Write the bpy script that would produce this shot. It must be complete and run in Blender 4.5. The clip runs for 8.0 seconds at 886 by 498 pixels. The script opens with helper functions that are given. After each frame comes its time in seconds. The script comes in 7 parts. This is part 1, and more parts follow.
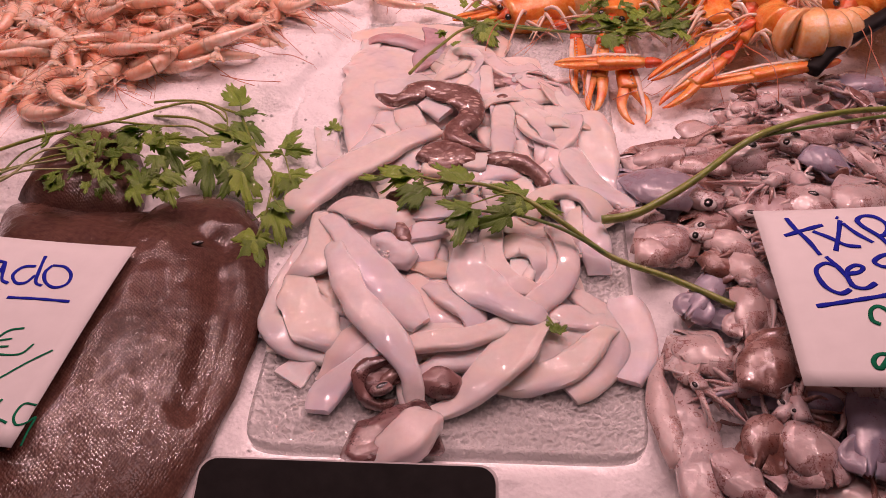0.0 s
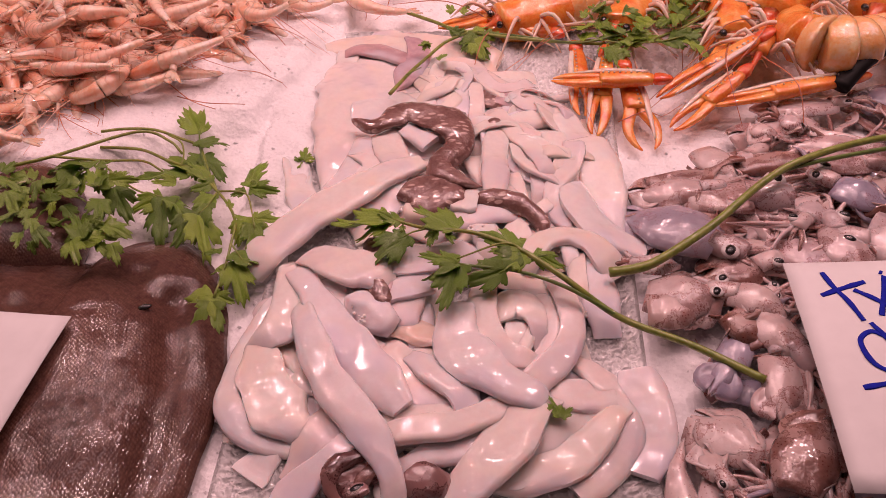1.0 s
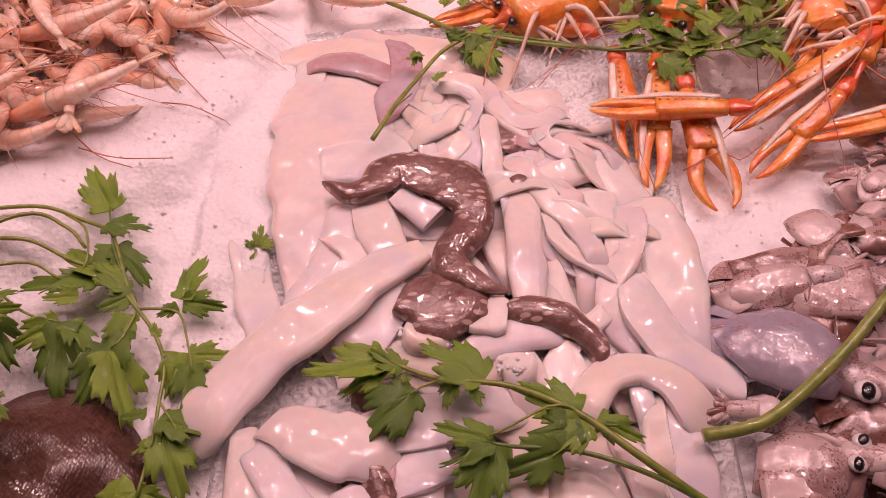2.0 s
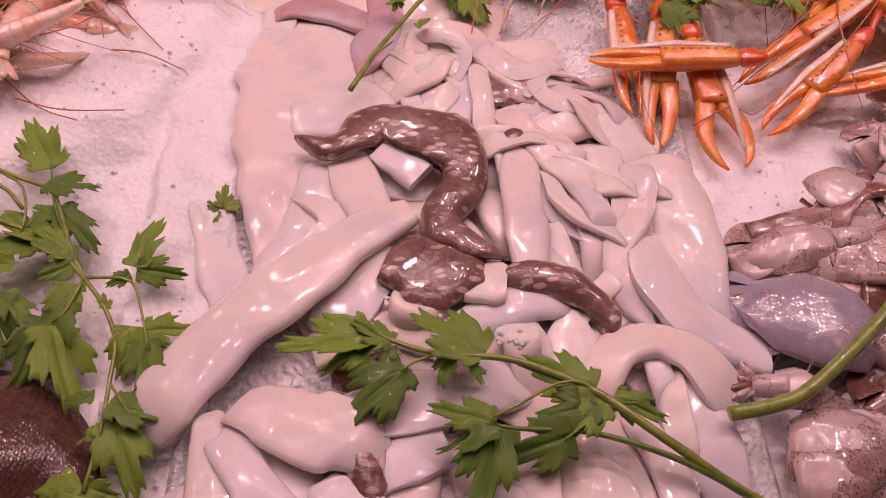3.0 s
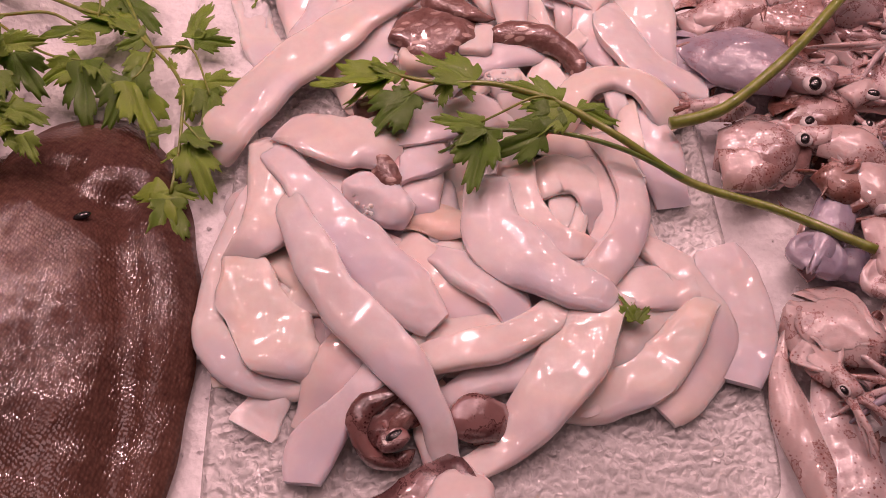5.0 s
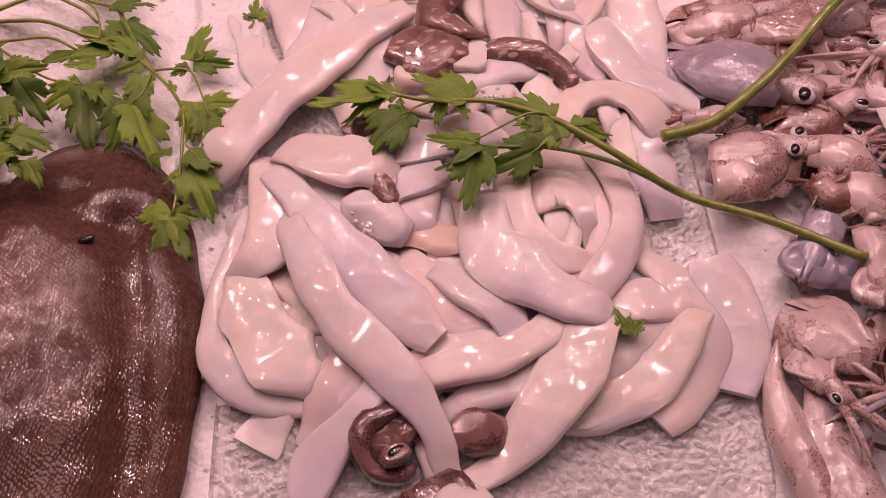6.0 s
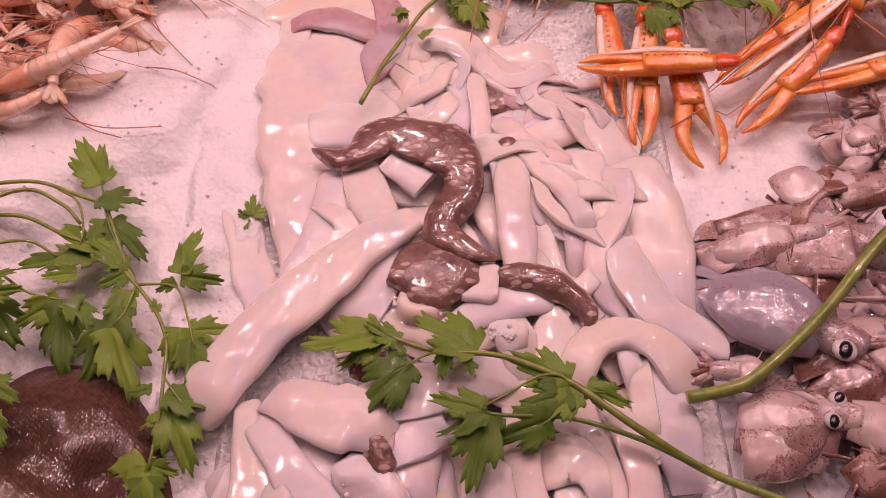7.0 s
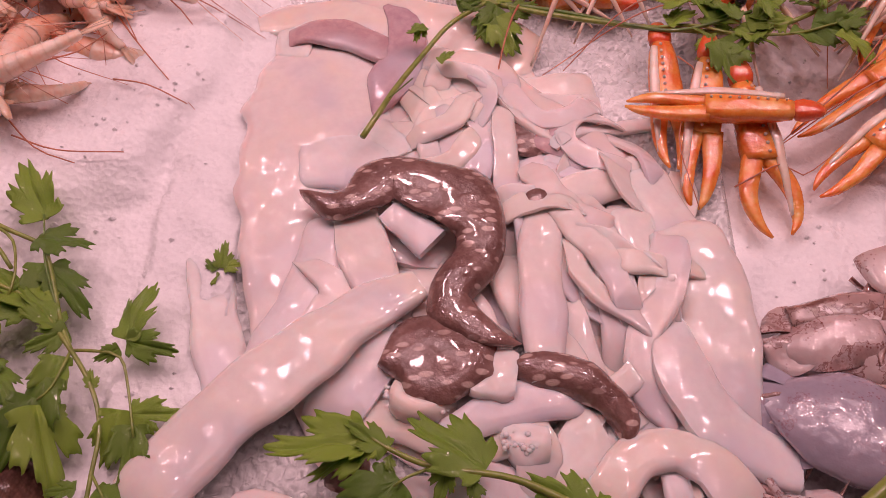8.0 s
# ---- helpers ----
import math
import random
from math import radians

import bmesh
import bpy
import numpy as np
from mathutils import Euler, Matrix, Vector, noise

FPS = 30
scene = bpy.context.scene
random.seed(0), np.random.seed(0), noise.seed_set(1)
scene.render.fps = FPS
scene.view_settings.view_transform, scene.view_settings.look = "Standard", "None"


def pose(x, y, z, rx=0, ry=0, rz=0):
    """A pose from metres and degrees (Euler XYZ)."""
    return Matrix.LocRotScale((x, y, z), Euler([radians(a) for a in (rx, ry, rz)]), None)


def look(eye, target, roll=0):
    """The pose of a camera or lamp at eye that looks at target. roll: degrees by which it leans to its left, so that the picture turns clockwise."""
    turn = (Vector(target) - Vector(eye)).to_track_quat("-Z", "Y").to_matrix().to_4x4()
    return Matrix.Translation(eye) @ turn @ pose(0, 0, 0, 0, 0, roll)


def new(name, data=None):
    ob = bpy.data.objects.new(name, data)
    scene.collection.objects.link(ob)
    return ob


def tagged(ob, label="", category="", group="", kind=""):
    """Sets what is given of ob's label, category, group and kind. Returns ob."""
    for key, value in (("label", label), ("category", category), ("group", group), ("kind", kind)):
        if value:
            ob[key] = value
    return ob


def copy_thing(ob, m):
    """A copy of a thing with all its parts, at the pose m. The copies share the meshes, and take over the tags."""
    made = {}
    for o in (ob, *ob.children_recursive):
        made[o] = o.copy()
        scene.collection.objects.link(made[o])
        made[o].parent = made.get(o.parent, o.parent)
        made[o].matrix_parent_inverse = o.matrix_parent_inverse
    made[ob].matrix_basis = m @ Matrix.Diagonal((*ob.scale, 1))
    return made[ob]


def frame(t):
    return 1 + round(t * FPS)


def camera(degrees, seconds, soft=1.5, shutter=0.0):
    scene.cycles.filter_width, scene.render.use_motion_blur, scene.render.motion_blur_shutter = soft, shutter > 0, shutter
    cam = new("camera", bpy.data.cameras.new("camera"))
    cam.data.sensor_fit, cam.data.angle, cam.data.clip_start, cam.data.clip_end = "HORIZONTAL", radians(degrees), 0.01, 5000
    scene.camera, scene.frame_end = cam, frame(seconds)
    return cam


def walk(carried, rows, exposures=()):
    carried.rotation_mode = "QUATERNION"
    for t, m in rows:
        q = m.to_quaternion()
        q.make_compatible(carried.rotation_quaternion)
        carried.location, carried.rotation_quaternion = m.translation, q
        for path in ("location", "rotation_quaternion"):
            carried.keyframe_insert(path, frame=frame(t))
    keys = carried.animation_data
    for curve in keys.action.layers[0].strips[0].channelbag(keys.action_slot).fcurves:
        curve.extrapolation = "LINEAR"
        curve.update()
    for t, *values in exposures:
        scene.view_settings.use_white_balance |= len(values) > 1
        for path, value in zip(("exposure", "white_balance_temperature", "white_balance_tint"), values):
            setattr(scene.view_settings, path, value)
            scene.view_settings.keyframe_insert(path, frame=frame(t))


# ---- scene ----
cam = camera(56.0, 8.0, soft=0.9)
METRES, EYE, TILT, LEAN, TURN = 0.75, 0.392, -43.0, 0.0, 0.0
ROWS = [
    (0.0, 0.0, 0.0, 0.0, -0.0, 0.0, 0.0),
    (0.5, 0.0244, 0.0432, 0.0113, -0.62, 0.29, -0.0),
    (1.0, 0.0065, 0.0971, 0.0664, -0.52, -1.74, 0.61),
    (1.5, -0.0071, 0.1806, 0.1572, -1.79, -5.92, 1.84),
    (3.0, -0.0305, 0.3752, 0.1805, -5.48, -9.46, 2.08),
    (3.5, -0.0491, 0.321, 0.1461, -4.89, -10.89, 2.31),
    (4.0, -0.0428, 0.2913, 0.1091, -4.35, -12.95, 2.88),
    (4.5, -0.0386, 0.2458, 0.0906, -4.41, -14.45, 3.7),
    (6.0, -0.0366, 0.2343, 0.1054, -5.07, -14.73, 5.38),
    (6.5, -0.0427, 0.2484, 0.1453, -4.73, -14.6, 5.04),
    (7.0, -0.0162, 0.3156, 0.2397, -3.87, -14.39, 3.49),
    (7.5, 0.0107, 0.4163, 0.2508, -2.64, -14.22, 1.6),
    (8.0, -0.0066, 0.4246, 0.2504, -2.08, -13.9, 0.58),
]
PATH = [(t, pose(0, 0, EYE, TILT, LEAN, TURN) @ pose(METRES * x, METRES * y, METRES * z, 90 + pitch, roll, yaw)) for t, x, y, z, yaw, pitch, roll in ROWS]
PATH += [
    (1.7, look((-0.012, 0.227, 0.371), (0.057, 1.505, -1.166), 0.1)),
    (2.8, look((-0.013, 0.315, 0.298), (0.146, 1.537, -1.276), 2.7)),
    (4.7, look((-0.030, 0.180, 0.319), (0.093, 1.247, -1.368), 0.6)),
    (5.8, look((-0.027, 0.184, 0.326), (0.108, 1.245, -1.364), -0.2)),
]
walk(cam, sorted(PATH, key=lambda row: row[0]), exposures=[(0.0, 0.09, 6650, 11), (1.7, 0.09, 6600, 11), (3.0, -0.04, 6250, 10), (4.4, 0.15, 6550, 10), (6.5, 0.10, 6550, 10), (8.0, -0.14, 6200, 10)])

# ---- world and lamps ----
MM = 0.001
world = bpy.data.worlds.new("world")
scene.world = world
world.use_nodes = True
world.node_tree.nodes["Background"].inputs[0].default_value = (0.75, 0.62, 0.66, 1)
world.node_tree.nodes["Background"].inputs[1].default_value = 0.015
LAMP_COLOUR = (1.0, 0.595, 0.61)
LAMP_PLACES = [(x, y, 0.90 + 0.03 * math.sin(9 * x + y)) for y in (0.78, 1.14) for x in (-0.74, -0.37, 0.0, 0.37, 0.74)]
LAMP_WATTS = 1.38
PANEL_WATTS = 4.8


# ---- materials ----
def material(name):
    m = bpy.data.materials.new(name)
    m.use_nodes = True
    nt = m.node_tree
    return m, nt, nt.nodes["Principled BSDF"]


def ramp(nt, fac, stops):
    r = nt.nodes.new("ShaderNodeValToRGB")
    el = r.color_ramp.elements
    while len(el) < len(stops):
        el.new(0.5)
    for e, (p, c) in zip(el, stops):
        e.position, e.color = p, (*c, 1)
    nt.links.new(fac, r.inputs[0])
    return r.outputs[0]


def tex(nt, kind, scale, detail=4.0, rough=0.55, coords="Object"):
    c = nt.nodes.new("ShaderNodeTexCoord")
    if kind == "noise":
        n = nt.nodes.new("ShaderNodeTexNoise")
        n.inputs["Detail"].default_value = detail
        n.inputs["Roughness"].default_value = rough
    elif kind == "wave":
        n = nt.nodes.new("ShaderNodeTexWave")
        n.inputs["Distortion"].default_value = 5.0
        n.inputs["Detail"].default_value = 2.0
        n.inputs["Detail Scale"].default_value = 1.5
    else:
        n = nt.nodes.new("ShaderNodeTexVoronoi")
    n.inputs["Scale"].default_value = scale
    nt.links.new(c.outputs[coords], n.inputs["Vector"])
    return n


def mix(nt, fac, a, b, mode="MIX"):
    n = nt.nodes.new("ShaderNodeMix")
    n.data_type, n.blend_type = "RGBA", mode
    for sock, v in ((n.inputs[0], fac), (n.inputs[6], a), (n.inputs[7], b)):
        if isinstance(v, (int, float)):
            sock.default_value = v
        elif isinstance(v, tuple):
            sock.default_value = (*v, 1)
        else:
            nt.links.new(v, sock)
    return n.outputs[2]


def bumps(nt, bsdf, layers, target="Normal"):
    last = None
    for socket, strength, distance in layers:
        b = nt.nodes.new("ShaderNodeBump")
        b.invert = strength < 0
        b.inputs["Strength"].default_value = abs(strength)
        b.inputs["Distance"].default_value = distance
        nt.links.new(socket, b.inputs["Height"])
        if last:
            nt.links.new(last, b.inputs["Normal"])
        last = b.outputs[0]
    nt.links.new(last, bsdf.inputs[target])


def per_object(nt):
    return nt.nodes.new("ShaderNodeObjectInfo").outputs["Random"]


def wet(bsdf, rough, sss=0.0, radius=(0.010, 0.0045, 0.0035), coat=0.0):
    bsdf.inputs["Roughness"].default_value = rough
    bsdf.inputs["Subsurface Weight"].default_value = sss
    bsdf.inputs["Subsurface Radius"].default_value = radius
    bsdf.inputs["Subsurface Scale"].default_value = 1.0
    bsdf.inputs["Coat IOR"].default_value = 1.6
    bsdf.inputs["Coat Weight"].default_value = coat
    bsdf.inputs["Coat Roughness"].default_value = 0.06


def flesh(name, low, high, patch, rough=0.36, patch_from=0.60, depth=0.0024):
    """Wet mollusc flesh: translucent milky ground, warmer and bluer patches, glinting film of water."""
    m, nt, b = material(name)
    fine = tex(nt, "noise", 240, 5)
    broad = tex(nt, "noise", 30, 3)
    cool = tex(nt, "noise", 19, 2)
    ground = ramp(nt, fine.outputs[0], [(0.3, low), (0.7, high)])
    col = mix(nt, ramp(nt, broad.outputs[0], [(patch_from - 0.14, (0, 0, 0)), (patch_from + 0.14, (1, 1, 1))]), ground, patch)
    col = mix(nt, ramp(nt, cool.outputs[0], [(0.50, (0, 0, 0)), (0.66, (0.75, 0.75, 0.75))]), col, (0.70, 0.675, 0.755))
    tint = ramp(nt, per_object(nt), [(0.0, (0.95, 0.92, 0.97)), (0.35, (1.0, 0.99, 0.97)), (0.7, (1.0, 0.95, 0.90)), (1.0, (0.98, 0.92, 0.92))])
    nt.links.new(mix(nt, 1.0, col, tint, "MULTIPLY"), b.inputs["Base Color"])
    wet(b, rough, 1.0, (depth, depth * 0.75, depth * 0.70), 1.0)
    b.inputs["Specular IOR Level"].default_value = 0.25
    b.inputs["Coat Roughness"].default_value = 0.04
    b.inputs["Coat IOR"].default_value = 1.48
    ripple = tex(nt, "noise", 105, 0)
    zone = ramp(nt, tex(nt, "noise", 40, 2).outputs[0], [(0.46, (0.05, 0.05, 0.05)), (0.62, (1, 1, 1))])
    beads = tex(nt, "noise", 215, 0)
    bumps(nt, b, [(ripple.outputs[0], 0.10, 0.003), (fine.outputs[0], 0.08, 0.0006)])
    bumps(nt, b, [(ripple.outputs[0], 0.30, 0.004), (mix(nt, 1.0, beads.outputs[0], zone, "MULTIPLY"), 0.8, 0.0009)], "Coat Normal")
    return m


FLESH = flesh("cuttlefish_flesh", (0.82, 0.775, 0.77), (0.88, 0.845, 0.84), (0.88, 0.80, 0.72))
FLESH_CREAM = flesh("cuttlefish_flesh_cream", (0.84, 0.77, 0.73), (0.88, 0.825, 0.785), (0.87, 0.74, 0.63))
FLESH_MAUVE = flesh("cuttlefish_membrane", (0.50, 0.33, 0.37), (0.66, 0.48, 0.50), (0.40, 0.22, 0.25))
FLESH_PEACH = flesh("cuttlefish_peach", (0.85, 0.70, 0.63), (0.87, 0.77, 0.71), (0.83, 0.54, 0.38))


def speckled(name, flesh_tone, skin, spot, cover, rough=0.22, depth=0.002):
    """Pale translucent squid flesh under torn thin skin with pigment spots."""
    m, nt, b = material(name)
    broad = tex(nt, "noise", 42, 5, 0.62)
    fine = tex(nt, "noise", 300, 4)
    pale = ramp(nt, fine.outputs[0], [(0.3, tuple(v * 0.90 for v in flesh_tone)), (0.7, flesh_tone)])
    torn = ramp(nt, broad.outputs[0], [(0.56 - cover, (0, 0, 0)), (0.62 - cover, (0.75, 0.75, 0.75)), (0.80 - cover, (1, 1, 1))])
    col = mix(nt, torn, pale, ramp(nt, fine.outputs[0], [(0.32, tuple(v * 0.6 for v in skin)), (0.68, skin)]))
    vor = tex(nt, "voronoi", 560)
    dots = ramp(nt, vor.outputs["Distance"], [(0.16, (1, 1, 1)), (0.34, (0, 0, 0))])
    where = ramp(nt, tex(nt, "noise", 70, 3).outputs[0], [(0.46, (0, 0, 0)), (0.62, (0.9, 0.9, 0.9))])
    col = mix(nt, mix(nt, 1.0, dots, where, "MULTIPLY"), col, spot)
    lines = ramp(nt, broad.outputs[0], [(0.552 - cover, (0, 0, 0)), (0.567 - cover, (0.8, 0.8, 0.8)), (0.582 - cover, (0, 0, 0))])
    tint = ramp(nt, per_object(nt), [(0.0, (0.84, 0.80, 0.82)), (0.5, (1.0, 0.97, 0.95)), (1.0, (0.95, 0.88, 0.84))])
    nt.links.new(mix(nt, 1.0, mix(nt, lines, col, spot), tint, "MULTIPLY"), b.inputs["Base Color"])
    wet(b, rough, 0.8, (depth, depth * 0.7, depth * 0.65), 1.0)
    b.inputs["Coat Roughness"].default_value = 0.045
    ripple = tex(nt, "noise", 130, 0)
    bumps(nt, b, [(ripple.outputs[0], 0.25, 0.003), (broad.outputs[0], 0.12, 0.004)])
    bumps(nt, b, [(ripple.outputs[0], 0.6, 0.0034), (tex(nt, "noise", 330, 0).outputs[0], 0.8, 0.0007)], "Coat Normal")
    return m


SQUID_PALE = speckled("squid_pale", (0.72, 0.62, 0.615), (0.44, 0.29, 0.28), (0.24, 0.07, 0.06), -0.03)
SQUID_BLUE = speckled("squid_blue", (0.44, 0.42, 0.52), (0.52, 0.45, 0.53), (0.34, 0.22, 0.28), -0.04)
SQUID_PINK = speckled("squid_speckled", (0.66, 0.54, 0.53), (0.40, 0.235, 0.22), (0.20, 0.05, 0.04), 0.02)
SQUID_RED = speckled("squid_reddish", (0.52, 0.37, 0.34), (0.24, 0.10, 0.075), (0.12, 0.03, 0.02), 0.10)


def mottled():
    """Brown cuttlefish skin with pale dashes."""
    m, nt, b = material("mottled_skin")
    broad = tex(nt, "noise", 60, 4)
    base = ramp(nt, broad.outputs[0], [(0.3, (0.13, 0.058, 0.050)), (0.55, (0.24, 0.125, 0.108)), (0.75, (0.36, 0.22, 0.195))])
    c = nt.nodes.new("ShaderNodeTexCoord")
    mp = nt.nodes.new("ShaderNodeMapping")
    mp.inputs["Scale"].default_value = (110, 260, 160)
    nt.links.new(c.outputs["Object"], mp.inputs["Vector"])
    v = nt.nodes.new("ShaderNodeTexVoronoi")
    v.inputs["Scale"].default_value = 1.0
    nt.links.new(mp.outputs[0], v.inputs["Vector"])
    dash = ramp(nt, v.outputs["Distance"], [(0.26, (1, 1, 1)), (0.36, (0, 0, 0))])
    fine = tex(nt, "noise", 500, 3)
    zone = ramp(nt, tex(nt, "noise", 42, 3).outputs[0], [(0.40, (0, 0, 0)), (0.52, (1, 1, 1))])
    col = mix(nt, mix(nt, 1.0, dash, zone, "MULTIPLY"), base, (0.66, 0.48, 0.42))
    col = mix(nt, 0.15, col, ramp(nt, fine.outputs[0], [(0.3, (0.06, 0.03, 0.03)), (0.7, (0.45, 0.30, 0.25))]))
    nt.links.new(col, b.inputs["Base Color"])
    wet(b, 0.2, 0.1, coat=0.8)
    bumps(nt, b, [(tex(nt, "noise", 180, 3).outputs[0], 0.6, 0.002), (fine.outputs[0], 0.4, 0.0008)])
    return m


MOTTLED = mottled()
INKY = speckled("inky_head", (0.34, 0.20, 0.19), (0.15, 0.07, 0.07), (0.05, 0.015, 0.015), 0.06, 0.18, 0.002)


def flatfish_skin():
    m, nt, b = material("flatfish_skin")
    broad = tex(nt, "noise", 14, 5)
    fine = tex(nt, "noise", 300, 4)
    base = ramp(nt, broad.outputs[0], [(0.3, (0.060, 0.022, 0.017)), (0.5, (0.125, 0.050, 0.037)), (0.72, (0.205, 0.098, 0.073))])
    c = nt.nodes.new("ShaderNodeTexCoord")
    mp = nt.nodes.new("ShaderNodeMapping")
    mp.inputs["Rotation"].default_value = (0, 0, 0.5)
    mp.inputs["Scale"].default_value = (1.0, 0.62, 1.0)
    nt.links.new(c.outputs["Object"], mp.inputs["Vector"])
    v = nt.nodes.new("ShaderNodeTexVoronoi")
    v.inputs["Scale"].default_value = 760
    v.inputs["Randomness"].default_value = 0.45
    nt.links.new(mp.outputs[0], v.inputs["Vector"])
    scales = ramp(nt, v.outputs["Distance"], [(0.1, (1.0, 1.0, 1.0)), (0.6, (0.45, 0.42, 0.42))])
    col = mix(nt, 0.8, base, scales, "MULTIPLY")
    col = mix(nt, 0.3, col, ramp(nt, fine.outputs[0], [(0.3, (0.035, 0.014, 0.010)), (0.7, (0.22, 0.12, 0.085))]))
    nt.links.new(col, b.inputs["Base Color"])
    wet(b, 0.55, 0.0, coat=0.75)
    b.inputs["Specular IOR Level"].default_value = 0.1
    b.inputs["Coat IOR"].default_value = 1.6
    b.inputs["Coat Roughness"].default_value = 0.08
    slime = tex(nt, "noise", 60, 1)
    nt.links.new(ramp(nt, tex(nt, "noise", 21, 4).outputs[0], [(0.40, (0.22, 0.22, 0.22)), (0.56, (1, 1, 1))]), b.inputs["Coat Weight"])
    bumps(nt, b, [(slime.outputs[0], 0.14, 0.004), (v.outputs["Distance"], -1.0, 0.0003), (fine.outputs[0], 0.15, 0.0006)])
    bumps(nt, b, [(slime.outputs[0], 0.36, 0.004), (v.outputs["Distance"], -1.0, 0.0002)], "Coat Normal")
    return m


FLATFISH = flatfish_skin()


def ice_material():
    m, nt, b = material("crushed_ice")
    broad = tex(nt, "noise", 22, 5)
    fine = tex(nt, "noise", 420, 6, 0.7)
    col = ramp(nt, broad.outputs[0], [(0.3, (0.88, 0.86, 0.88)), (0.65, (0.95, 0.94, 0.95))])
    col = mix(nt, 0.25, col, ramp(nt, fine.outputs[0], [(0.35, (0.76, 0.73, 0.75)), (0.6, (0.96, 0.95, 0.95))]))
    nt.links.new(col, b.inputs["Base Color"])
    rough = ramp(nt, tex(nt, "noise", 130, 4).outputs[0], [(0.4, (0.65, 0.65, 0.65)), (0.66, (0.16, 0.16, 0.16))])
    nt.links.new(rough, b.inputs["Roughness"])
    b.inputs["Subsurface Weight"].default_value = 0.4
    b.inputs["Subsurface Radius"].default_value = (0.008, 0.008, 0.008)
    b.inputs["Subsurface Scale"].default_value = 1.0
    v = tex(nt, "voronoi", 330)
    bumps(nt, b, [(tex(nt, "noise", 110, 5).outputs[0], 0.45, 0.003), (v.outputs["Distance"], 0.4, 0.0014), (fine.outputs[0], 0.35, 0.0008)])
    return m


ICE = ice_material()


def plain(name, low, high, rough, scale=120, sss=0.0, metal=0.0, coat=0.0, bump=0.2, depth=0.0008):
    m, nt, b = material(name)
    n = tex(nt, "noise", scale, 4)
    nt.links.new(ramp(nt, n.outputs[0], [(0.3, low), (0.7, high)]), b.inputs["Base Color"])
    wet(b, rough, sss, coat=coat)
    b.inputs["Metallic"].default_value = metal
    bumps(nt, b, [(tex(nt, "noise", scale * 3, 3).outputs[0], bump, depth)])
    return m


def shell(name, back, flank, tip, rough=0.24, grain=420, depth=0.004):
    """Crustacean shell: colour drifts between three tones with fine pores."""
    m, nt, b = material(name)
    n = tex(nt, "noise", 75, 4)
    col = ramp(nt, n.outputs[0], [(0.30, tip), (0.5, flank), (0.72, back)])
    fine = tex(nt, "noise", grain, 3)
    col = mix(nt, 0.25, col, ramp(nt, fine.outputs[0], [(0.35, back), (0.65, tip)]))
    shade = ramp(nt, per_object(nt), [(0.0, (0.92, 0.88, 0.86)), (1.0, (1.0, 1.0, 1.0))])
    nt.links.new(mix(nt, 1.0, col, shade, "MULTIPLY"), b.inputs["Base Color"])
    wet(b, rough, 0.6, (depth, depth * 0.6, depth * 0.5), 0.9)
    bumps(nt, b, [(n.outputs[0], 0.45, 0.003), (fine.outputs[0], 0.4, 0.0006)])
    bumps(nt, b, [(n.outputs[0], 0.4, 0.003), (tex(nt, "noise", 260, 0).outputs[0], 0.7, 0.0006)], "Coat Normal")
    return m


SHRIMP = shell("shrimp_shell", (0.94, 0.42, 0.24), (0.96, 0.60, 0.43), (0.96, 0.78, 0.66), depth=0.008)
SHRIMP_PALE = shell("shrimp_flank", (0.95, 0.54, 0.37), (0.97, 0.71, 0.56), (0.97, 0.84, 0.75), depth=0.008)
LANGO = shell("langoustine_shell", (0.82, 0.15, 0.02), (0.94, 0.33, 0.05), (0.96, 0.55, 0.17))
LANGO_RED = shell("langoustine_joint", (0.72, 0.05, 0.02), (0.82, 0.13, 0.03), (0.80, 0.34, 0.12))
LANGO_PALE = shell("langoustine_underside", (0.84, 0.54, 0.38), (0.88, 0.70, 0.57), (0.92, 0.82, 0.74))
LANGO_TAIL = shell("langoustine_tail", (0.92, 0.40, 0.11), (0.95, 0.58, 0.24), (0.97, 0.79, 0.55))
ANTENNA = plain("antenna_red", (0.42, 0.12, 0.06), (0.60, 0.24, 0.14), 0.35)
EYE_BLACK = plain("eye_black", (0.006, 0.005, 0.006), (0.02, 0.016, 0.018), 0.08, coat=0.8, bump=0.02)
EYE_PALE = plain("eye_ring", (0.60, 0.56, 0.55), (0.76, 0.72, 0.70), 0.15, coat=0.6)
PAPER = plain("card_paper", (0.82, 0.80, 0.80), (0.87, 0.85, 0.85), 0.55, 60, bump=0.05)
BLUE_INK = plain("blue_ink", (0.012, 0.02, 0.34), (0.02, 0.03, 0.46), 0.85, 300, bump=0.0)
GREEN_INK = plain("green_ink", (0.005, 0.13, 0.06), (0.01, 0.22, 0.11), 0.85, 300, bump=0.0)
for ink in (BLUE_INK, GREEN_INK):
    ink.node_tree.nodes["Principled BSDF"].inputs["Specular IOR Level"].default_value = 0.1
BLACK_PLASTIC = plain("black_plastic", (0.006, 0.005, 0.005), (0.014, 0.012, 0.012), 0.5, 90, bump=0.1)
BLACK_PLASTIC.node_tree.nodes["Principled BSDF"].inputs["Specular IOR Level"].default_value = 0.15
WHITE_RIM = plain("white_rim", (0.60, 0.57, 0.57), (0.75, 0.72, 0.72), 0.35, 90)
STEEL = plain("counter_steel", (0.42, 0.42, 0.43), (0.55, 0.55, 0.56), 0.3, 20, metal=1.0)
WALL_PAINT = plain("wall_paint", (0.42, 0.40, 0.40), (0.50, 0.47, 0.47), 0.7, 6)
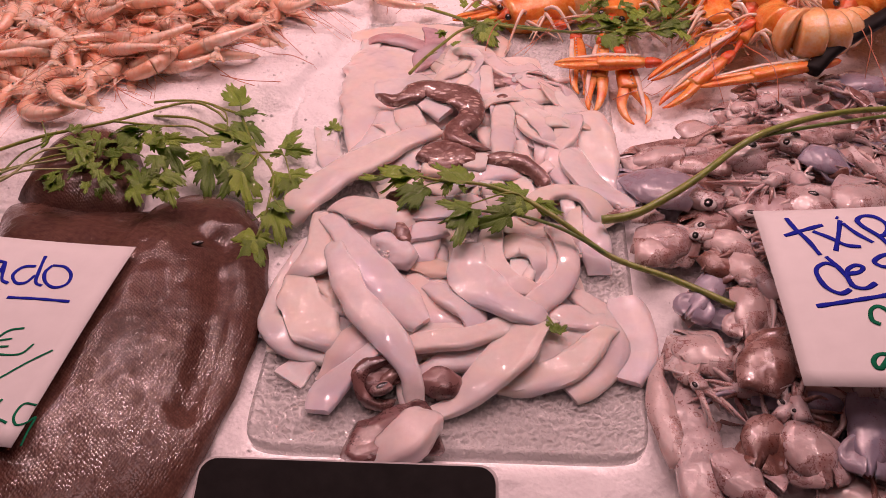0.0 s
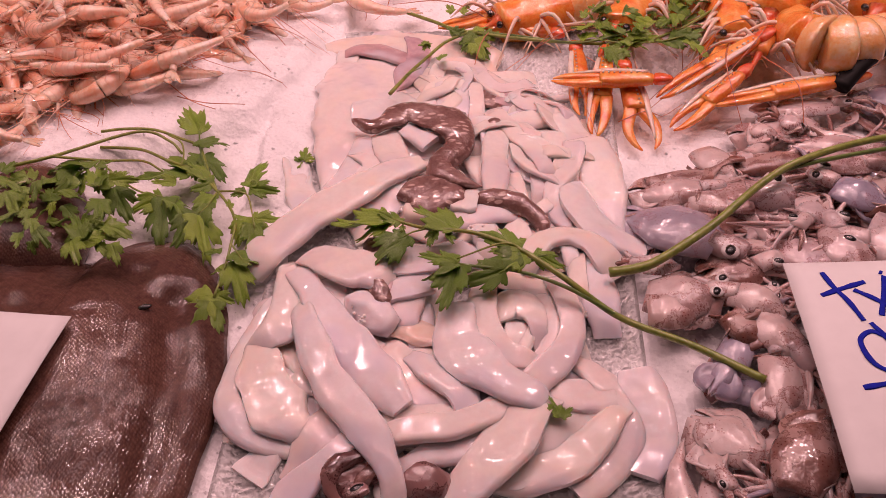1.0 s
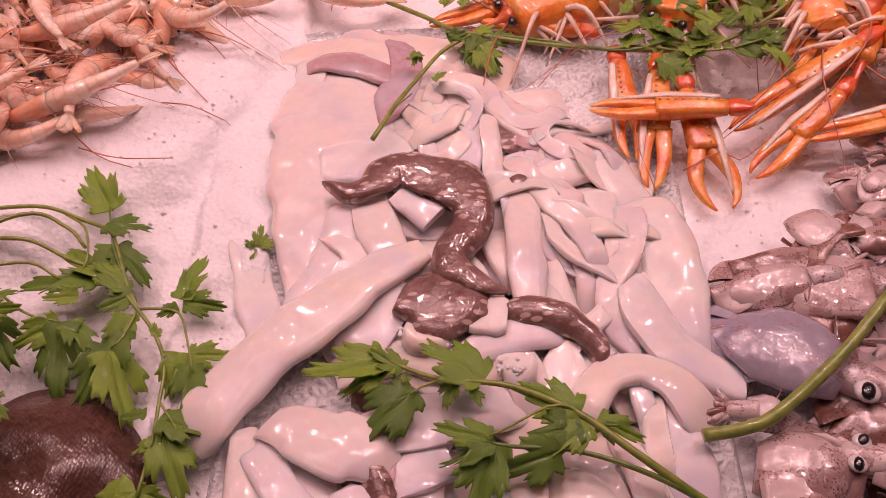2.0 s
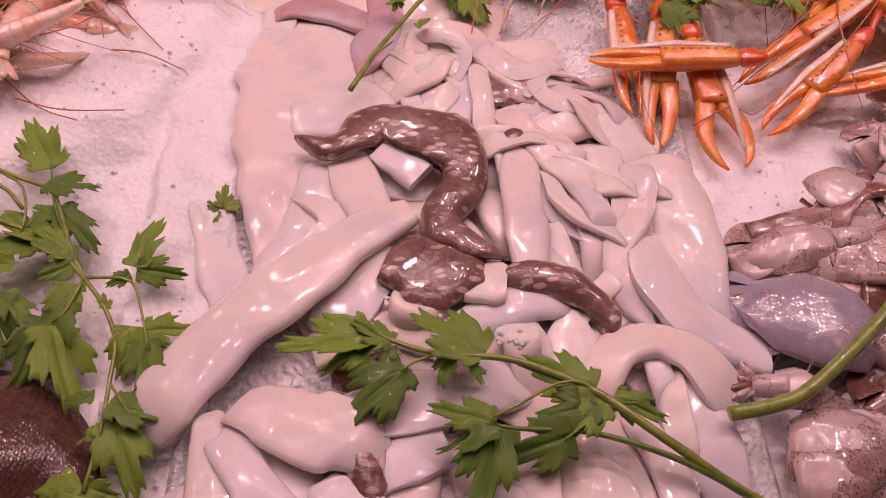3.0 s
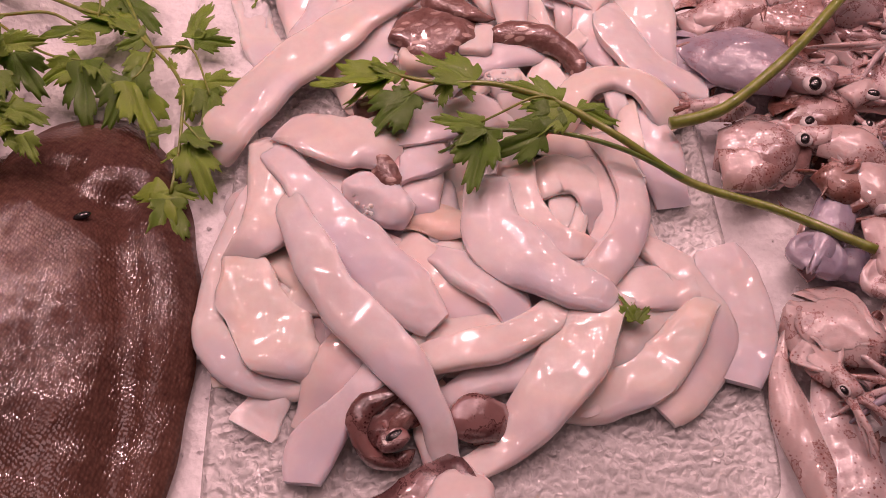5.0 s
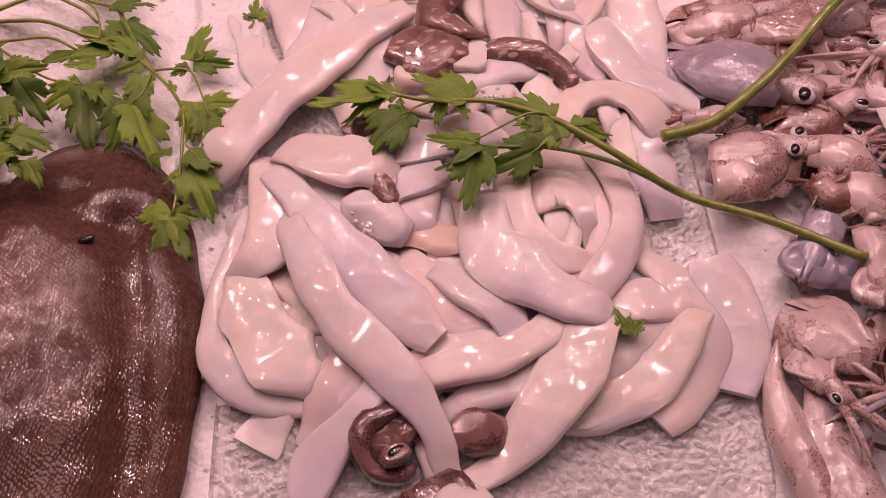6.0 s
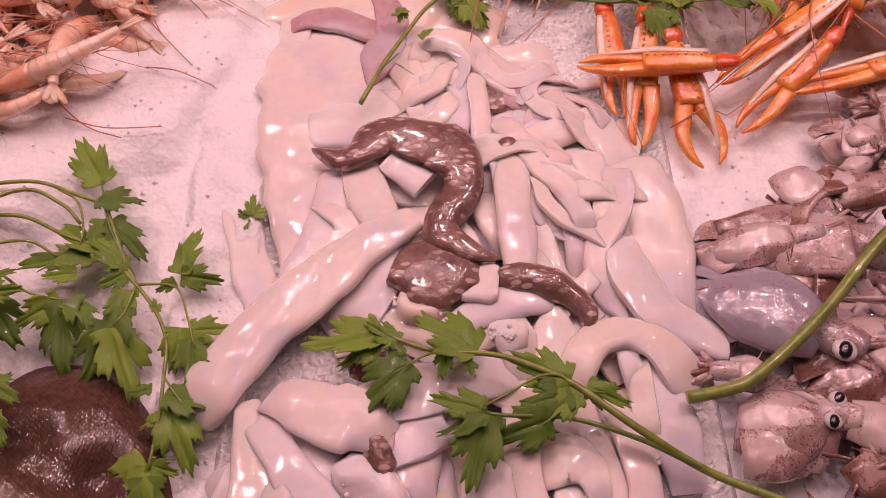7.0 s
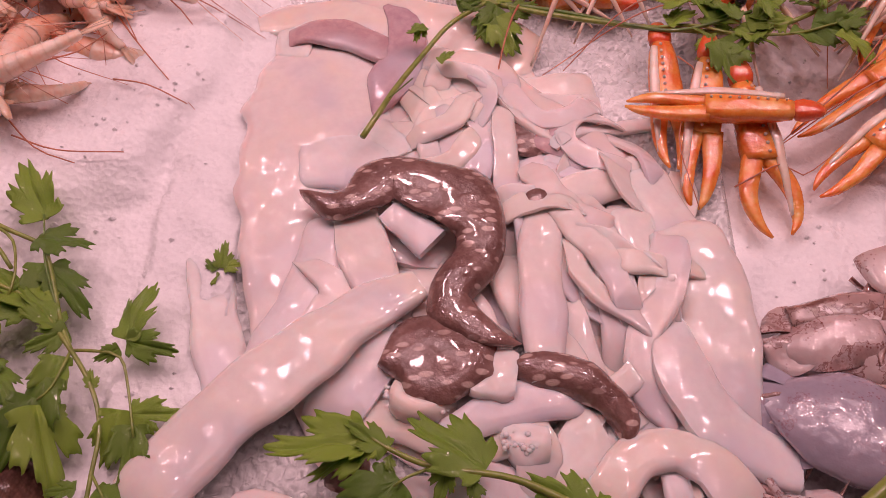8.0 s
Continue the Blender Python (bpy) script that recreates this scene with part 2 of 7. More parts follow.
CEILING_PAINT = plain("ceiling_paint", (0.55, 0.52, 0.52), (0.62, 0.60, 0.60), 0.8, 6)
FLOOR_TILE = plain("floor_tile", (0.20, 0.18, 0.17), (0.30, 0.28, 0.26), 0.35, 12)


def leaf_material():
    m, nt, b = material("parsley_leaf")
    n = tex(nt, "noise", 160, 4)
    veins = tex(nt, "wave", 300)
    col = ramp(nt, n.outputs[0], [(0.3, (0.110, 0.200, 0.020)), (0.55, (0.20, 0.325, 0.036)), (0.75, (0.29, 0.44, 0.065))])
    shade = ramp(nt, per_object(nt), [(0.0, (0.55, 0.62, 0.55)), (0.6, (1.0, 1.0, 1.0)), (1.0, (1.35, 1.25, 1.1))])
    nt.links.new(mix(nt, 1.0, col, shade, "MULTIPLY"), b.inputs["Base Color"])
    wet(b, 0.36, 0.12, (0.002, 0.004, 0.001), 0.15)
    bumps(nt, b, [(veins.outputs[0], 0.25, 0.0008), (n.outputs[0], 0.4, 0.0012)])
    return m


LEAF = leaf_material()
STEM = plain("parsley_stem", (0.16, 0.22, 0.035), (0.30, 0.36, 0.075), 0.3, 200, 0.15, coat=0.3)
STEM_DARK = plain("parsley_stem_dark", (0.075, 0.14, 0.025), (0.16, 0.25, 0.05), 0.3, 200, 0.1, coat=0.3)
STEM_PALE = plain("parsley_stem_pale", (0.34, 0.38, 0.16), (0.50, 0.52, 0.28), 0.35, 200, 0.1)


def glass_material():
    m, nt, b = material("pebbled_glass")
    n = tex(nt, "noise", 30, 3)
    nt.links.new(ramp(nt, n.outputs[0], [(0.3, (0.74, 0.74, 0.73)), (0.7, (0.83, 0.83, 0.82))]), b.inputs["Base Color"])
    b.inputs["Transmission Weight"].default_value = 0.55
    b.inputs["Roughness"].default_value = 0.06
    b.inputs["IOR"].default_value = 1.45
    creases = ramp(nt, tex(nt, "noise", 190, 1).outputs[0], [(0.40, (0, 0, 0)), (0.5, (1, 1, 1)), (0.60, (0, 0, 0))])
    bumps(nt, b, [(creases, 0.45, 0.0010), (tex(nt, "noise", 420, 1).outputs[0], 0.25, 0.001)])
    return m


GLASS = glass_material()


# ---- building helpers ----
def mesh_from(name, verts, faces, mat, smooth=True):
    me = bpy.data.meshes.new(name)
    me.from_pydata([tuple(v) for v in verts], [], faces)
    if smooth:
        me.polygons.foreach_set("use_smooth", [True] * len(me.polygons))
    me.materials.append(mat)
    me.update()
    return me


def part(name, me, parent=None, label=""):
    ob = new(name, me)
    if parent is not None:
        ob.parent = parent
    if label:
        ob["label"] = label
    return ob


def part_bm(name, bm, mat, parent=None, label="", smooth=True):
    me = bpy.data.meshes.new(name)
    bm.to_mesh(me)
    bm.free()
    if smooth:
        me.polygons.foreach_set("use_smooth", [True] * len(me.polygons))
    me.materials.append(mat)
    return part(name, me, parent, label)


def thing(name, place, label, category, group="", kind=""):
    ob = new(name)
    ob.empty_display_size = 0.01
    ob.location = place
    return tagged(ob, label, category, group, kind)


def smooth_line(points, step):
    """Catmull-Rom through points (any number of columns), about step apart in the first three."""
    p = np.array(points, float)
    if len(p) == 2:
        p = np.array([p[0], (p[0] + p[1]) / 2, p[1]])
    q = np.vstack([2 * p[0] - p[1], p, 2 * p[-1] - p[-2]])
    out = []
    for i in range(1, len(q) - 2):
        a, b, c, d = q[i - 1], q[i], q[i + 1], q[i + 2]
        n = max(2, int(np.linalg.norm((c - b)[:3]) / step))
        for k in range(n):
            t = k / n
            out.append(0.5 * (2 * b + (c - a) * t + (2 * a - 5 * b + 4 * c - d) * t * t + (3 * b - a - 3 * c + d) * t ** 3))
    out.append(p[-1])
    return np.array(out)


def sweep(points, section, step=0.0035, ends="cut", wobble=0.0, seed=0.0, roll=0.0):
    """Verts and faces of a section swept along points (x, y, z, width) in metres. section(k, n, w) gives offsets (side, up)."""
    line = smooth_line(points, step)
    n = len(line)
    tan = np.gradient(line[:, :3], axis=0)
    tan /= np.linalg.norm(tan, axis=1)[:, None] + 1e-12
    verts, faces = [], []
    count = 0
    for i in range(n):
        t = Vector(tan[i])
        side = t.cross(Vector((0, 0, 1)))
        if side.length < 0.05:
            side = Vector((1, 0, 0))
        side.normalize()
        up = side.cross(t).normalized()
        if roll:
            a = roll * math.sin(0.9 + i * 0.05 + seed)
            side, up = side * math.cos(a) + up * math.sin(a), up * math.cos(a) - side * math.sin(a)
        c, w = Vector(line[i, :3]), line[i, 3]
        s = i / (n - 1)
        if ends == "taper":
            w *= min(1.0, max(0.02, (min(s, 1 - s) * 7) ** 0.6))
        elif ends == "tip":
            w *= max(0.03, min(1.0, ((1 - s) * 4.5) ** 0.6))
        elif ends == "cut":
            w *= 1 - 0.10 * max(0.0, 1 - min(s, 1 - s) * (n - 1) / 1.2)
        ring = section(w)
        count = len(ring)
        for dx, dz in ring:
            v = c + side * dx + up * dz
            if wobble:
                v += noise.noise_vector(v * 55 + Vector((seed * 7.3, seed, 0))) * wobble + noise.noise_vector(v * 170 + Vector((0, seed * 3.1, 0))) * wobble * 0.3
            verts.append(v)
    for i in range(n - 1):
        for k in range(count):
            a, b = i * count + k, i * count + (k + 1) % count
            faces.append((a, a + count, b + count, b))
    faces.append(tuple(range(count)))
    faces.append(tuple(range(n * count - 1, (n - 1) * count - 1, -1)))
    return verts, faces


def flat_section(thick, arch=0.10, count=18, soft=0.0):
    def ring(w):
        out = []
        for k in range(count):
            a = 2 * math.pi * k / count
            c, s = math.cos(a), math.sin(a)
            x = w / 2 * math.copysign(abs(c) ** (0.42 + soft), c)
            z = min(thick, w * 0.8) / 2 * math.copysign(abs(s) ** (0.34 + soft), s) - arch * w * (2 * x / max(w, 1e-6)) ** 2 * 0.5
            out.append((x, z))
        return out
    return ring


def round_section(count=8, flat=1.0):
    def ring(w):
        return [(w / 2 * math.cos(2 * math.pi * k / count), flat * w / 2 * math.sin(2 * math.pi * k / count)) for k in range(count)]
    return ring


def mm(points):
    return [tuple(v * MM for v in p) for p in points]


def local_mesh(name, verts, faces, mat, origin, smooth=True):
    o = Vector(origin)
    return mesh_from(name, [Vector(v) - o for v in verts], faces, mat, smooth)


def tube(name, points, mat, parent, ends="open", count=7, step=0.004, flat=1.0, label="", wobble=0.0):
    """A round tapered tube as a part; points (x, y, z, diameter) in metres, in the parent's space."""
    v, f = sweep(points, round_section(count, flat), step, ends, wobble)
    return part(name, mesh_from(name, v, f, mat), parent, label)


def ball(name, place, size, mat, parent, label="", squash=(1, 1, 1), turn=0.0, segs=14):
    bm = bmesh.new()
    bmesh.ops.create_uvsphere(bm, u_segments=segs, v_segments=max(6, segs * 2 // 3), radius=size / 2)
    bmesh.ops.transform(bm, matrix=Matrix.LocRotScale(place, Euler((0, 0, turn)), squash), verts=bm.verts)
    return part_bm(name, bm, mat, parent, label)


counter = {"strip": 0}
CELL, GX0, GY0 = 0.0015, -0.20, 0.17
PILE = np.full((430, 420), 0.002)


def pile_at(x, y):
    """Height of what already lies at a place of the counter."""
    j = min(max(int((x - GX0) / CELL), 0), PILE.shape[0] - 1)
    k = min(max(int((y - GY0) / CELL), 0), PILE.shape[1] - 1)
    return PILE[j, k]


def eased(values, times):
    """Evens a row of numbers out along its first axis."""
    for _ in range(times):
        wide = np.concatenate([values[:1], values, values[-1:]])
        values = (wide[:-2] + wide[1:-1] * 2 + wide[2:]) / 4
    return values


def drape(verts, count, droop=0.005, power=2.2, sink=0.0, rise=0.0):
    """Settles a swept body on what lies under it, lets its rims sag, then adds it to the pile."""
    v = np.array([tuple(p) for p in verts])
    rings = v.reshape(-1, count, 3)
    mid = rings.mean(axis=1, keepdims=True)
    reach = np.sqrt(((rings[:, :, :2] - mid[:, :, :2]) ** 2).sum(axis=2))
    reach /= reach.max(axis=1, keepdims=True) + 1e-9
    j = np.clip(((rings[:, :, 0] - GX0) / CELL).astype(int), 0, PILE.shape[0] - 1)
    k = np.clip(((rings[:, :, 1] - GY0) / CELL).astype(int), 0, PILE.shape[1] - 1)
    under = PILE[j, k]
    if sink or rise:
        fall = rings[:, :, 2].min(axis=1) - np.percentile(under, 75, axis=1)
        rings[:, :, 2] -= eased(np.clip(fall, -rise, sink), 8)[:, None]
    low = rings[:, :, 2].min(axis=1, keepdims=True)
    gap = eased(np.clip(low - under, -0.001, droop) * reach ** power, 4)
    rings[:, :, 2] -= gap
    for a, b in zip(rings, rings[1:]):
        for t in (0.0, 0.5):
            mixed = a * (1 - t) + b * t
            for i in range(count):
                for u in (0.0, 0.5):
                    p = mixed[i] * (1 - u) + mixed[(count // 2 * 2 - i) % count] * u
                    j, k = int((p[0] - GX0) / CELL), int((p[1] - GY0) / CELL)
                    if 0 <= j < PILE.shape[0] and 0 <= k < PILE.shape[1]:
                        PILE[j, k] = max(PILE[j, k], p[2])
    return [Vector(p) for p in rings.reshape(-1, 3)]


def tucked(p, first, last):
    """Carries the ends of a strip on by a finger's width, down under its neighbours."""
    p = [tuple(k) for k in p]
    for yes, i, j in ((first, 0, 1), (last, -1, -2)):
        if not yes:
            continue
        a, b = Vector(p[i][:3]), Vector(p[j][:3])
        d = (a - b).normalized()
        e = a + d * 0.011
        q = (e.x, e.y, max(e.z - 0.007, 0.003), p[i][3] * 0.92)
        p = [q] + p if i == 0 else p + [q]
    return p


def strip(points, mat=FLESH, thick=4.8, ends="cut", name="cuttlefish_strip", label="cut strip of raw white cuttlefish, wet and glossy, in the heap", category="cuttlefish", arch=0.03, group="cuttlefish strips", wobble=0.0009, roll=0.13, tuck=(1, 1), droop=1.4, soft=0.0):
    """A soft cut strip through points (x, y, z, width) in millimetres, draped over what lies below it."""
    counter["strip"] += 1
    p = [(x, y, z, w * 1.12) for x, y, z, w in tucked(mm(points), *tuck)]
    o = Vector(p[len(p) // 2][:3])
    rng = random.Random(counter["strip"] * 13)
    p = [tuple(k) for k in smooth_line(p, 0.008)]
    ph = rng.uniform(0, 6)
    p = [(x, y, z, w * (1 + 0.05 * math.sin(ph + 0.8 * i) + 0.045 * math.sin(2 * ph + 1.9 * i) + rng.uniform(-0.025, 0.025))) for i, (x, y, z, w) in enumerate(p)]
    curl = arch * 0.4 + rng.uniform(-0.05, 0.05)
    v, f = sweep(p, flat_section(thick * MM * rng.uniform(0.58, 0.95), curl, soft=soft + rng.choice((0.0, 0.05, 0.12, 0.22))), 0.0032, ends, wobble, counter["strip"] * 1.7, roll * rng.uniform(0.5, 2.0))
    v = drape(v, 18, droop * MM, 4.0, 0.0026, 0.001)
    me = local_mesh(name, v, f, mat, o)
    me.set_sharp_from_angle(angle=radians(48))
    ob = new(name, me)
    ob.location = o
    return tagged(ob, label, category, group)


# ---- the setting ----
def box(name, lo, hi, mat, label, category, bevel=0.0):
    bm = bmesh.new()
    bmesh.ops.create_cube(bm, size=1.0)
    size = [b - a for a, b in zip(lo, hi)]
    bmesh.ops.scale(bm, vec=size, verts=bm.verts)
    if bevel:
        bmesh.ops.bevel(bm, geom=bm.edges[:], offset=bevel, segments=3, affect="EDGES")
    ob = part_bm(name, bm, mat, smooth=False)
    ob.location = [(a + b) / 2 for a, b in zip(lo, hi)]
    return tagged(ob, label, category, kind="structure")


# unseen room box, added so wet surfaces get reflections and bounced light
box("floor", (-3.0, -3.0, -1.0), (3.0, 3.0, -0.9), FLOOR_TILE, "dark grey tiled market floor", "floor")
box("ceiling", (-3.0, -3.0, 2.1), (3.0, 3.0, 2.2), CEILING_PAINT, "plain pale ceiling, unseen, added to close the room for bounce light", "ceiling")
box("wall_north", (-3.0, 3.0, -0.9), (3.0, 3.1, 2.1), WALL_PAINT, "plain grey painted wall, unseen, added to close the room for bounce light", "wall")
box("wall_south", (-3.0, -3.1, -0.9), (3.0, -3.0, 2.1), WALL_PAINT, "plain grey painted wall, unseen, added to close the room for bounce light", "wall")
box("wall_east", (3.0, -3.0, -0.9), (3.1, 3.0, 2.1), WALL_PAINT, "plain grey painted wall, unseen, added to close the room for bounce light", "wall")
box("wall_west", (-3.1, -3.0, -0.9), (-3.0, 3.0, 2.1), WALL_PAINT, "plain grey painted wall, unseen, added to close the room for bounce light", "wall")
box("counter_body", (-1.4, 0.02, -0.9), (1.4, 1.5, -0.06), STEEL, "stainless steel fish counter under the ice", "counter", 0.01)

# edge of the raised bank of ice, from the side of the flatfish to the far end
BANK = [(-460, 500), (-300, 520), (-220, 545), (-187, 566), (-157, 588), (-126, 602), (-113, 625), (-95, 650), (-82, 700), (-76, 800), (-74, 1000)]


def bank_side(x, y):
    """Signed distance to the bank's edge; positive on the bank."""
    best, sign = 9.0, 1.0
    for (ax, ay), (bx, by) in zip(BANK, BANK[1:]):
        ax, ay, bx, by = ax * MM, ay * MM, bx * MM, by * MM
        dx, dy = bx - ax, by - ay
        t = max(0.0, min(1.0, ((x - ax) * dx + (y - ay) * dy) / (dx * dx + dy * dy)))
        d = math.hypot(x - ax - t * dx, y - ay - t * dy)
        if d < best:
            best, sign = d, 1.0 if dx * (y - ay) - dy * (x - ax) > 0 else -1.0
    return best * sign


def ice_height(x, y):
    v = Vector((x, y, 0))
    z = 0.0030 * noise.noise(v * 16) + 0.0022 * noise.noise(v * 55 + Vector((3, 1, 0))) + 0.0012 * noise.noise(v * 150) - 0.003
    s = bank_side(x, y) + 0.006 * noise.noise(v * 40)
    if s > -0.012:
        k = min(1.0, (s + 0.012) / 0.034)
        z += 0.017 * k * k * (3 - 2 * k) + 0.004 * k * noise.noise(v * 11 + Vector((5, 0, 0)))
    left, right = -0.112 + (y - 0.258) * 0.067, 0.113 + (y - 0.249) * 0.080
    over = 0.010 if y > 0.44 else -0.004
    if left + over < x < right + 0.004 and 0.245 < y < 0.745:
        z = min(z, -0.0035)
    elif y > 0.44 and x <= left + over and x > left - 0.03:
        z = max(z, 0.0065 + 0.003 * noise.noise(v * 70))
    return z


def build_ice():
    xs = np.concatenate([np.linspace(-1.38, -0.48, 26)[:-1], np.linspace(-0.48, 0.50, 330), np.linspace(0.50, 1.38, 26)[1:]])
    ys = np.concatenate([np.linspace(0.04, 0.19, 10)[:-1], np.linspace(0.19, 0.86, 226), np.linspace(0.86, 1.48, 18)[1:]])
    verts = [(x, y, ice_height(x, y)) for y in ys for x in xs]
    nx, ny = len(xs), len(ys)
    faces = [(j * nx + i, j * nx + i + 1, (j + 1) * nx + i + 1, (j + 1) * nx + i) for j in range(ny - 1) for i in range(nx - 1)]
    rim = list(range(nx)) + [j * nx + nx - 1 for j in range(1, ny)] + [(ny - 1) * nx + i for i in range(nx - 2, -1, -1)] + [j * nx for j in range(ny - 2, 0, -1)]
    base = len(verts)
    verts += [(verts[i][0], verts[i][1], -0.061) for i in rim]
    for a in range(len(rim)):
        b = (a + 1) % len(rim)
        faces.append((rim[b], rim[a], base + a, base + b))
    ob = new("ground", mesh_from("ground", verts, faces, ICE))
    tagged(ob, "bed of crushed white ice with a raised bank", "ice", kind="structure")


build_ice()


def ice_crumbs():
    """Loose grains of ice strewn on the bank and beside the trays."""
    rng = random.Random(5)
    verts, faces = [], []
    for _ in range(1500):
        x, y = rng.uniform(-0.36, 0.34), rng.uniform(0.22, 0.80)
        s = bank_side(x, y)
        if -0.10 < x < 0.145 and s < 0.004:
            continue
        r = rng.uniform(0.0005, 0.0015) * (1.4 if abs(s) < 0.012 else 1.0)
        c = Vector((x, y, ice_height(x, y) + r * 0.3))
        b = len(verts)
        for d in ((1, 0, 0), (-1, 0, 0), (0, 1, 0), (0, -1, 0), (0, 0, 1), (0, 0, -1)):
            verts.append(c + Vector(d) * r * rng.uniform(0.6, 1.3))
        for q in ((0, 2, 4), (2, 1, 4), (1, 3, 4), (3, 0, 4), (2, 0, 5), (1, 2, 5), (3, 1, 5), (0, 3, 5)):
            faces.append(tuple(b + k for k in q))
    ob = new("ice_grains", mesh_from("ice_grains", verts, faces, ICE, smooth=False))
    tagged(ob, "loose grains of crushed ice strewn over the bed", "ice", kind="stuff")


ice_crumbs()


def glass_tray():
    """Long pebbled glass tray under the cuttlefish, with a low raised rim and rounded corners."""
    c = [Vector((x * MM, y * MM, 0)) for x, y in ((-112, 258), (113, 249), (152, 735), (-80, 735))]
    nx, ny = 290, 600
    verts, faces = [], []

    def spot(i, j):
        u, v = 2 * i / nx - 1, 2 * j / ny - 1
        k = 1 - 0.035 * abs(u) ** 14 * abs(v) ** 20
        u, v = u * k, v * k
        return c[0].lerp(c[1], (u + 1) / 2).lerp(c[3].lerp(c[2], (u + 1) / 2), (v + 1) / 2)
    for j in range(ny + 1):
        for i in range(nx + 1):
            p = spot(i, j)
            d = min(i, nx - i) * 0.225 / nx, min(j, ny - j) * 0.48 / ny
            rim = min(d)
            z = 0.0016 + pebble(p.x, p.y) * min(1.0, rim / 0.006)
            z += 0.0030 * math.exp(-((rim - 0.003) / 0.0025) ** 2)
            verts.append((p.x, p.y, z if rim > 0 else 0.0022))
    m = nx + 1
    for j in range(ny):
        for i in range(nx):
            a = j * m + i
            faces.append((a, a + 1, a + m + 1, a + m))
    edge = list(range(m)) + [j * m + nx for j in range(1, ny + 1)] + [ny * m + i for i in range(nx - 1, -1, -1)] + [j * m for j in range(ny - 1, 0, -1)]
    base = len(verts)
    verts += [(verts[i][0], verts[i][1], -0.003) for i in edge]
    n = len(edge)
    for k in range(n):
        q = (k + 1) % n
        faces.append((edge[q], edge[k], base + k, base + q))
    faces.append(tuple(base + k for k in range(n - 1, -1, -1)))
    ob = new("glass_tray", mesh_from("glass_tray", verts, faces, GLASS))
    ob.visible_shadow = False
    tagged(ob, "long clear pebbled glass tray laid on the ice", "tray")


def pebble(x, y):
    v = Vector((x, y, 0))
    a = abs(noise.noise(v * 260 + noise.noise_vector(v * 90) * 0.9))
    return 0.0018 * min(a * 2.4, 1.0) - 0.0002 + 0.0002 * noise.noise(v * 420)


glass_tray()


def pendant_lamp(place):
    """A round spot lamp over the counter: shade, glowing disc, cord up to the ceiling."""
    x, y, z = place
    lamp = thing("pendant_lamp", place, "dark metal pendant lamp hanging over the counter", "lamp", "lamps over the counter")
    prof = [(0.03, 0.10), (0.055, 0.07), (0.075, 0.0), (0.071, 0.0), (0.052, 0.066), (0.027, 0.094)]
    verts, faces, n = [], [], 24
    for r, h in prof:
        verts += [(r * math.cos(2 * math.pi * k / n), r * math.sin(2 * math.pi * k / n), h) for k in range(n)]
    m = len(prof)
    for j in range(m):
        for k in range(n):
            a, b = j * n + k, j * n + (k + 1) % n
            c = ((j + 1) % m) * n
            faces.append((a, b, c + (k + 1) % n, c + k))
    part("shade", mesh_from("shade", verts, faces, BLACK_PLASTIC), lamp)
    tube("cord", [(0, 0, 0.095, 0.006), (0, 0.0005, 0.4, 0.006), (0, 0, 2.1 - z, 0.006)], BLACK_PLASTIC, lamp, step=0.1)
    data = bpy.data.lights.new("bulb", "AREA")
    data.shape, data.size, data.energy, data.color = "DISK", 0.10, LAMP_WATTS, LAMP_COLOUR
    bulb = new("bulb", data)
    bulb.parent = lamp
    bulb.location = (0, 0, 0.01)


for lamp_place in LAMP_PLACES:
    pendant_lamp(lamp_place)


def ceiling_light(x, y):
    """A long flat unseen light panel, added under the ceiling for soft fill."""
    lamp = thing("ceiling_light", (x, y, 2.06), "long flat white fill light panel, added unseen under the ceiling", "lamp", "ceiling lights")
    bm = bmesh.new()
    bmesh.ops.create_cube(bm, size=1.0)
    bmesh.ops.scale(bm, vec=(1.66, 0.46, 0.04), verts=bm.verts)
    bmesh.ops.bevel(bm, geom=bm.edges[:], offset=0.008, segments=2, affect="EDGES")
    bmesh.ops.translate(bm, vec=(0, 0, 0.02), verts=bm.verts)
    part_bm("housing", bm, WHITE_RIM, lamp, smooth=False)
    data = bpy.data.lights.new("fill_light", "AREA")
    data.shape, data.size, data.size_y, data.energy, data.color = "RECTANGLE", 1.6, 0.4, PANEL_WATTS, LAMP_COLOUR
    fill_light = new("fill_light", data)
    fill_light.parent = lamp
    fill_light.location = (0, 0, -0.006)


# two added panels soften the shadows of the pendant lamps
for panel_y in (0.55, 1.5):
    ceiling_light(0.0, panel_y)


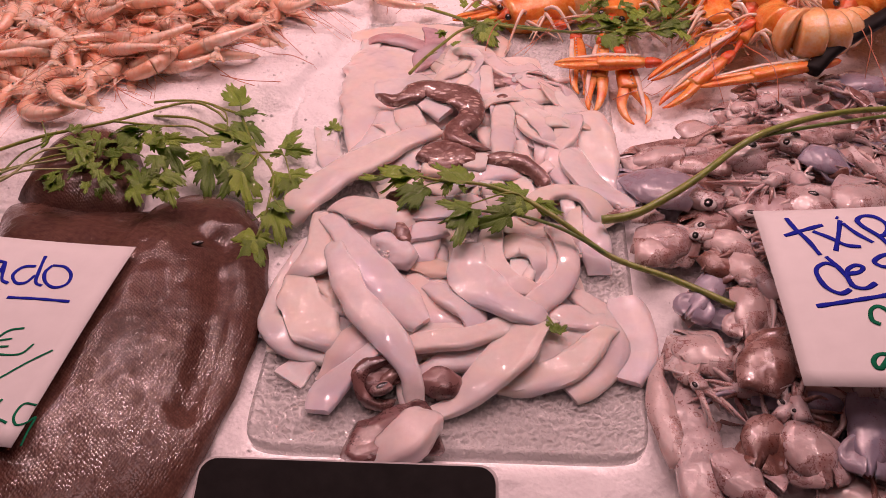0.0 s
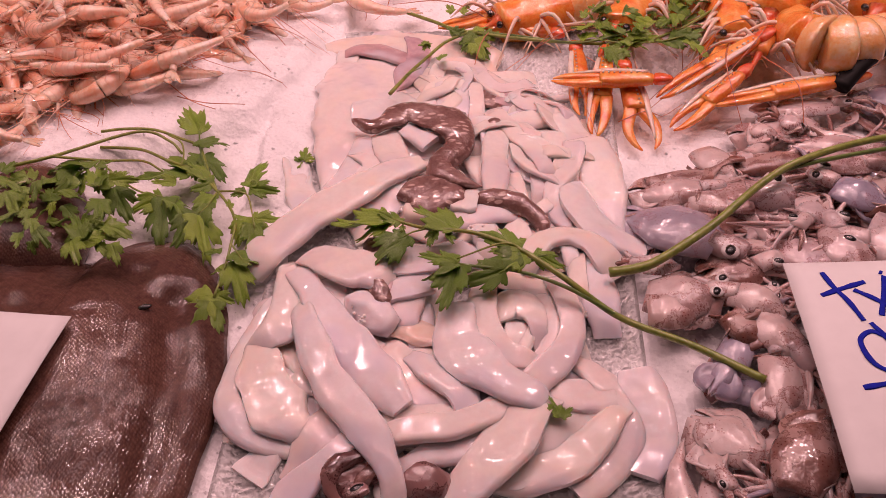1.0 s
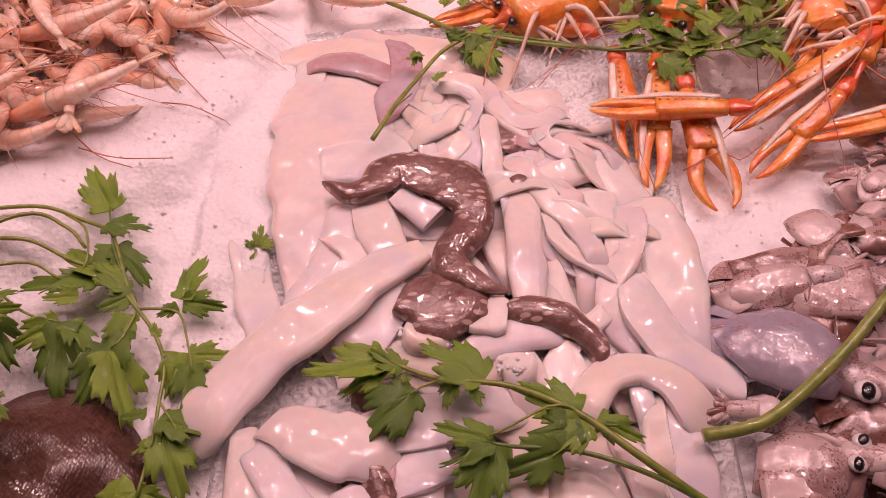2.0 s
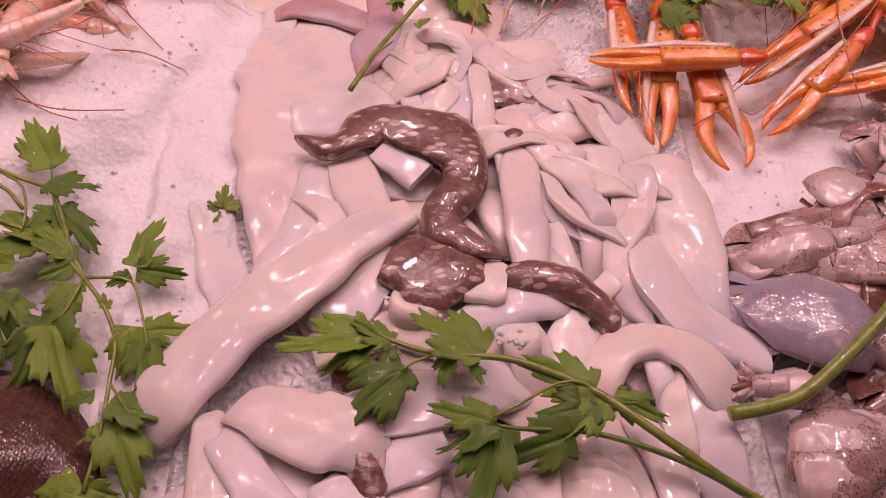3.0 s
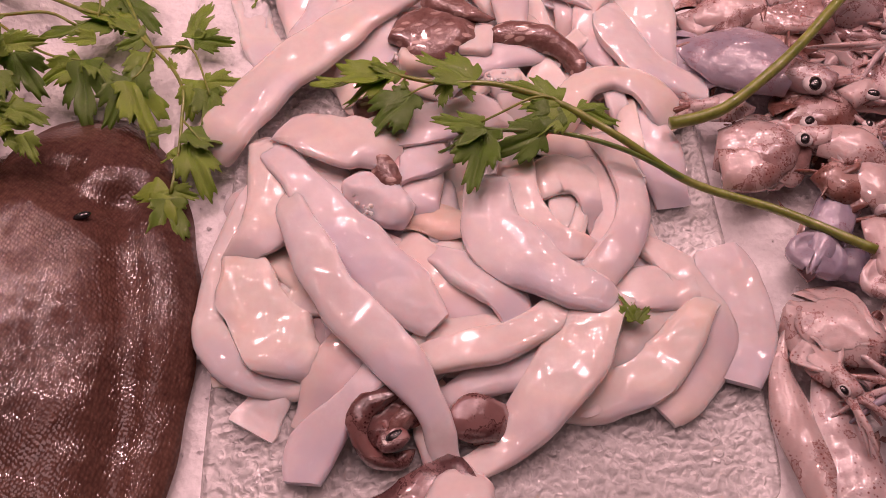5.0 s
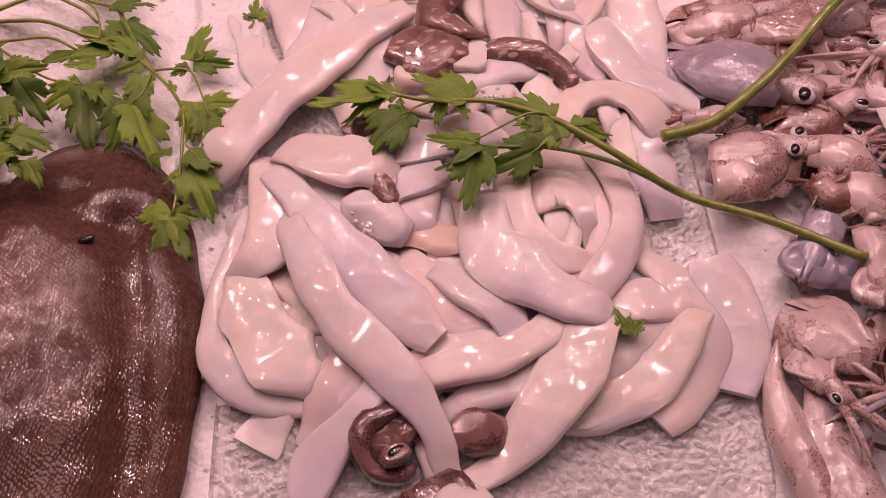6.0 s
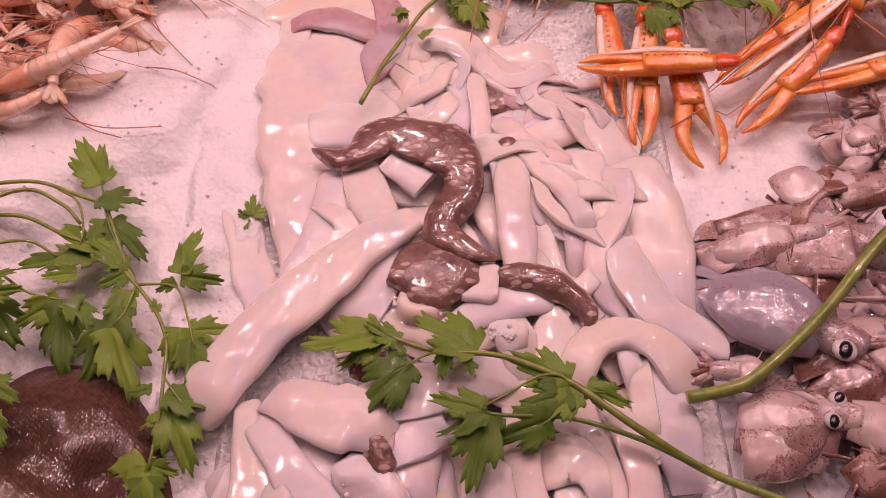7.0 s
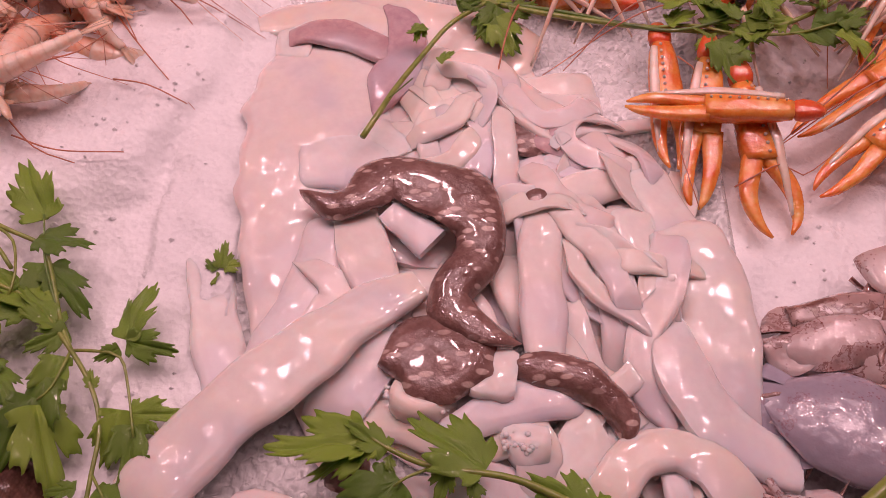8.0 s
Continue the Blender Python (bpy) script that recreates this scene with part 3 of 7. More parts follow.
# ---- the flatfish and the cards ----
def flatfish(outline, grooves, height, label, eye=None, name="flatfish"):
    """A domed flat body from its outline (mm), with grooves as (points, depth, breadth)."""
    o = np.array(smooth_line([(x, y, 0) for x, y in outline + outline[:1]], 4.0))[:-1, :2] * MM
    mid = o.mean(axis=0)
    n, rings = len(o), 30
    verts, faces = [], []
    lines = [(np.array(smooth_line([(x, y, 0) for x, y in g], 3.0))[:, :2] * MM, depth * MM, breadth * MM) for g, depth, breadth in grooves]

    def top(p, r):
        z = height * MM * (1 - r ** 3.2) ** 0.75
        for line, depth, breadth in lines:
            d = np.sqrt(((line - p) ** 2).sum(axis=1)).min()
            z -= depth * math.exp(-(d / breadth) ** 2) * min(1.0, (1 - r) * 6)
        v = Vector((p[0], p[1], 0))
        z += 0.0022 * noise.noise(v * 26) + 0.0008 * noise.noise(v * 90)
        return z
    verts.append((mid[0], mid[1], top(mid, 0)))
    for j in range(1, rings + 1):
        r = (j / rings) ** 0.8
        for k in range(n):
            frill = 1 + (0.004 * math.sin(k * 0.7) if j == rings else 0)
            p = mid + (o[k] - mid) * r * frill
            verts.append((p[0], p[1], max(top(p, r), 0.0015)))
    for k in range(n):
        p = mid + (o[k] - mid) * 0.97
        verts.append((p[0], p[1], -0.004))
    for k in range(n):
        faces.append((0, 1 + (k + 1) % n, 1 + k))
    for j in range(rings):
        for k in range(n):
            a, b = 1 + j * n + k, 1 + j * n + (k + 1) % n
            faces.append((a, b, b + n, a + n))
    faces.append(tuple(1 + rings * n + k for k in range(n)))
    place = (mid[0], mid[1], 0)
    ob = thing(name, place, label, "fish", "flatfish")
    part("body", local_mesh("body", verts, faces, FLATFISH, place), ob)
    if eye:
        e = Vector(eye) * MM - Vector(place)
        ball("eye", e - Vector((0, 0, 0.0012)), 0.0068, EYE_BLACK, ob, "small black eye", (1.2, 0.6, 0.4), 0.3)
    return ob


def card(corner, along, down, size, writing, label):
    """A paper price card, slightly curled, with handwriting lying on it. writing: (points of a pen stroke in mm, its width, its ink)."""
    along, down = Vector(along).normalized(), Vector(down)
    down = (down - along * down.dot(along)).normalized()
    up = along.cross(-down).normalized()
    corner = Vector(corner) * MM
    ob = thing("price_card", corner, label, "sign", "price cards")
    w, h = size[0] * MM, size[1] * MM

    def at(x, y, lift=0.0):
        u, v = x / w, y / h
        curl = 0.004 * (2 * u - 1) ** 2 + 0.0025 * math.sin(3 * v + u)
        return along * x + down * y + up * (curl + lift)
    nx, ny = 20, 14
    verts = [at(w * i / nx, h * j / ny, lift) for lift in (0.0004, 0.0) for j in range(ny + 1) for i in range(nx + 1)]
    half = (nx + 1) * (ny + 1)
    faces = []
    for j in range(ny):
        for i in range(nx):
            a = j * (nx + 1) + i
            faces.append((a, a + nx + 1, a + nx + 2, a + 1))
            faces.append((half + a, half + a + 1, half + a + nx + 2, half + a + nx + 1))
    edge = [i for i in range(nx + 1)] + [j * (nx + 1) + nx for j in range(1, ny + 1)] + [ny * (nx + 1) + i for i in range(nx - 1, -1, -1)] + [j * (nx + 1) for j in range(ny - 1, 0, -1)]
    for a, b in zip(edge, edge[1:] + edge[:1]):
        faces.append((a, b, b + half, a + half))
    part("paper", mesh_from("paper", verts, faces, PAPER), ob)
    for text, size_mm, ink in writing:
        line = smooth_line([(px * MM, py * MM, 0.0) for px, py in text], 0.0015)
        pts = [(*at(px, py, 0.0007), size_mm * MM * (1 + 0.12 * math.sin(i * 0.35 + px * 300))) for i, (px, py, _) in enumerate(line)]
        tube("pen_stroke", pts, ink, ob, count=6, step=0.002, flat=0.16)
    return ob


BIG_OUTLINE = [(-168, 477), (-151, 473), (-136, 455), (-123, 427), (-116, 394), (-113, 368), (-114, 341), (-116, 321), (-119, 300), (-123, 281), (-140, 215), (-165, 165), (-215, 130), (-275, 140), (-315, 210), (-320, 300), (-300, 380), (-312, 467), (-214, 458), (-200, 470), (-187, 477)]
BIG_GROOVES = [([(-150, 417), (-146, 395), (-142, 372), (-140, 351), (-140, 326), (-141, 303), (-142, 278)], 7, 9), ([(-178, 436), (-166, 420), (-156, 417), (-144, 424)], 4, 10)]
flatfish(BIG_OUTLINE, BIG_GROOVES, 26, 'large brown flatfish with rough wet skin lying on ice', (-162, 405, 21))
FAR_OUTLINE = [(-312, 472), (-311, 513), (-301, 547), (-278, 560), (-249, 544), (-225, 499), (-219, 459), (-238, 444), (-274, 444)]
flatfish(FAR_OUTLINE, [], 24, 'dark brown flatfish mostly covered by parsley')

card((-403, 420, 27), (0.985, -0.15, -0.01), (-0.13, -0.99, 0.03), (210, 151), [
    ([(133.6, 23.8), (125.8, 23.5), (123.4, 29.5), (123.7, 36.3), (127.8, 40.1), (133.0, 39.4), (134.9, 32.5), (133.6, 23.8), (139.8, 38.3), (145.7, 41.6)], 2.2, BLUE_INK),
    ([(154.8, 24.7), (147.2, 26.5), (144.8, 34.1), (150.6, 40.6), (156.4, 39.4), (158.7, 32.5)], 2.2, BLUE_INK),
    ([(155.8, 14.7), (158.3, 25.7), (162.2, 38.3), (167.6, 40.9)], 2.2, BLUE_INK),
    ([(164.9, 22.7), (163.5, 29.5), (168.4, 37.8), (176.3, 41.6), (182.3, 37.8), (180.8, 29.5), (173.3, 23.2), (164.9, 22.7)], 2.2, BLUE_INK),
    ([(131.5, 51.9), (134.4, 57.1)], 2.2, BLUE_INK),
    ([(142.3, 47.4), (143.4, 48.2)], 2.2, BLUE_INK),
    ([(152.0, 53.0), (171.0, 51.9), (191.4, 51.9)], 2.2, BLUE_INK),
    ([(175.4, 75.0), (167.3, 78.0), (163.2, 86.3), (164.1, 93.2), (171.8, 95.0), (182.9, 93.2), (187.0, 85.6)], 1.4, GREEN_INK),
    ([(160.1, 87.4), (172.4, 83.3)], 1.4, GREEN_INK),
    ([(161.9, 91.2), (173.3, 88.9)], 1.4, GREEN_INK),
    ([(200.1, 88.6), (189.6, 99.2), (179.0, 112.1)], 1.4, GREEN_INK),
    ([(182.4, 124.2), (189.3, 137.8)], 1.4, GREEN_INK),
    ([(189.4, 123.5), (187.6, 132.5), (199.7, 137.4)], 1.4, GREEN_INK),
    ([(210.1, 125.0), (202.8, 125.0), (201.3, 132.5), (205.2, 137.8), (210.1, 136.3), (213.4, 132.5), (213.8, 140.9), (214.8, 150.0)], 1.4, GREEN_INK)],
    "white paper price card with blue and green writing, on the flatfish")
card((205, 419, 31), (0.98, -0.088, 0.16), (-0.09, -0.99, 0.03), (210, 148), [
    ([(19.2, 8.9), (22.5, 21.0), (27.2, 32.3), (31.2, 46.9)], 3.2, BLUE_INK),
    ([(14.5, 27.5), (26.6, 22.3), (39.6, 17.3)], 3.2, BLUE_INK),
    ([(32.3, 23.4), (40.2, 29.9), (48.3, 38.0), (56.5, 40.1)], 3.2, BLUE_INK),
    ([(51.1, 13.2), (46.6, 27.5), (41.1, 43.3)], 3.2, BLUE_INK),
    ([(51.8, 16.1), (57.2, 26.7), (64.3, 36.4)], 3.2, BLUE_INK),
    ([(49.3, 9.7), (50.8, 10.6)], 3.2, BLUE_INK),
    ([(73.7, 51.7), (72.3, 39.6), (69.4, 30.4), (62.9, 20.2), (61.3, 13.7), (65.4, 9.7), (71.7, 10.5), (76.4, 16.9), (76.5, 23.4), (73.1, 29.4), (69.6, 30.4)], 3.2, BLUE_INK),
    ([(83.8, 14.5), (84.5, 23.4), (86.4, 32.3)], 3.2, BLUE_INK),
    ([(82.7, 8.9), (84.1, 10.0)], 3.2, BLUE_INK),
    ([(39.5, 59.0), (32.8, 54.6), (26.4, 59.0), (25.4, 66.3), (28.2, 76.0), (34.7, 80.9), (40.9, 77.6)], 3.2, BLUE_INK),
    ([(34.1, 48.5), (38.9, 59.0), (42.0, 69.5), (42.3, 75.2)], 3.2, BLUE_INK),
    ([(41.5, 64.7), (49.4, 63.1), (52.5, 59.0), (49.1, 56.9), (43.6, 60.6), (41.9, 67.9), (43.6, 75.2), (49.7, 76.8), (56.0, 72.8)], 3.2, BLUE_INK),
    ([(76.9, 46.6), (71.6, 47.7), (65.4, 49.3), (60.2, 54.2), (63.4, 58.7), (70.8, 59.8), (74.0, 64.7), (70.7, 70.3), (64.5, 68.7)], 3.2, BLUE_INK),
    ([(19.0, 91.1), (41.2, 86.5), (64.4, 81.7), (74.1, 79.6)], 3.2, BLUE_INK),
    ([(49.7, 105.1), (46.1, 101.9), (47.3, 94.6), (52.1, 91.4), (56.5, 96.2), (56.9, 106.8), (54.0, 118.1), (49.0, 126.2), (41.5, 135.9), (38.8, 133.4), (39.9, 129.1), (44.7, 126.2), (54.3, 129.1)], 2.7, GREEN_INK),
    ([(68.2, 92.2), (64.4, 89.8), (59.1, 95.4), (59.2, 104.8), (65.0, 102.2), (69.3, 91.4), (65.3, 106.8), (59.0, 127.8)], 2.7, GREEN_INK)],
    "white paper price card with blue and green writing, on the squid")


def black_stand():
    """A small black display stand with a white edge, standing in the ice before the tray."""
    ob = thing("display_stand", (-0.045, 0.17, 0.0), "black plastic display stand with a thin white edge, standing in ice", "stand")
    turn = Matrix.Translation((0, -0.012, 0.048)) @ Matrix.Rotation(radians(14), 4, "X") @ Matrix.Rotation(radians(-2), 4, "Z")
    for part_name, grow, z0, z1, mat, tag in (("panel", 0.0, -0.0015, 0.0015, BLACK_PLASTIC, ""), ("edge", 0.0014, -0.0030, -0.0005, WHITE_RIM, "thin white edge")):
        w, h, r = 0.067 + grow, 0.055 + grow, 0.008
        ring = []
        for cx, cy, start in ((w - r, h - r, 0), (-w + r, h - r, 90), (-w + r, -h + r, 180), (w - r, -h + r, 270)):
            ring += [(cx + r * math.cos(radians(start + 15 * k)), cy + r * math.sin(radians(start + 15 * k))) for k in range(7)]
        n = len(ring)
        verts = [turn @ Vector((x, y, z)) for z in (z0, z1) for x, y in ring]
        faces = [tuple(range(n - 1, -1, -1)), tuple(range(n, 2 * n))] + [(k, (k + 1) % n, n + (k + 1) % n, n + k) for k in range(n)]
        part(part_name, mesh_from(part_name, verts, faces, mat, smooth=False), ob, tag)
    tube("stake", [(0, -0.01, -0.02, 0.012), (0, -0.011, 0.02, 0.012), (0, -0.012, 0.046, 0.012)], BLACK_PLASTIC, ob)


black_stand()


# ---- the heap of cuttlefish ----
strip([(-96, 333, 6, 15.6), (-64, 340, 6, 18.4), (-31, 347, 7, 21.4)], FLESH_CREAM)
strip([(-63, 389, 8, 26.1), (-29, 371, 8, 25), (-2, 349, 8, 23.8)], FLESH_CREAM)
strip([(-45, 348, 8, 19.4), (-20, 311, 6, 18.4)], FLESH_CREAM)
strip([(-4, 329, 7, 22.9), (27, 321, 7, 22.6), (60, 322, 7, 22.7)], FLESH_CREAM)
strip([(13, 353, 8, 24.8), (42, 339, 8, 24.2), (76, 341, 8, 24.2)], FLESH_CREAM)
strip([(-26, 413, 9, 28.2), (3, 395, 9, 27.7), (35, 385, 9, 27.6)], FLESH_CREAM)
strip([(41, 407, 9, 29.3), (70, 391, 9, 31.2), (82, 364, 7, 22.7)], FLESH_CREAM)
strip([(48, 305, 5, 18.3), (78, 316, 6, 21.4), (106, 324, 6, 22.2)], FLESH_CREAM)
strip([(-85, 392, 8, 24.8), (-73, 362, 8, 26.5), (-55, 339, 7, 23.8)], FLESH_CREAM)
strip([(-61, 438, 12, 30.5), (-30, 428, 12, 30), (1, 418, 12, 29.6)], FLESH_CREAM)
strip([(27, 456, 10, 32.6), (57, 435, 10, 31.8), (87, 423, 9, 31.6)], FLESH_CREAM)
strip([(-38, 548, 10, 25.9), (-14, 525, 10, 24.9), (9, 505, 9, 24.1)], FLESH_CREAM)
strip([(-56, 527, 8, 25.2), (-45, 502, 8, 24.2), (-35, 478, 8, 23.3)], FLESH_CREAM)
strip([(31, 564, 10, 30.3), (48, 535, 10, 28.5), (59, 508, 10, 27)], FLESH_CREAM)
strip([(78, 582, 9, 35.6), (95, 545, 9, 32.7), (101, 513, 9, 30.1)], FLESH_CREAM)
strip([(2, 616, 9, 32.3), (28, 592, 9, 34.4), (50, 576, 9, 33.8)], FLESH_CREAM)
strip([(-23, 486, 9, 22.7), (7, 472, 9, 24.4), (39, 467, 9, 24.3)], FLESH_CREAM)
strip([(66, 504, 8, 24.8), (78, 480, 8, 23.7), (87, 457, 8, 22.7)], FLESH_CREAM)
strip([(38, 661, 8, 38), (57, 627, 8, 37.5), (87, 602, 8, 37)], FLESH_CREAM)
strip([(-43, 698, 5, 50.7), (4, 684, 6, 49.4), (44, 671, 6, 44.4)], FLESH_CREAM)
strip([(-28, 526, 10, 24.7), (-9, 510, 10, 21.3), (4, 490, 10, 20.3)], FLESH_CREAM)
strip([(-26, 359, 9, 19.4), (-7, 359, 10, 19.1), (9, 370, 9, 19)], FLESH_CREAM)
strip([(5, 342, 7, 20.8), (20, 335, 8, 20.4), (31, 325, 7, 19.9)], FLESH)
strip([(41, 384, 9, 20.4), (20, 374, 10, 20.5), (-4, 377, 9, 20.9)], FLESH)
strip([(-78, 420, 8, 17.2), (-72, 406, 9, 16.5), (-77, 394, 8, 17.5)], FLESH)
strip([(42, 354, 8, 23.7), (26, 363, 9, 22.7), (28, 380, 8, 21.2)], FLESH)
strip([(44, 398, 7, 19.7), (41, 381, 8, 19.6), (43, 367, 7, 19.6)], FLESH_CREAM)
strip([(-30, 317, 7, 19.3), (-21, 324, 8, 19.4), (-12, 332, 7, 19.8)], FLESH_CREAM)
strip([(-7, 378, 8, 15), (-12, 360, 9, 14.9), (3, 346, 8, 15.7)], FLESH_CREAM)
strip([(62, 417, 7, 20.6), (54, 402, 8, 20.1), (57, 389, 7, 21.5)], FLESH)
strip([(-4, 385, 9, 13.5), (-3, 398, 10, 13.9), (-5, 414, 9, 14.4)], FLESH)
strip([(-102, 342, 10, 12.7), (-82, 337, 11, 12.8), (-63, 343, 10, 13.2)], FLESH)
strip([(-60, 413, 9, 25.6), (-75, 410, 10, 25.3), (-89, 406, 9, 25.1)], FLESH)
strip([(-78, 381, 8, 16.4), (-67, 363, 9, 15.5), (-76, 349, 8, 16.6)], FLESH_CREAM)
strip([(86, 413, 8, 16.8), (67, 399, 9, 16.7), (46, 390, 8, 16.7)], FLESH)
strip([(-40, 345, 8, 16.6), (-56, 358, 9, 17.7), (-79, 359, 8, 18.2)], FLESH)
strip([(-80, 415, 9, 18.8), (-64, 422, 10, 19.2), (-45, 419, 9, 19)], FLESH_CREAM)
strip([(-23, 392, 7, 18.9), (-30, 404, 8, 17.9), (-27, 419, 7, 18.5)], FLESH)
strip([(-35, 339, 8, 15.4), (-37, 328, 9, 14.9), (-29, 320, 8, 15.3)], FLESH)
strip([(-51, 368, 7, 18.4), (-35, 366, 8, 18.4), (-20, 369, 7, 18.6)], FLESH)
strip([(30, 325, 8, 12.8), (12, 323, 9, 12.7), (-6, 325, 8, 12.8)], FLESH)
strip([(28, 524, 7, 16.2), (22, 505, 8, 15.8), (6, 491, 7, 15.8)], FLESH)
strip([(77, 484, 11, 17.2), (61, 473, 12, 16.6), (49, 462, 11, 16.2)], FLESH)
strip([(84, 516, 9, 18), (79, 529, 10, 19.5), (63, 535, 9, 19.9)], FLESH)
strip([(88, 466, 10, 15.3), (89, 478, 11, 15.7), (88, 491, 10, 16.3)], FLESH)
strip([(42, 551, 7, 22.2), (30, 542, 8, 20.4), (29, 530, 7, 19.7)], FLESH_CREAM)
strip([(-11, 677, 8, 16), (-8, 650, 9, 16.5), (-26, 633, 8, 18.4)], FLESH_CREAM)
strip([(43, 608, 10, 23.7), (30, 594, 11, 24.2), (12, 590, 10, 24.7)], FLESH)
strip([(106, 563, 7, 20.8), (88, 566, 8, 20.8), (77, 579, 7, 20.7)], FLESH)
strip([(58, 479, 9, 12.5), (50, 469, 10, 12.4), (51, 459, 9, 12.6)], FLESH_CREAM)
strip([(15, 522, 11, 17), (9, 539, 12, 18), (-5, 555, 11, 19.1)], FLESH)
strip([(2, 514, 8, 17.3), (-6, 526, 9, 17.5), (-13, 539, 8, 17.7)], FLESH)
strip([(22, 591, 10, 21.4), (16, 606, 11, 20.3), (27, 621, 10, 23.6)], FLESH)
strip([(23, 503, 11, 16.9), (18, 520, 12, 18.1), (0, 532, 11, 19.1)], FLESH_CREAM)
strip([(-5, 494, 7, 12.8), (-10, 508, 8, 12.9), (-3, 523, 7, 13.6)], FLESH)
strip([(-5, 492, 11, 17.7), (9, 493, 12, 17.5), (18, 502, 11, 17.4)], FLESH_CREAM)
strip([(-36, 477, 10, 15.2), (-18, 480, 11, 15.1), (0, 475, 10, 14.9)], FLESH_CREAM)
strip([(10, 532, 11, 18), (20, 516, 12, 17), (20, 500, 11, 16.1)], FLESH)
strip([(-24, 576, 11, 23.4), (-11, 564, 12, 23.6), (6, 560, 11, 23.9)], FLESH)
strip([(31, 629, 10, 24.1), (7, 631, 11, 23.7), (-9, 616, 10, 21.4)], FLESH)
strip([(47, 649, 11, 24.6), (21, 641, 12, 24.4), (2, 658, 11, 24)], FLESH_CREAM)
strip([(79, 543, 8, 19.2), (94, 544, 9, 18.8), (109, 551, 8, 18.5)], FLESH)
strip([(43, 486, 8, 18.6), (26, 486, 9, 18.6), (15, 496, 8, 18.8)], FLESH)
strip([(14, 608, 9, 20.9), (-1, 618, 10, 22.1), (-20, 617, 9, 22.2)], FLESH)
strip([(28, 640, 9, 28.6), (52, 644, 10, 29), (76, 648, 9, 29.5)], FLESH_CREAM)
strip([(-55, 606, 11, 26.2), (-35, 611, 12, 26.2), (-16, 622, 11, 26.6)], FLESH)
strip([(54, 625, 11, 23.2), (27, 619, 12, 22.4), (5, 607, 11, 21.3)], FLESH)
strip([(-93, 408, 16, 7.6), (-100, 390, 13, 9.9), (-105, 369, 10, 13.1), (-108, 351, 8, 14.3), (-100, 333, 8, 14.3), (-84, 323, 8, 12.8), (-66, 318, 8, 9.5)], thick=5.5)
strip([(-95, 384, 12, 14.3), (-89, 358, 12, 27.6), (-77, 338, 12, 29.7), (-67, 328, 10, 16)], FLESH_CREAM, thick=6.5, wobble=0.003)
strip([(-80, 320, 5, 14.6), (-91, 304, 5, 20.1)], thick=4.0, roll=0.05, tuck=(0, 0))
strip([(-65, 310, 8, 13.9), (-58, 321, 13, 19), (-45, 334, 15, 20.8), (-40, 340, 14, 14.8)], FLESH_CREAM)
strip([(-34, 323, 15, 13), (-45, 312, 15, 12.1), (-55, 304, 11, 13.8), (-66, 294, 8, 19.8), (-71, 280, 7, 13)], tuck=(1, 0))
strip([(-19, 376, 13, 15.8), (-6, 355, 13, 24.6), (9, 341, 11, 20.7)], FLESH_CREAM)
strip([(-14, 335, 11, 9.7), (1, 337, 12, 12.5), (16, 332, 11, 10.4)])
strip([(-10, 309, 9, 10.5), (3, 314, 11, 13.8), (19, 315, 11, 13.2), (33, 318, 11, 12)])
strip([(57, 317, 8, 20.6), (73, 327, 10, 23.5), (89, 336, 10, 21.8)], thick=7.0)
strip([(61, 345, 12, 14.7), (81, 346, 13, 21.2), (100, 346, 12, 16.1)], thick=6.0, tuck=(1, 0))
strip([(83, 370, 11, 12), (96, 355, 12, 15.8), (102, 337, 12, 18.5), (100, 319, 11, 20.5), (89, 305, 8, 19.7), (72, 293, 6, 15.9)], tuck=(1, 0))
strip([(114, 363, 13, 19.6), (116, 344, 12, 23.7), (115, 321, 9, 24), (107, 301, 6, 18.1)], tuck=(0, 0))
strip([(96, 331, 14, 11.1), (82, 317, 12, 21.5), (63, 306, 10, 21.7), (43, 298, 8, 13.9), (30, 295, 6, 5.7)], FLESH_CREAM, ends='tip', thick=5.5, tuck=(1, 0))
strip([(-7, 369, 15, 11.1), (4, 360, 17, 17.7), (16, 352, 17, 20.2), (21, 337, 13, 14.6)])
strip([(-16, 323, 14, 12.3), (0, 324, 16, 14.7), (16, 327, 17, 15.1), (33, 335, 17, 15.1), (47, 344, 16, 14.8)])
strip([(56, 337, 17, 20.5), (42, 319, 17, 24.7), (27, 302, 15, 22), (11, 288, 10, 16.2), (-3, 280, 7, 11.1), (-12, 279, 6, 6.9)], tuck=(1, 0))
strip([(-84, 435, 20, 12.8), (-81, 413, 21, 17.4), (-81, 394, 21, 21.4), (-90, 384, 18, 16.7)])
strip([(-57, 423, 17, 16.7), (-46, 405, 17, 14.8), (-41, 396, 15, 10.7)])
strip([(-77, 432, 20, 15.4), (-68, 416, 23, 16.6), (-55, 393, 23, 20.2), (-40, 372, 22, 24.6), (-25, 352, 21, 23.8), (-13, 336, 18, 13.2)], thick=5.5, tuck=(1, 0))
strip([(-71, 399, 22, 12.3), (-61, 370, 25, 17.9), (-50, 347, 25, 19), (-36, 328, 25, 19), (-25, 311, 23, 14.9), (-18, 297, 19, 12.2), (-16, 285, 12, 11.5), (-15, 278, 8, 8.9)], thick=5.5, tuck=(1, 0))
strip([(-20, 287, 9, 10.7), (-22, 294, 8, 8.7), (-20, 300, 9, 6.6)], thick=6.0)
strip([(51, 398, 13, 12.9), (49, 381, 13, 13.1)])
strip([(59, 389, 13, 6.5), (53, 376, 13, 7.3)])
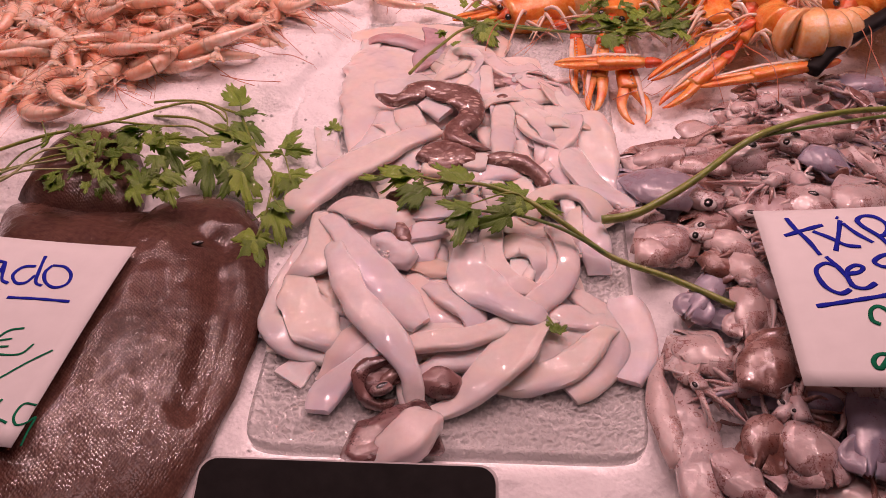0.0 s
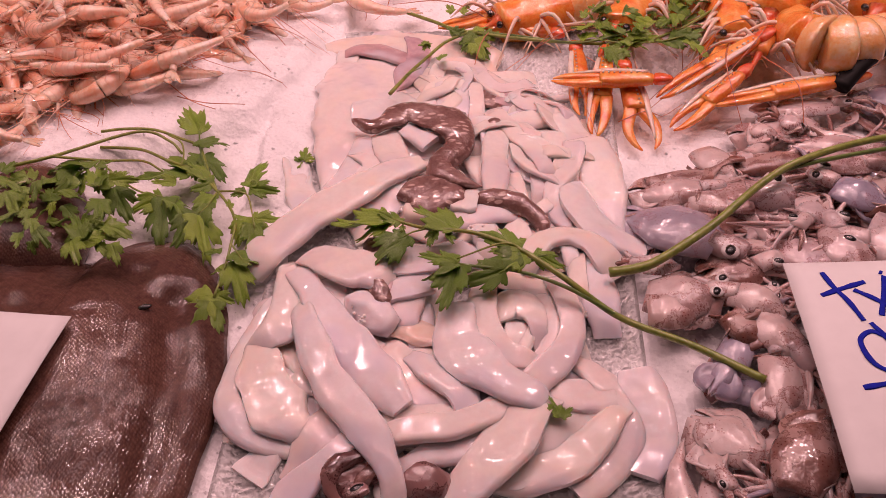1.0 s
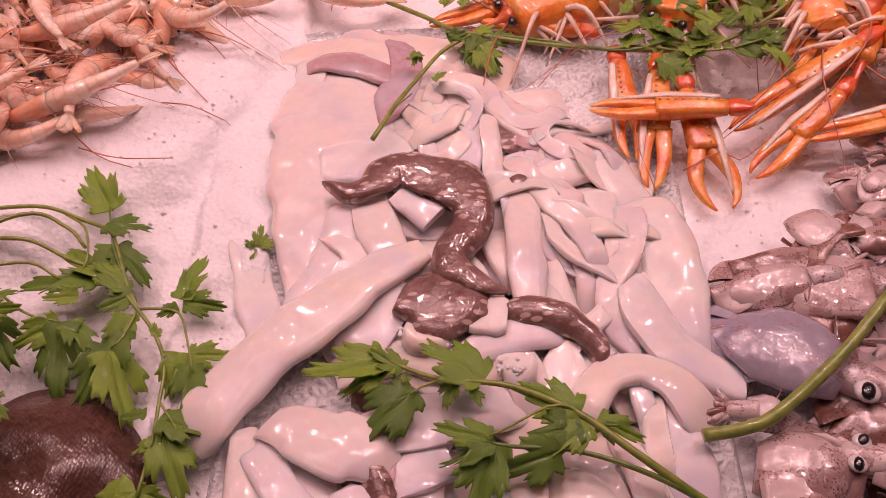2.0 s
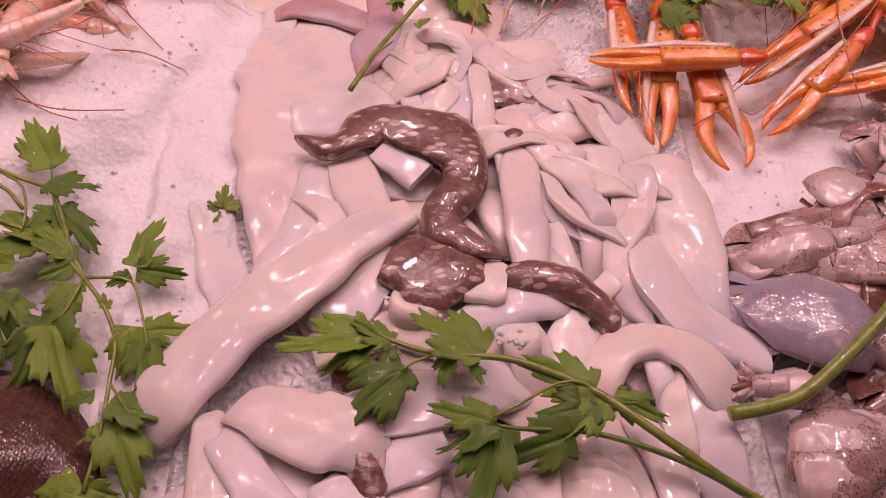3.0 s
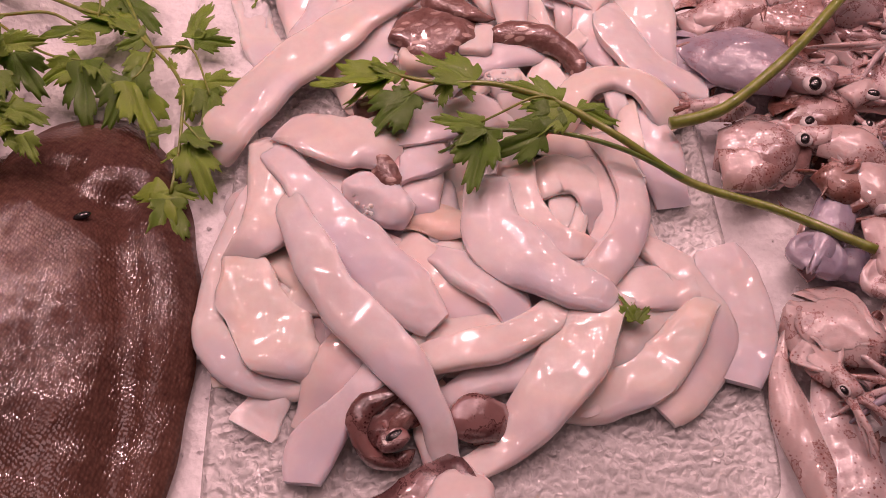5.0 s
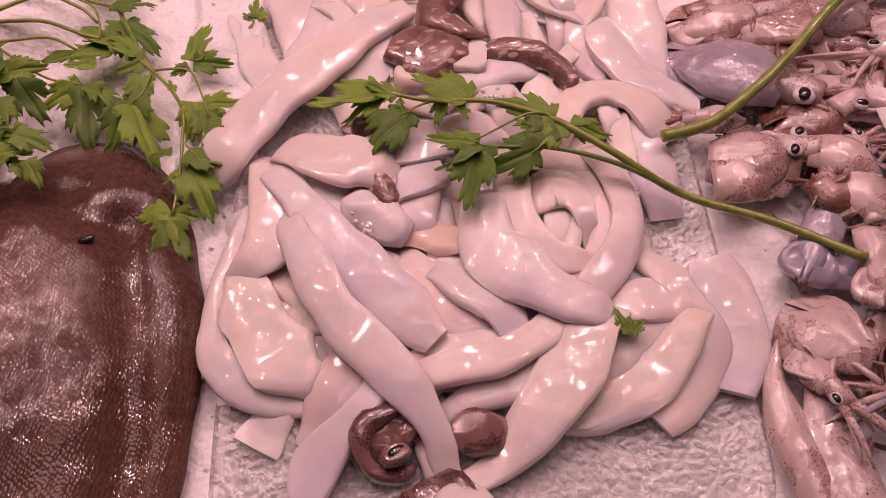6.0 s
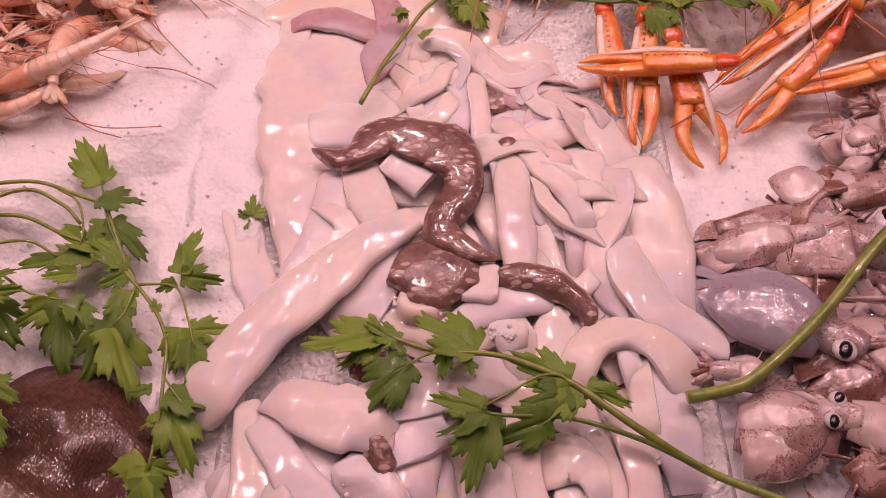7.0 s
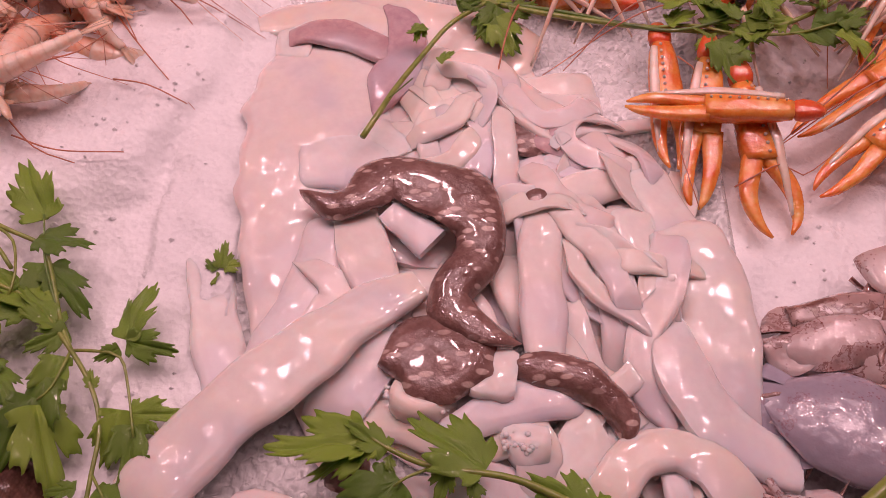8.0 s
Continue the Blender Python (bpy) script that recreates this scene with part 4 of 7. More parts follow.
strip([(68, 409, 16, 8.5), (71, 392, 16, 8.8), (65, 375, 16, 8.2), (54, 363, 16, 7.3)])
strip([(78, 424, 16, 12.1), (82, 402, 18, 14.5), (81, 384, 18, 13.8), (72, 367, 18, 14.9), (56, 350, 18, 14.7)], thick=5.5)
strip([(42, 404, 18, 17.2), (51, 407, 20, 20.8), (60, 400, 18, 14.8), (62, 388, 16, 9.7)])
strip([(34, 425, 18, 14.4), (31, 400, 20, 15.4), (34, 382, 20, 16.5), (44, 371, 18, 14.4), (54, 367, 16, 11.7)])
strip([(17, 402, 18, 17.9), (16, 380, 20, 25.3), (26, 364, 21, 28.4), (40, 351, 21, 19.6), (53, 342, 20, 16.6), (60, 337, 18, 11.2)], thick=5.5, tuck=(1, 0))
strip([(-5, 431, 16, 13.5), (-12, 410, 16, 16.1), (-14, 397, 13, 15.2)])
strip([(-22, 418, 18, 16.1), (-9, 422, 19, 18.2), (2, 426, 17, 16.6)], tuck=(1, 0))
strip([(-23, 433, 17, 7.9), (-26, 414, 16, 8.8)], FLESH_MAUVE)
strip([(-32, 437, 22, 21.1), (-13, 442, 22, 23.5), (6, 445, 21, 21.7), (23, 449, 20, 21.2)])
strip([(-80, 439, 22, 6.8), (-65, 441, 25, 21.3), (-49, 433, 27, 29.1), (-37, 430, 26, 26.4), (-28, 425, 23, 18.4)], ends='taper', thick=5.5, tuck=(0, 1))
strip([(99, 443, 15, 13), (102, 421, 13, 20.9), (103, 402, 8, 17.2)])
strip([(91, 444, 13, 11.4), (90, 423, 12, 11.1)])
strip([(-47, 679, 7, 55.8), (-48, 627, 10, 68.9), (-56, 571, 11, 49), (-65, 532, 9, 28.5), (-73, 510, 7, 7.2)], ends='tip', thick=6.5, arch=0.06, name='cuttlefish_mantle', label='whole flat white cuttlefish mantle with pinkish skin edge', roll=0.08, tuck=(1, 0))
strip([(-93, 548, 7, 17), (-87, 520, 9, 18.8), (-79, 495, 10, 17.9)])
strip([(-85, 703, 9, 15.6), (-61, 708, 10, 22.8), (-31, 704, 11, 26.8), (-12, 697, 11, 21.1)], FLESH_CREAM, tuck=(0, 1))
strip([(-66, 695, 8, 17.8), (-66, 666, 8, 17.2)])
strip([(-60, 691, 12, 12.6), (-42, 692, 14, 20.7), (-16, 678, 12, 15.5)], FLESH_MAUVE, thick=5.0)
strip([(-12, 719, 9, 15.6), (-7, 682, 12, 18), (-16, 657, 13, 22.6), (-24, 634, 12, 10)], FLESH_MAUVE, ends='tip', thick=5.0, tuck=(1, 0))
strip([(-5, 656, 10, 18.5), (5, 628, 12, 18.1), (13, 605, 12, 17.2)], FLESH_CREAM)
strip([(-55, 603, 14, 19.9), (-34, 605, 15, 27.8), (-21, 598, 15, 19.7)])
strip([(32, 659, 14, 21.7), (49, 638, 16, 25.3), (69, 619, 17, 25.2), (89, 600, 16, 18.5)], FLESH_CREAM, thick=7.0)
strip([(8, 629, 16, 14), (22, 633, 18, 16.4), (29, 618, 18, 12.3), (24, 598, 16, 11.9)])
strip([(7, 669, 12, 19), (28, 652, 13, 21.5), (41, 633, 13, 16.5)])
strip([(37, 627, 18, 9.7), (37, 595, 18, 11.8), (37, 565, 16, 11.4)], FLESH_CREAM)
strip([(46, 595, 14, 19.7), (64, 600, 15, 20.5), (80, 597, 14, 17.4)])
strip([(53, 617, 15, 13.8), (65, 609, 16, 15.2), (74, 597, 14, 11.3)], FLESH_MAUVE, thick=6.0)
strip([(47, 574, 18, 12.4), (74, 584, 19, 16.9), (100, 595, 16, 19.4)])
strip([(99, 592, 16, 21.6), (106, 572, 17, 24.2), (112, 551, 17, 25.4)])
strip([(89, 567, 16, 16.3), (93, 544, 16, 13.6)])
strip([(-43, 566, 16, 17.8), (-49, 536, 17, 21.6), (-60, 513, 16, 22.2), (-69, 499, 13, 14.2)])
strip([(-30, 568, 20, 19.9), (-25, 546, 21, 20.7), (-18, 529, 20, 16.7)])
strip([(-46, 544, 17, 9.9), (-37, 533, 16, 16.1), (-45, 513, 15, 16.5)], FLESH_CREAM)
strip([(57, 569, 18, 13.7), (65, 549, 18, 11.7), (66, 525, 15, 8.5)])
strip([(76, 559, 17, 10.6), (77, 535, 18, 14.4), (76, 511, 16, 11.5)])
strip([(55, 521, 15, 16.9), (60, 501, 15, 17.7)], thick=7.0)
strip([(34, 544, 14, 17.7), (40, 527, 14, 17.2)])
strip([(111, 554, 18, 30.6), (117, 528, 18, 31.5), (118, 504, 15, 26.9), (117, 482, 11, 20.9)], thick=6.0)
strip([(102, 550, 20, 14.5), (96, 528, 20, 14.3), (85, 510, 20, 12.2), (83, 494, 18, 13.7), (87, 481, 15, 10.2), (91, 472, 12, 4.6)], ends='tip')
strip([(96, 512, 15, 17.6), (99, 492, 16, 21.3), (108, 476, 15, 22.8), (121, 465, 13, 22.5), (138, 458, 10, 20.5)], thick=7.0, tuck=(1, 0))
strip([(49, 568, 20, 14.7), (46, 537, 24, 17.1), (45, 511, 25, 16.4), (44, 490, 23, 11.6)], thick=7.0, tuck=(1, 0))
strip([(10, 474, 18, 13.4), (24, 481, 19, 15), (42, 484, 20, 14.5), (57, 484, 18, 12.4)], thick=6.0)
strip([(58, 480, 15, 6.4), (55, 464, 15, 20.2), (52, 453, 14, 20.6)], ends='tip', thick=7.0, tuck=(0, 1))
strip([(64, 449, 18, 15.7), (74, 461, 20, 16.2), (89, 464, 20, 17.2), (102, 457, 19, 18.7), (110, 445, 16, 20.5)], FLESH_CREAM, thick=5.5)
strip([(87, 456, 14, 8.6), (88, 446, 14, 9.2)])
strip([(-21, 522, 17, 11.3), (-20, 510, 16, 13.3)])
strip([(-35, 489, 14, 20.8), (-22, 503, 15, 18.7), (-16, 516, 14, 11.8)])
strip([(28, 470, 14, 12.9), (37, 471, 15, 15.6), (40, 459, 14, 19.1)], FLESH_CREAM)
strip([(-4, 535, 21, 13.6), (-27, 522, 23, 21.2), (-47, 506, 23, 25.1), (-74, 485, 21, 26.5), (-91, 467, 18, 27.4), (-103, 453, 16, 24.5)], thick=7.0, tuck=(0, 1))
strip([(-16, 572, 23, 11.6), (2, 554, 23, 15.5)], thick=5.5, roll=0.1, tuck=(0, 0))
strip([(16, 496, 22, 18.9), (33, 493, 22, 19.3)], thick=7.0, roll=0.05, tuck=(0, 0))


def loose_ribbons(count, x0, x1, y0, y1, seed):
    """Narrow curling ribbons that lie over the thicker strips."""
    rng = random.Random(seed)
    for _ in range(count):
        x, y = rng.uniform(x0, x1), rng.uniform(y0, y1)
        a, turn = rng.uniform(0, 6.28), rng.uniform(-0.75, 0.75)
        w = rng.uniform(7, 14)
        pts = []
        for k in range(rng.randint(4, 6)):
            pts.append((x, y, pile_at(x * MM, y * MM) / MM + 1.0, w))
            x, y = x + 12 * math.cos(a), y + 12 * math.sin(a)
            a += turn + rng.uniform(-0.3, 0.3)
            if not (x0 - 8 < x < x1 + 8 and y0 - 8 < y < y1 + 8):
                break
        if len(pts) < 3:
            continue
        zs = [sum(p[2] for p in pts[max(0, i - 1):i + 2]) / len(pts[max(0, i - 1):i + 2]) for i in range(len(pts))]
        strip([(p[0], p[1], min(z, 21), p[3]) for p, z in zip(pts, zs)], rng.choice((FLESH, FLESH_CREAM)), 3.4, label="narrow curled ribbon of raw white cuttlefish, over the strips", roll=0.3, droop=1.5)


loose_ribbons(30, 42, 112, 470, 640, 5)
loose_ribbons(8, 0, 70, 600, 690, 7)


# ---- skin pieces and heads of cuttlefish in the heap ----
def skin_piece(points, label, thick=9.0, ends="taper", mat=MOTTLED, name="cuttlefish_skin"):
    return strip(points, mat, thick, ends, name, label, "cuttlefish", 0.05, "cuttlefish skin pieces", 0.0022, 0.1, (0, 0), 3.0, 0.5)


def lump(points, mat, label, name="cuttlefish", eyes=(), suckers=(), thick=16.0):
    """A soft head or lump: swept rounded body with eyes and small pale suckers as parts."""
    p = mm(points)
    o = Vector(p[len(p) // 2][:3])
    ob = thing(name, o, label, "cuttlefish", "cuttlefish heads")

    def ring(w):
        h = min(thick * MM, w)
        return [(w / 2 * math.cos(a), h / 2 * math.sin(a)) for a in np.linspace(0, 2 * math.pi, 20, endpoint=False)]
    v, f = sweep(p, ring, 0.0025, "taper", 0.0045, len(points) + p[0][0] * 90)
    v = drape(v, 20)
    part("body", local_mesh("body", v, f, mat, o), ob)
    for x, y, z, d in mm(eyes):
        e = Vector((x, y, z)) - o
        ball("eye", e, d, EYE_BLACK, ob, "glossy black ball for an eye, or for the inky head's dark hollow", (1.3, 0.8, 0.6), 0.4)
    for x, y, z, d in mm(suckers):
        ball("sucker", Vector((x, y, z)) - o, d, FLESH, ob, "", (1, 1, 0.8), segs=8)
    return ob


skin_piece([(-55, 583, 23, 11.7), (-43, 576, 24, 16.4), (-31, 576, 26, 14.9), (-22, 584, 27, 20.8), (-13, 588, 28, 23.7), (2, 581, 28, 27), (16, 574, 28, 28), (23, 558, 27, 20), (18, 542, 26, 18.9), (9, 529, 26, 17.2), (11, 519, 26, 17.1), (22, 511, 25, 15.2), (36, 506, 22, 12.8)], 'dark brown mottled cuttlefish arm curled in an S', 11.0)
skin_piece([(-20, 499, 23, 9.4), (-11, 502, 24, 26.2), (2, 501, 24, 32.2), (15, 498, 23, 28.3), (25, 492, 21, 11.6)], 'fan of brown striped cuttlefish skin with pale dashes', 8.0)
skin_piece([(30, 496, 20, 10.8), (43, 495, 22, 13.3), (59, 491, 24, 14.3), (69, 482, 22, 12), (73, 472, 17, 7.8), (72, 465, 13, 4.2)], 'dark brown tapering cuttlefish arm end', 9.0)
skin_piece([(42, 627, 14, 19.5), (49, 616, 15, 19.5), (57, 609, 13, 9.8)], 'small dark triangle of cuttlefish skin in the heap', 5.0)
skin_piece([(42, 574, 22, 7), (52, 578, 23, 4.1)], 'thin dark scrap of cuttlefish skin', 3.0)
skin_piece([(-31, 423, 20, 10.6), (-28, 412, 20, 11.9), (-22, 406, 16, 8.5)], 'dark brown scrap of cuttlefish skin under the strips', 6.0)
skin_piece([(-42, 462, 16, 10.3), (-32, 460, 17, 14.3), (-24, 456, 16, 10.1)], 'dark scrap of cuttlefish skin below parsley', 6.0)
lump([(-45, 417, 15, 14.2), (-36, 405, 15, 23.1), (-27, 398, 15, 22.9), (-18, 397, 13, 12.3)], FLESH, 'small pale cuttlefish head with tiny suckers', eyes=[(-25, 398, 19, 2.6)], suckers=[(-45, 409, 19, 2.5), (-42, 399, 19, 2.4), (-38, 393, 20, 2.1), (-39, 397, 19, 1.5), (-43, 403, 20, 2.0), (-40, 407, 19, 1.6), (-45, 406, 20, 2.3), (-36, 407, 19, 2.1), (-36, 396, 20, 2.7), (-36, 407, 20, 2.3), (-41, 403, 20, 2.6), (-37, 395, 20, 1.9), (-32, 401, 19, 1.7), (-36, 392, 20, 2.3), (-41, 392, 20, 2.1), (-36, 402, 19, 2.4), (-39, 392, 20, 1.5), (-37, 393, 19, 2.4), (-40, 411, 20, 2.4), (-38, 410, 19, 2.6)], thick=13.0)
strip([(-18, 394, 13, 12.2), (-8, 392, 14, 15.2), (2, 387, 14, 15), (10, 384, 12, 11.8)], FLESH_PEACH, thick=3.0, ends='taper', droop=5.0, name='cuttlefish_piece', label='peach tinted raw cuttlefish piece in the heap')
lump([(-16, 491, 14, 11.4), (-5, 485, 15, 15.9), (8, 484, 14, 11.4)], FLESH_CREAM, 'pale cuttlefish arms with rows of suckers', suckers=[(-14, 486, 17, 1.9), (-16, 491, 17, 1.5), (-11, 491, 17, 2.5), (-11, 488, 17, 2.2), (-17, 491, 17, 2.3), (4, 483, 17, 1.8), (4, 480, 18, 2.5), (3, 482, 17, 2.3), (-4, 486, 18, 2.7), (2, 483, 18, 1.6), (-9, 483, 17, 1.4), (6, 481, 17, 1.6), (-17, 487, 18, 2.8), (-9, 489, 17, 1.8), (-1, 480, 18, 1.9), (1, 482, 17, 1.4), (-10, 484, 17, 1.5), (-17, 489, 17, 2.1), (-8, 484, 17, 2.4), (-11, 488, 18, 2.2), (-10, 484, 18, 2.7), (4, 483, 18, 2.7), (0, 480, 18, 1.8), (0, 485, 17, 2.5), (-11, 490, 18, 2.0), (2, 485, 17, 1.8)], thick=10.0)
lump([(24, 465, 14, 12.7), (33, 469, 15, 19.5), (43, 467, 14, 13.2)], FLESH, 'white cuttlefish arm cluster with tiny suckers', suckers=[(28, 468, 18, 1.9), (33, 466, 19, 1.8), (27, 466, 19, 2.7), (26, 467, 19, 2.4), (34, 463, 18, 1.9), (36, 465, 19, 2.5), (39, 467, 18, 2.1), (36, 464, 19, 1.5), (27, 470, 19, 2.5), (33, 465, 19, 2.5), (28, 469, 18, 2.3), (35, 466, 18, 2.2), (32, 466, 19, 1.8), (30, 467, 18, 2.8), (30, 466, 19, 1.9), (30, 471, 18, 1.8), (38, 465, 19, 1.9), (33, 466, 18, 2.3), (39, 466, 19, 2.7), (35, 464, 19, 2.3), (26, 465, 19, 2.2), (35, 470, 19, 2.5)], thick=12.0)
# the black ball in this head stands for a dark shaded hollow
lump([(-24, 318, 9, 19.1), (-35, 309, 10, 30), (-41, 298, 10, 24.9), (-37, 289, 8, 17)], INKY, 'dark inky purple cuttlefish head, a glossy black ball for its dark hollow', eyes=[(-34, 292, 13, 7)], thick=10.0)
lump([(1, 308, 9, 13.3), (-1, 296, 9, 21.8), (-3, 288, 8, 17.2)], INKY, 'brown speckled cuttlefish bulb under the strips', thick=10.0)
lump([(-56, 252, 8, 14.3), (-41, 255, 10, 32.1), (-20, 263, 11, 38), (0, 271, 10, 29.5)], INKY, 'dark brown cuttlefish body at the tray edge', thick=15.0)
strip([(-28, 248, 15, 20.2), (-18, 255, 18, 26.1), (-12, 265, 16, 20)], FLESH, thick=13.0, ends='taper', name='cuttlefish_piece', label='bulging white cuttlefish piece over the dark body')
skin_piece([(-28, 310, 15, 8.4), (-43, 305, 16, 9.1), (-48, 295, 14, 7.7), (-44, 286, 11, 7.2), (-34, 285, 9, 6.6), (-27, 290, 8, 4.4)], 'curled dark purple lip of a cuttlefish head', 5.0, mat=INKY)
skin_piece([(-24, 304, 13, 6), (-30, 300, 14, 6.8), (-36, 296, 13, 5.8)], 'curled brown fold of cuttlefish skin', 4.0, mat=MOTTLED)
strip([(-41, 290, 12, 6.6), (-34, 291, 14, 7.5), (-29, 294, 12, 5.4)], INKY, thick=4.0, ends='taper', name='cuttlefish_piece', label='glossy dark cuttlefish scrap by the dark head', tuck=(0, 0))


# ---- parsley ----
def leaflet_mesh(seed):
    """A flat-leaf parsley leaflet of length 1 along +y from its base: toothed lobes, cupped and rippled, with thickness."""
    rng = random.Random(seed)
    n, rings = 84, 5
    top, out = [], []
    j1, j2 = rng.uniform(-0.08, 0.08), rng.uniform(-0.08, 0.08)
    lobes = [(0.0, 1.0, 0.46), (0.80 + j1, 0.82, 0.42), (-0.80 + j2, 0.82, 0.42), (1.42, 0.55, 0.32), (-1.42, 0.55, 0.32)]
    for k in range(n + 1):
        a = -1.8 + 3.6 * k / n
        r = 0.42
        for c, size, wide in lobes:
            d = abs(a - c) / wide
            if d < 1.0:
                r = max(r, size * (1 - 0.50 * d ** 2.6))
        tooth = abs(((a * 4.3 + seed * 0.37) % 1.0) - 0.5) * 2
        r *= 0.91 + 0.17 * tooth ** 1.2 * min(1.0, r / 0.6) + 0.03 * math.cos(k * 1.9 + 2 * seed)
        if abs(a) > 1.55:
            r *= max(0.12, (1.8 - abs(a)) / 0.25)
        out.append((r * math.sin(a) * 0.86, r * math.cos(a) + 0.02))
    cup, bend, ph = rng.uniform(-0.35, 0.45), rng.uniform(-0.45, 0.15), rng.uniform(0, 6)

    def lift(x, y):
        return cup * x * x + bend * y * y * 0.5 + 0.05 * math.sin(6 * x + ph) * math.hypot(x, y) + 0.035 * math.sin(9 * y + 4 * x + ph) - 0.04 * math.exp(-(x / 0.05) ** 2)
    verts, faces = [], []
    for side in (0, 1):
        drop = -0.022 * side
        verts.append((0, 0, drop))
        for j in range(1, rings + 1):
            t = j / rings
            for x, y in out:
                verts.append((x * t, y * t, lift(x * t, y * t) + (drop if j < rings else drop * 0.5)))
    m = n + 1
    half = 1 + rings * m
    for side in (0, 1):
        b = side * half
        for k in range(n):
            q = (b, b + 1 + k + 1, b + 1 + k)
            faces.append(q if side == 0 else q[::-1])
            for j in range(rings - 1):
                a = b + 1 + j * m + k
                q = (a, a + 1, a + 1 + m, a + m)
                faces.append(q if side == 0 else q[::-1])
    e = 1 + (rings - 1) * m
    for k in range(n):
        faces.append((e + k, e + k + 1, half + e + k + 1, half + e + k))
    return mesh_from("leaf", verts, faces, LEAF)


LEAFLETS = [leaflet_mesh(s) for s in range(7)]


def leaf_on(ob, base, tip, k, twist=0.0, wide=1.0):
    """A leaflet part from base to tip (mm)."""
    o = ob.location
    b, t = Vector(base) * MM, Vector(tip) * MM
    y = (t - b)
    size = y.length
    y.normalize()
    x = y.cross(Vector((0, 0, 1))).normalized()
    z = x.cross(y)
    x, z = x * math.cos(twist) + z * math.sin(twist), z * math.cos(twist) - x * math.sin(twist)
    m = Matrix((x * size * wide, y * size, z * size)).transposed().to_4x4()
    leaf = part("leaf", LEAFLETS[k % len(LEAFLETS)], ob)
    leaf.matrix_local = Matrix.Translation(b - o) @ m
    return leaf


def sprig(stems, leaves, label, name="parsley_sprig", small=1.0):
    """stems: (points (x, y, z, diameter) in mm, material); leaves: (base, tip)."""
    first = Vector(stems[0][0][0][:3]) * MM if stems else Vector(leaves[0][0]) * MM
    ob = thing(name, first, label, "parsley", "parsley sprigs")
    for points, mat in stems:
        p = [(x * MM - first.x, y * MM - first.y, z * MM - first.z, w * MM) for x, y, z, w in points]
        tube("stem", p, mat, ob, count=8, step=0.004)
    rng = random.Random(len(leaves) * 7 + len(stems))
    for i, (b, t) in enumerate(leaves):
        t = tuple(p + (q - p) * small for p, q in zip(b, t))
        leaf_on(ob, b, t, i * 3 + len(stems), rng.uniform(-0.5, 0.5), rng.uniform(0.56, 0.76))
    return ob


sprig([([(179, 350, 18, 4.6), (147, 376, 15, 4.3), (110, 396, 16, 3.9), (79, 414, 30, 3.6), (57, 433, 33, 3.3), (38, 444, 34, 2.9), (23, 450, 34, 2.6), (0, 454, 33, 2.3), (-16, 462, 31, 1.9), (-26, 470, 29, 1.6)], STEM),
       ([(110, 396, 16, 2.8), (81, 409, 27, 2.5), (53, 419, 31, 2.1), (26, 422, 33, 1.8), (18, 424, 33, 1.5)], STEM_DARK),
       ([(57, 433, 33, 1.6), (51, 437, 35, 1.5), (42, 437, 36, 1.3), (27, 430, 36, 1.1), (17, 426, 35, 1.0)], STEM),
       ([(0, 454, 33, 1.4), (-9, 451, 33, 1.1), (-14, 448, 32, 0.9)], STEM),
       ([(64, 429, 33, 1.5), (69, 427, 36, 1.0)], STEM_DARK)],
      [((-24, 466, 30), (-58, 464, 27)), ((-21, 465, 30), (-44, 455, 26)), ((-16, 461, 31), (-30, 472, 33)), ((-12, 451, 31), (-37, 432, 27)), ((18, 453, 34), (-7, 471, 37)), ((5, 455, 33), (0, 443, 30)), ((18, 425, 33), (-3, 434, 36)), ((18, 423, 34), (8, 394, 27)), ((19, 422, 33), (-3, 421, 28)), ((55, 434, 34), (32, 448, 37)), ((55, 429, 34), (33, 425, 35)), ((58, 429, 34), (39, 419, 33)), ((45, 419, 32), (21, 413, 30)), ((62, 432, 33), (79, 422, 33)), ((12, 449, 34), (15, 440, 33)), ((-16, 459, 31), (-14, 452, 31))],
      'green flat-leaf parsley sprig lying across the cuttlefish heap')
